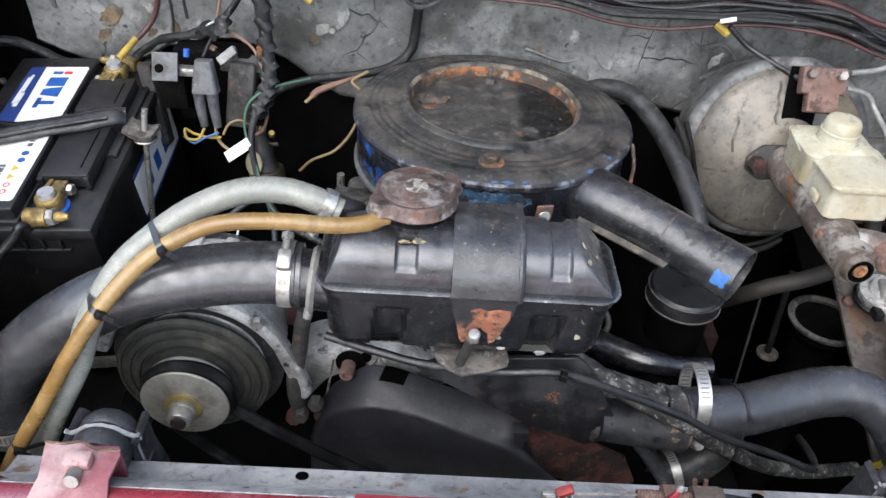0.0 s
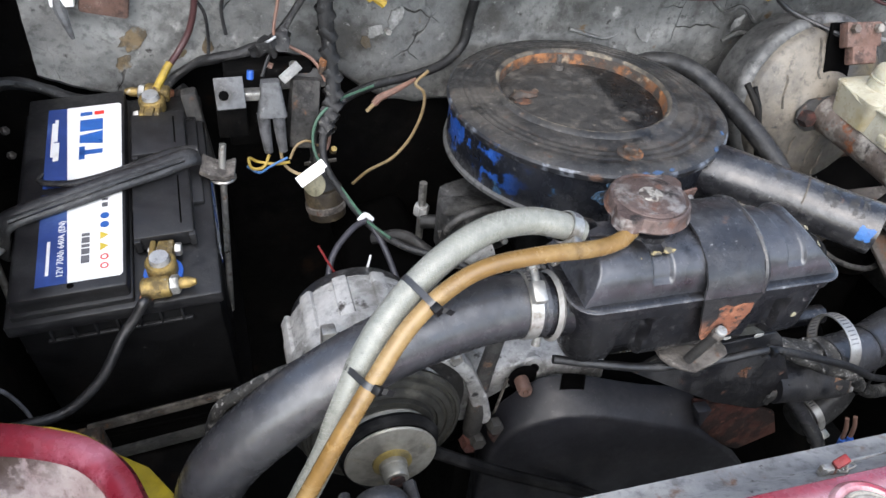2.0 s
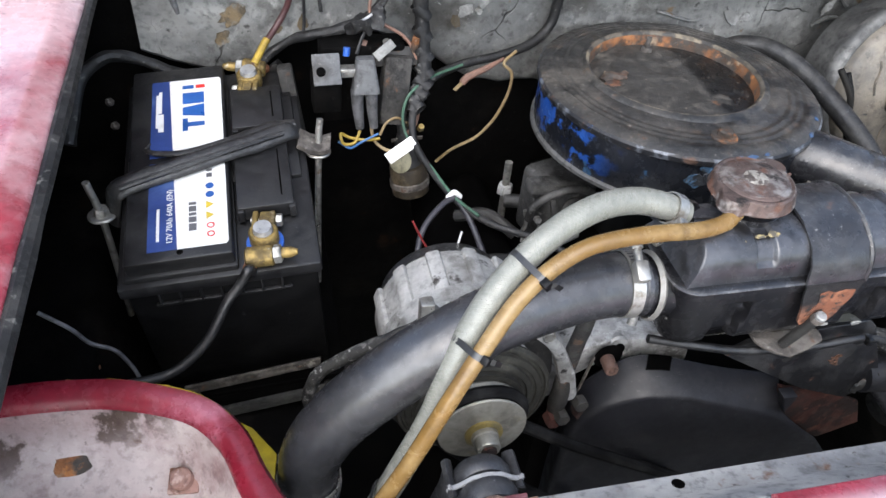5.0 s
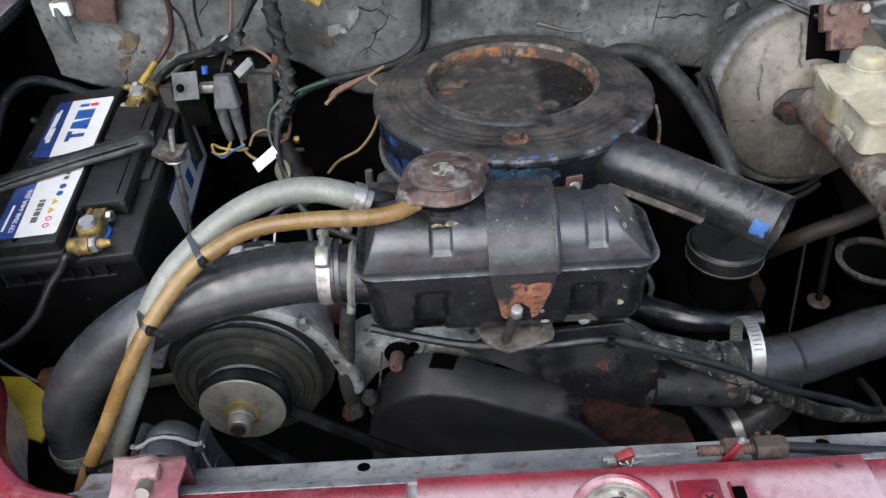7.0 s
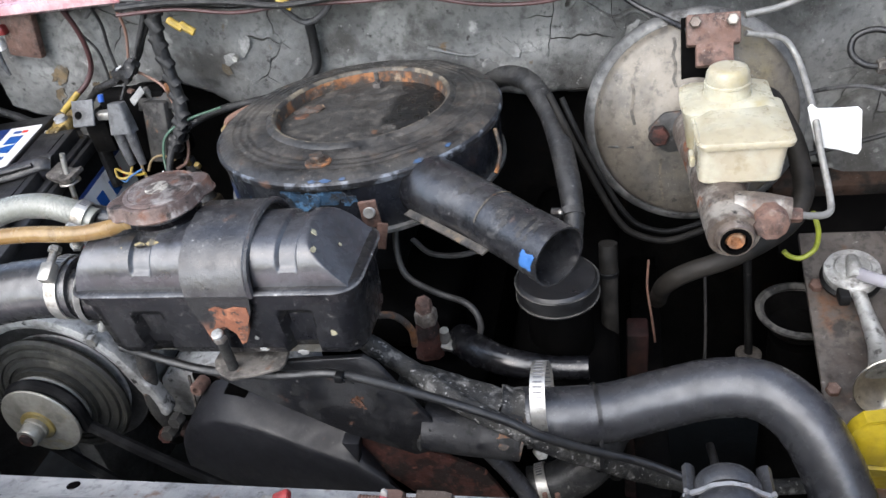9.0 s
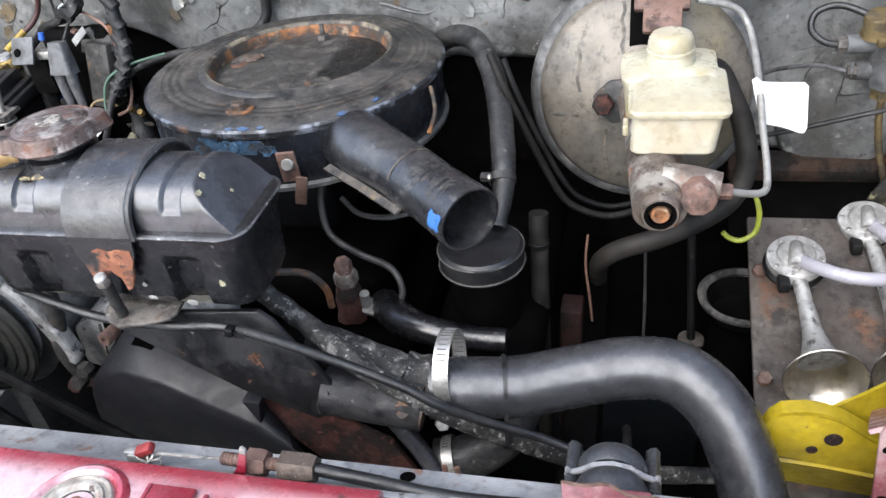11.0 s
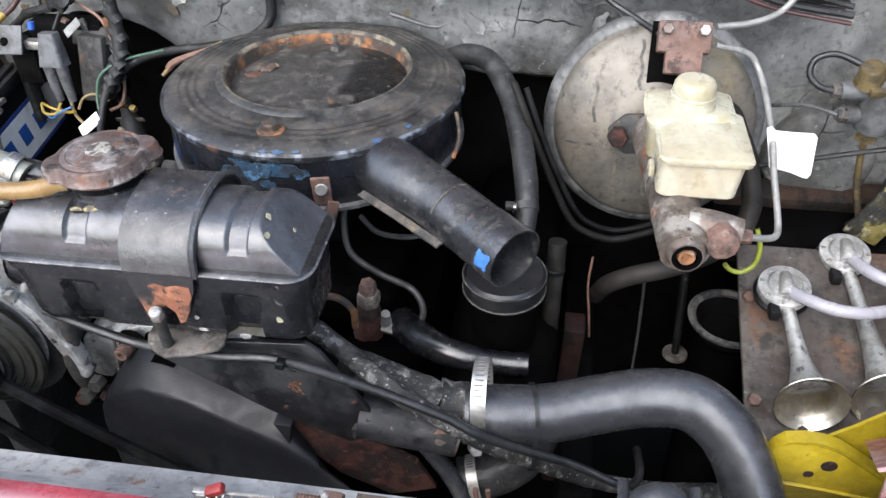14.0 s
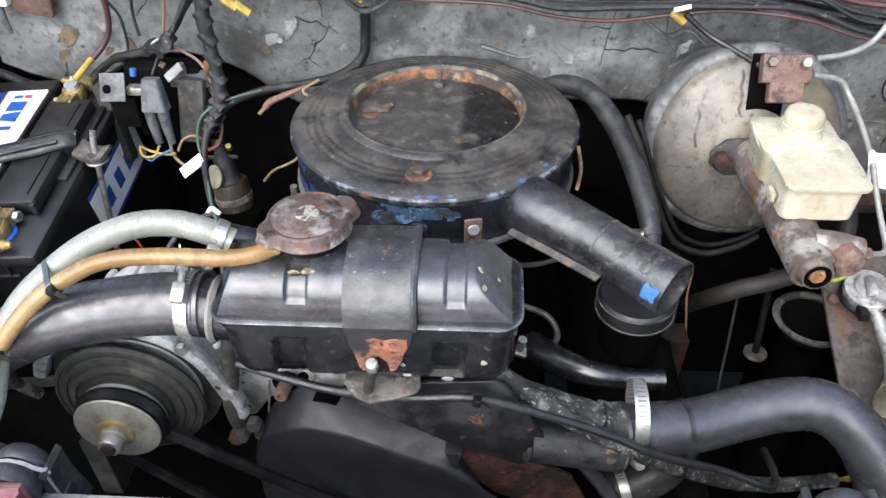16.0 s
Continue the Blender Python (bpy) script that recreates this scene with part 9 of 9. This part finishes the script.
# ---- radiator mounts and bonnet cable ----
def rubber_mount(x, up, label):
    t = thing("radiator_mount", (x, 0.455, 0.76), label, "rubber mount", "radiator mounts")
    z = 0.774 + up
    m = towards((x, 0.482, z - 0.001), (0, -1, 0.10))
    part("rear_rubber", lathe([(0, 0), (0.015, 0), (0.0195, 0.003), (0.0220, 0.009), (0.0220, 0.014), (0.0200, 0.0175), (0, 0.0175)], 36, m), M_MOUNT, t)
    part("front_rubber", lathe([(0, 0.020), (0.0195, 0.020), (0.0220, 0.026), (0.0220, 0.033), (0.0195, 0.038), (0.015, 0.040), (0, 0.040)], 36, m), M_MOUNT, t)
    part("core_plate", lathe([(0, 0.040), (0.011, 0.040), (0.0115, 0.043), (0, 0.0435)], 24, m), M_PRINTGREY, t)
    for s in (-1, 1):
        side = [(x + s * 0.0275, 0.470, z + 0.0085), (x + s * 0.0250, 0.471, z + 0.0070), (x + s * 0.0236, 0.473, z + 0.005), (x + s * 0.0255, 0.473, z - 0.02), (x + s * 0.0330, 0.473, z - 0.050)]
        part("saddle", strip(side, (0, 0.030, 0), -0.0045 * s), M_MOUNT, t)
        part("saddle_edge", tube([(p[0], 0.4625, p[2]) for p in side[:4]], 0.0014, 8, 4), M_PANELGREY, t)
    part("retainer", strip([(x - 0.0275, 0.462, z + 0.013), (x - 0.0240, 0.462, z + 0.0100), (x - 0.018, 0.462, z + 0.0125), (x - 0.010, 0.462, z + 0.0185), (x, 0.462, z + 0.0208), (x + 0.010, 0.462, z + 0.0185), (x + 0.018, 0.462, z + 0.0125), (x + 0.0240, 0.462, z + 0.0100), (x + 0.0275, 0.462, z + 0.013)], (0, 0.003, 0), 0.002), M_PANELGREY, t)
    part("leg", block(0.046, 0.018, 0.06, 0.004, m=Matrix.Translation((x + 0.006, 0.470, 0.728))), M_PLASTIC, t)
    d = Vector((0, -0.040, -0.008)).normalized()
    nn = Vector((1, 0, 0)).cross(d)
    nn = nn if nn.z > 0 else -nn
    pm = Matrix(((1, d.x, nn.x, x), (0, d.y, nn.y, 0.438), (0, d.z, nn.z, 0.8065 + up * (0.4 if up > 0 else 1.4)), (0, 0, 0, 1)))
    p = part("bracket", prism([(-0.027, -0.001), (-0.014, 0.0), (-0.002, -0.002), (0.010, 0.003), (0.024, 0.002), (0.027, 0.006), (0.024, 0.024), (0.029, 0.045), (-0.026, 0.045), (-0.0235, 0.024)], 0.003, 0.0008, pm), M_PINK, t, "faded red front bracket")
    part("bracket_edge", tube([tuple(pm @ Vector(q)) for q in ((-0.027, -0.001, 0.0025), (-0.014, 0.0, 0.0032), (-0.002, -0.002, 0.0028), (0.010, 0.003, 0.0030), (0.026, 0.003, 0.0025))], 0.0012, 6, 4), M_RUSTPINK, p)
    part("bracket_nut", block(0.019, 0.012, 0.009, 0.0025, m=pm @ Matrix.Translation((0.001, 0.013, 0.006))), M_PINK, p)
    part("bracket_bolt", tube([tuple(pm @ Vector((0.001, 0.020, 0.004))), tuple(pm @ Vector((0.002, 0.030, 0.009)))], 0.0052, 12, 4), M_STEEL, p)
    part("bracket_web", block(0.044, 0.004, 0.045, 0.001, m=Matrix.Translation((x, 0.441, 0.780 + up * (0.4 if up > 0 else 1.4)))), M_PINK, p)
    return t


rubber_mount(-0.2385, 0.007, "black rubber radiator mount with a faded red bracket")
rubber_mount(0.378, -0.009, "black rubber radiator mount with a faded red bracket")
cab = thing("bonnet_cable", (0.2, 0.42, 0.79), "bonnet release cable with brown adjuster nuts", "cable")
part("inner_wire", tube([(0.093, 0.425, 0.800), (0.125, 0.425, 0.801), (0.158, 0.425, 0.8025)], 0.0012, 6, 3), M_STEEL, cab)
part("adjuster", lathe([(0.0036 + 0.0006 * (k % 2), 0.0011 * k) for k in range(50)], 14, towards((0.150, 0.425, 0.8025), (1, 0, -0.01))), M_RUSTPINK, cab, "brown threaded adjuster")
part("nut", hexhead(0.0085, 0.012, towards((0.168, 0.425, 0.8025), (1, 0, 0))), M_RUSTPINK, cab)
part("nut", hexhead(0.0092, 0.022, towards((0.189, 0.425, 0.802), (1, 0, 0))), material("brown_nut", (0.10, 0.075, 0.06), 0.5, 0.4), cab)
lg = part("lug", prism([(0.160, 0.792), (0.1665, 0.7935), (0.1705, 0.804), (0.1755, 0.821), (0.1712, 0.8225), (0.1655, 0.808), (0.160, 0.800)], 0.002, 0.0005, Matrix.Translation((0, 0.4146, 0)) @ XZ), M_RIMRED, cab, "upright red lug")
part("lug_tip", prism([(0.1712, 0.8225), (0.1755, 0.821), (0.1763, 0.8255), (0.1745, 0.8278), (0.1723, 0.8265)], 0.002, 0.0005, Matrix.Translation((0, 0.4146, 0)) @ XZ), M_CHIPWHITE, lg, "bare pale tip")
part("sheath", tube([(0.21, 0.425, 0.802), (0.24, 0.426, 0.796), (0.29, 0.427, 0.787), (0.34, 0.432, 0.781), (0.40, 0.44, 0.775)], 0.004, 10, 6), M_CABLE, cab)
part("clip", block(0.0125, 0.007, 0.0055, 0.0014, m=Matrix.Translation((0.0985, 0.4235, 0.8045)) @ pose(0, 0, 0, 10, -22, 8)), W_RED, cab, "small red clip")
part("clip_tail", block(0.007, 0.005, 0.006, 0.0012, m=Matrix.Translation((0.0895, 0.4225, 0.7985)) @ pose(0, 0, 0, 0, -8, 0)), M_ZINC, cab)
part("peg", tube([(0.0845, 0.417, 0.784), (0.0905, 0.420, 0.788), (0.0955, 0.423, 0.794), (0.0975, 0.424, 0.801)], 0.0028, 8, 5), M_RUSTPINK, cab, "bent rusty peg")
part("wire_knot", tube([(0.0955 + 0.012 * k / 14 + 0.0035 * math.cos(k * 1.9), 0.4215 + 0.0035 * math.sin(k * 1.9), 0.7985 + 0.0035 * math.sin(k * 1.1)) for k in range(15)], 0.0008, 6, 4), M_STEEL, cab, "twisted wire end")
part("clip", block(0.010, 0.005, 0.010, 0.001, m=Matrix.Translation((0.088, 0.424, 0.797))), M_CLAMP, cab)
for x in (-0.091, 0.255):
    part("hole", disc(0.005, 0.0006, towards((x, 0.450, 0.7705), (0, 0.3, 1))), M_OILSHADE, front)
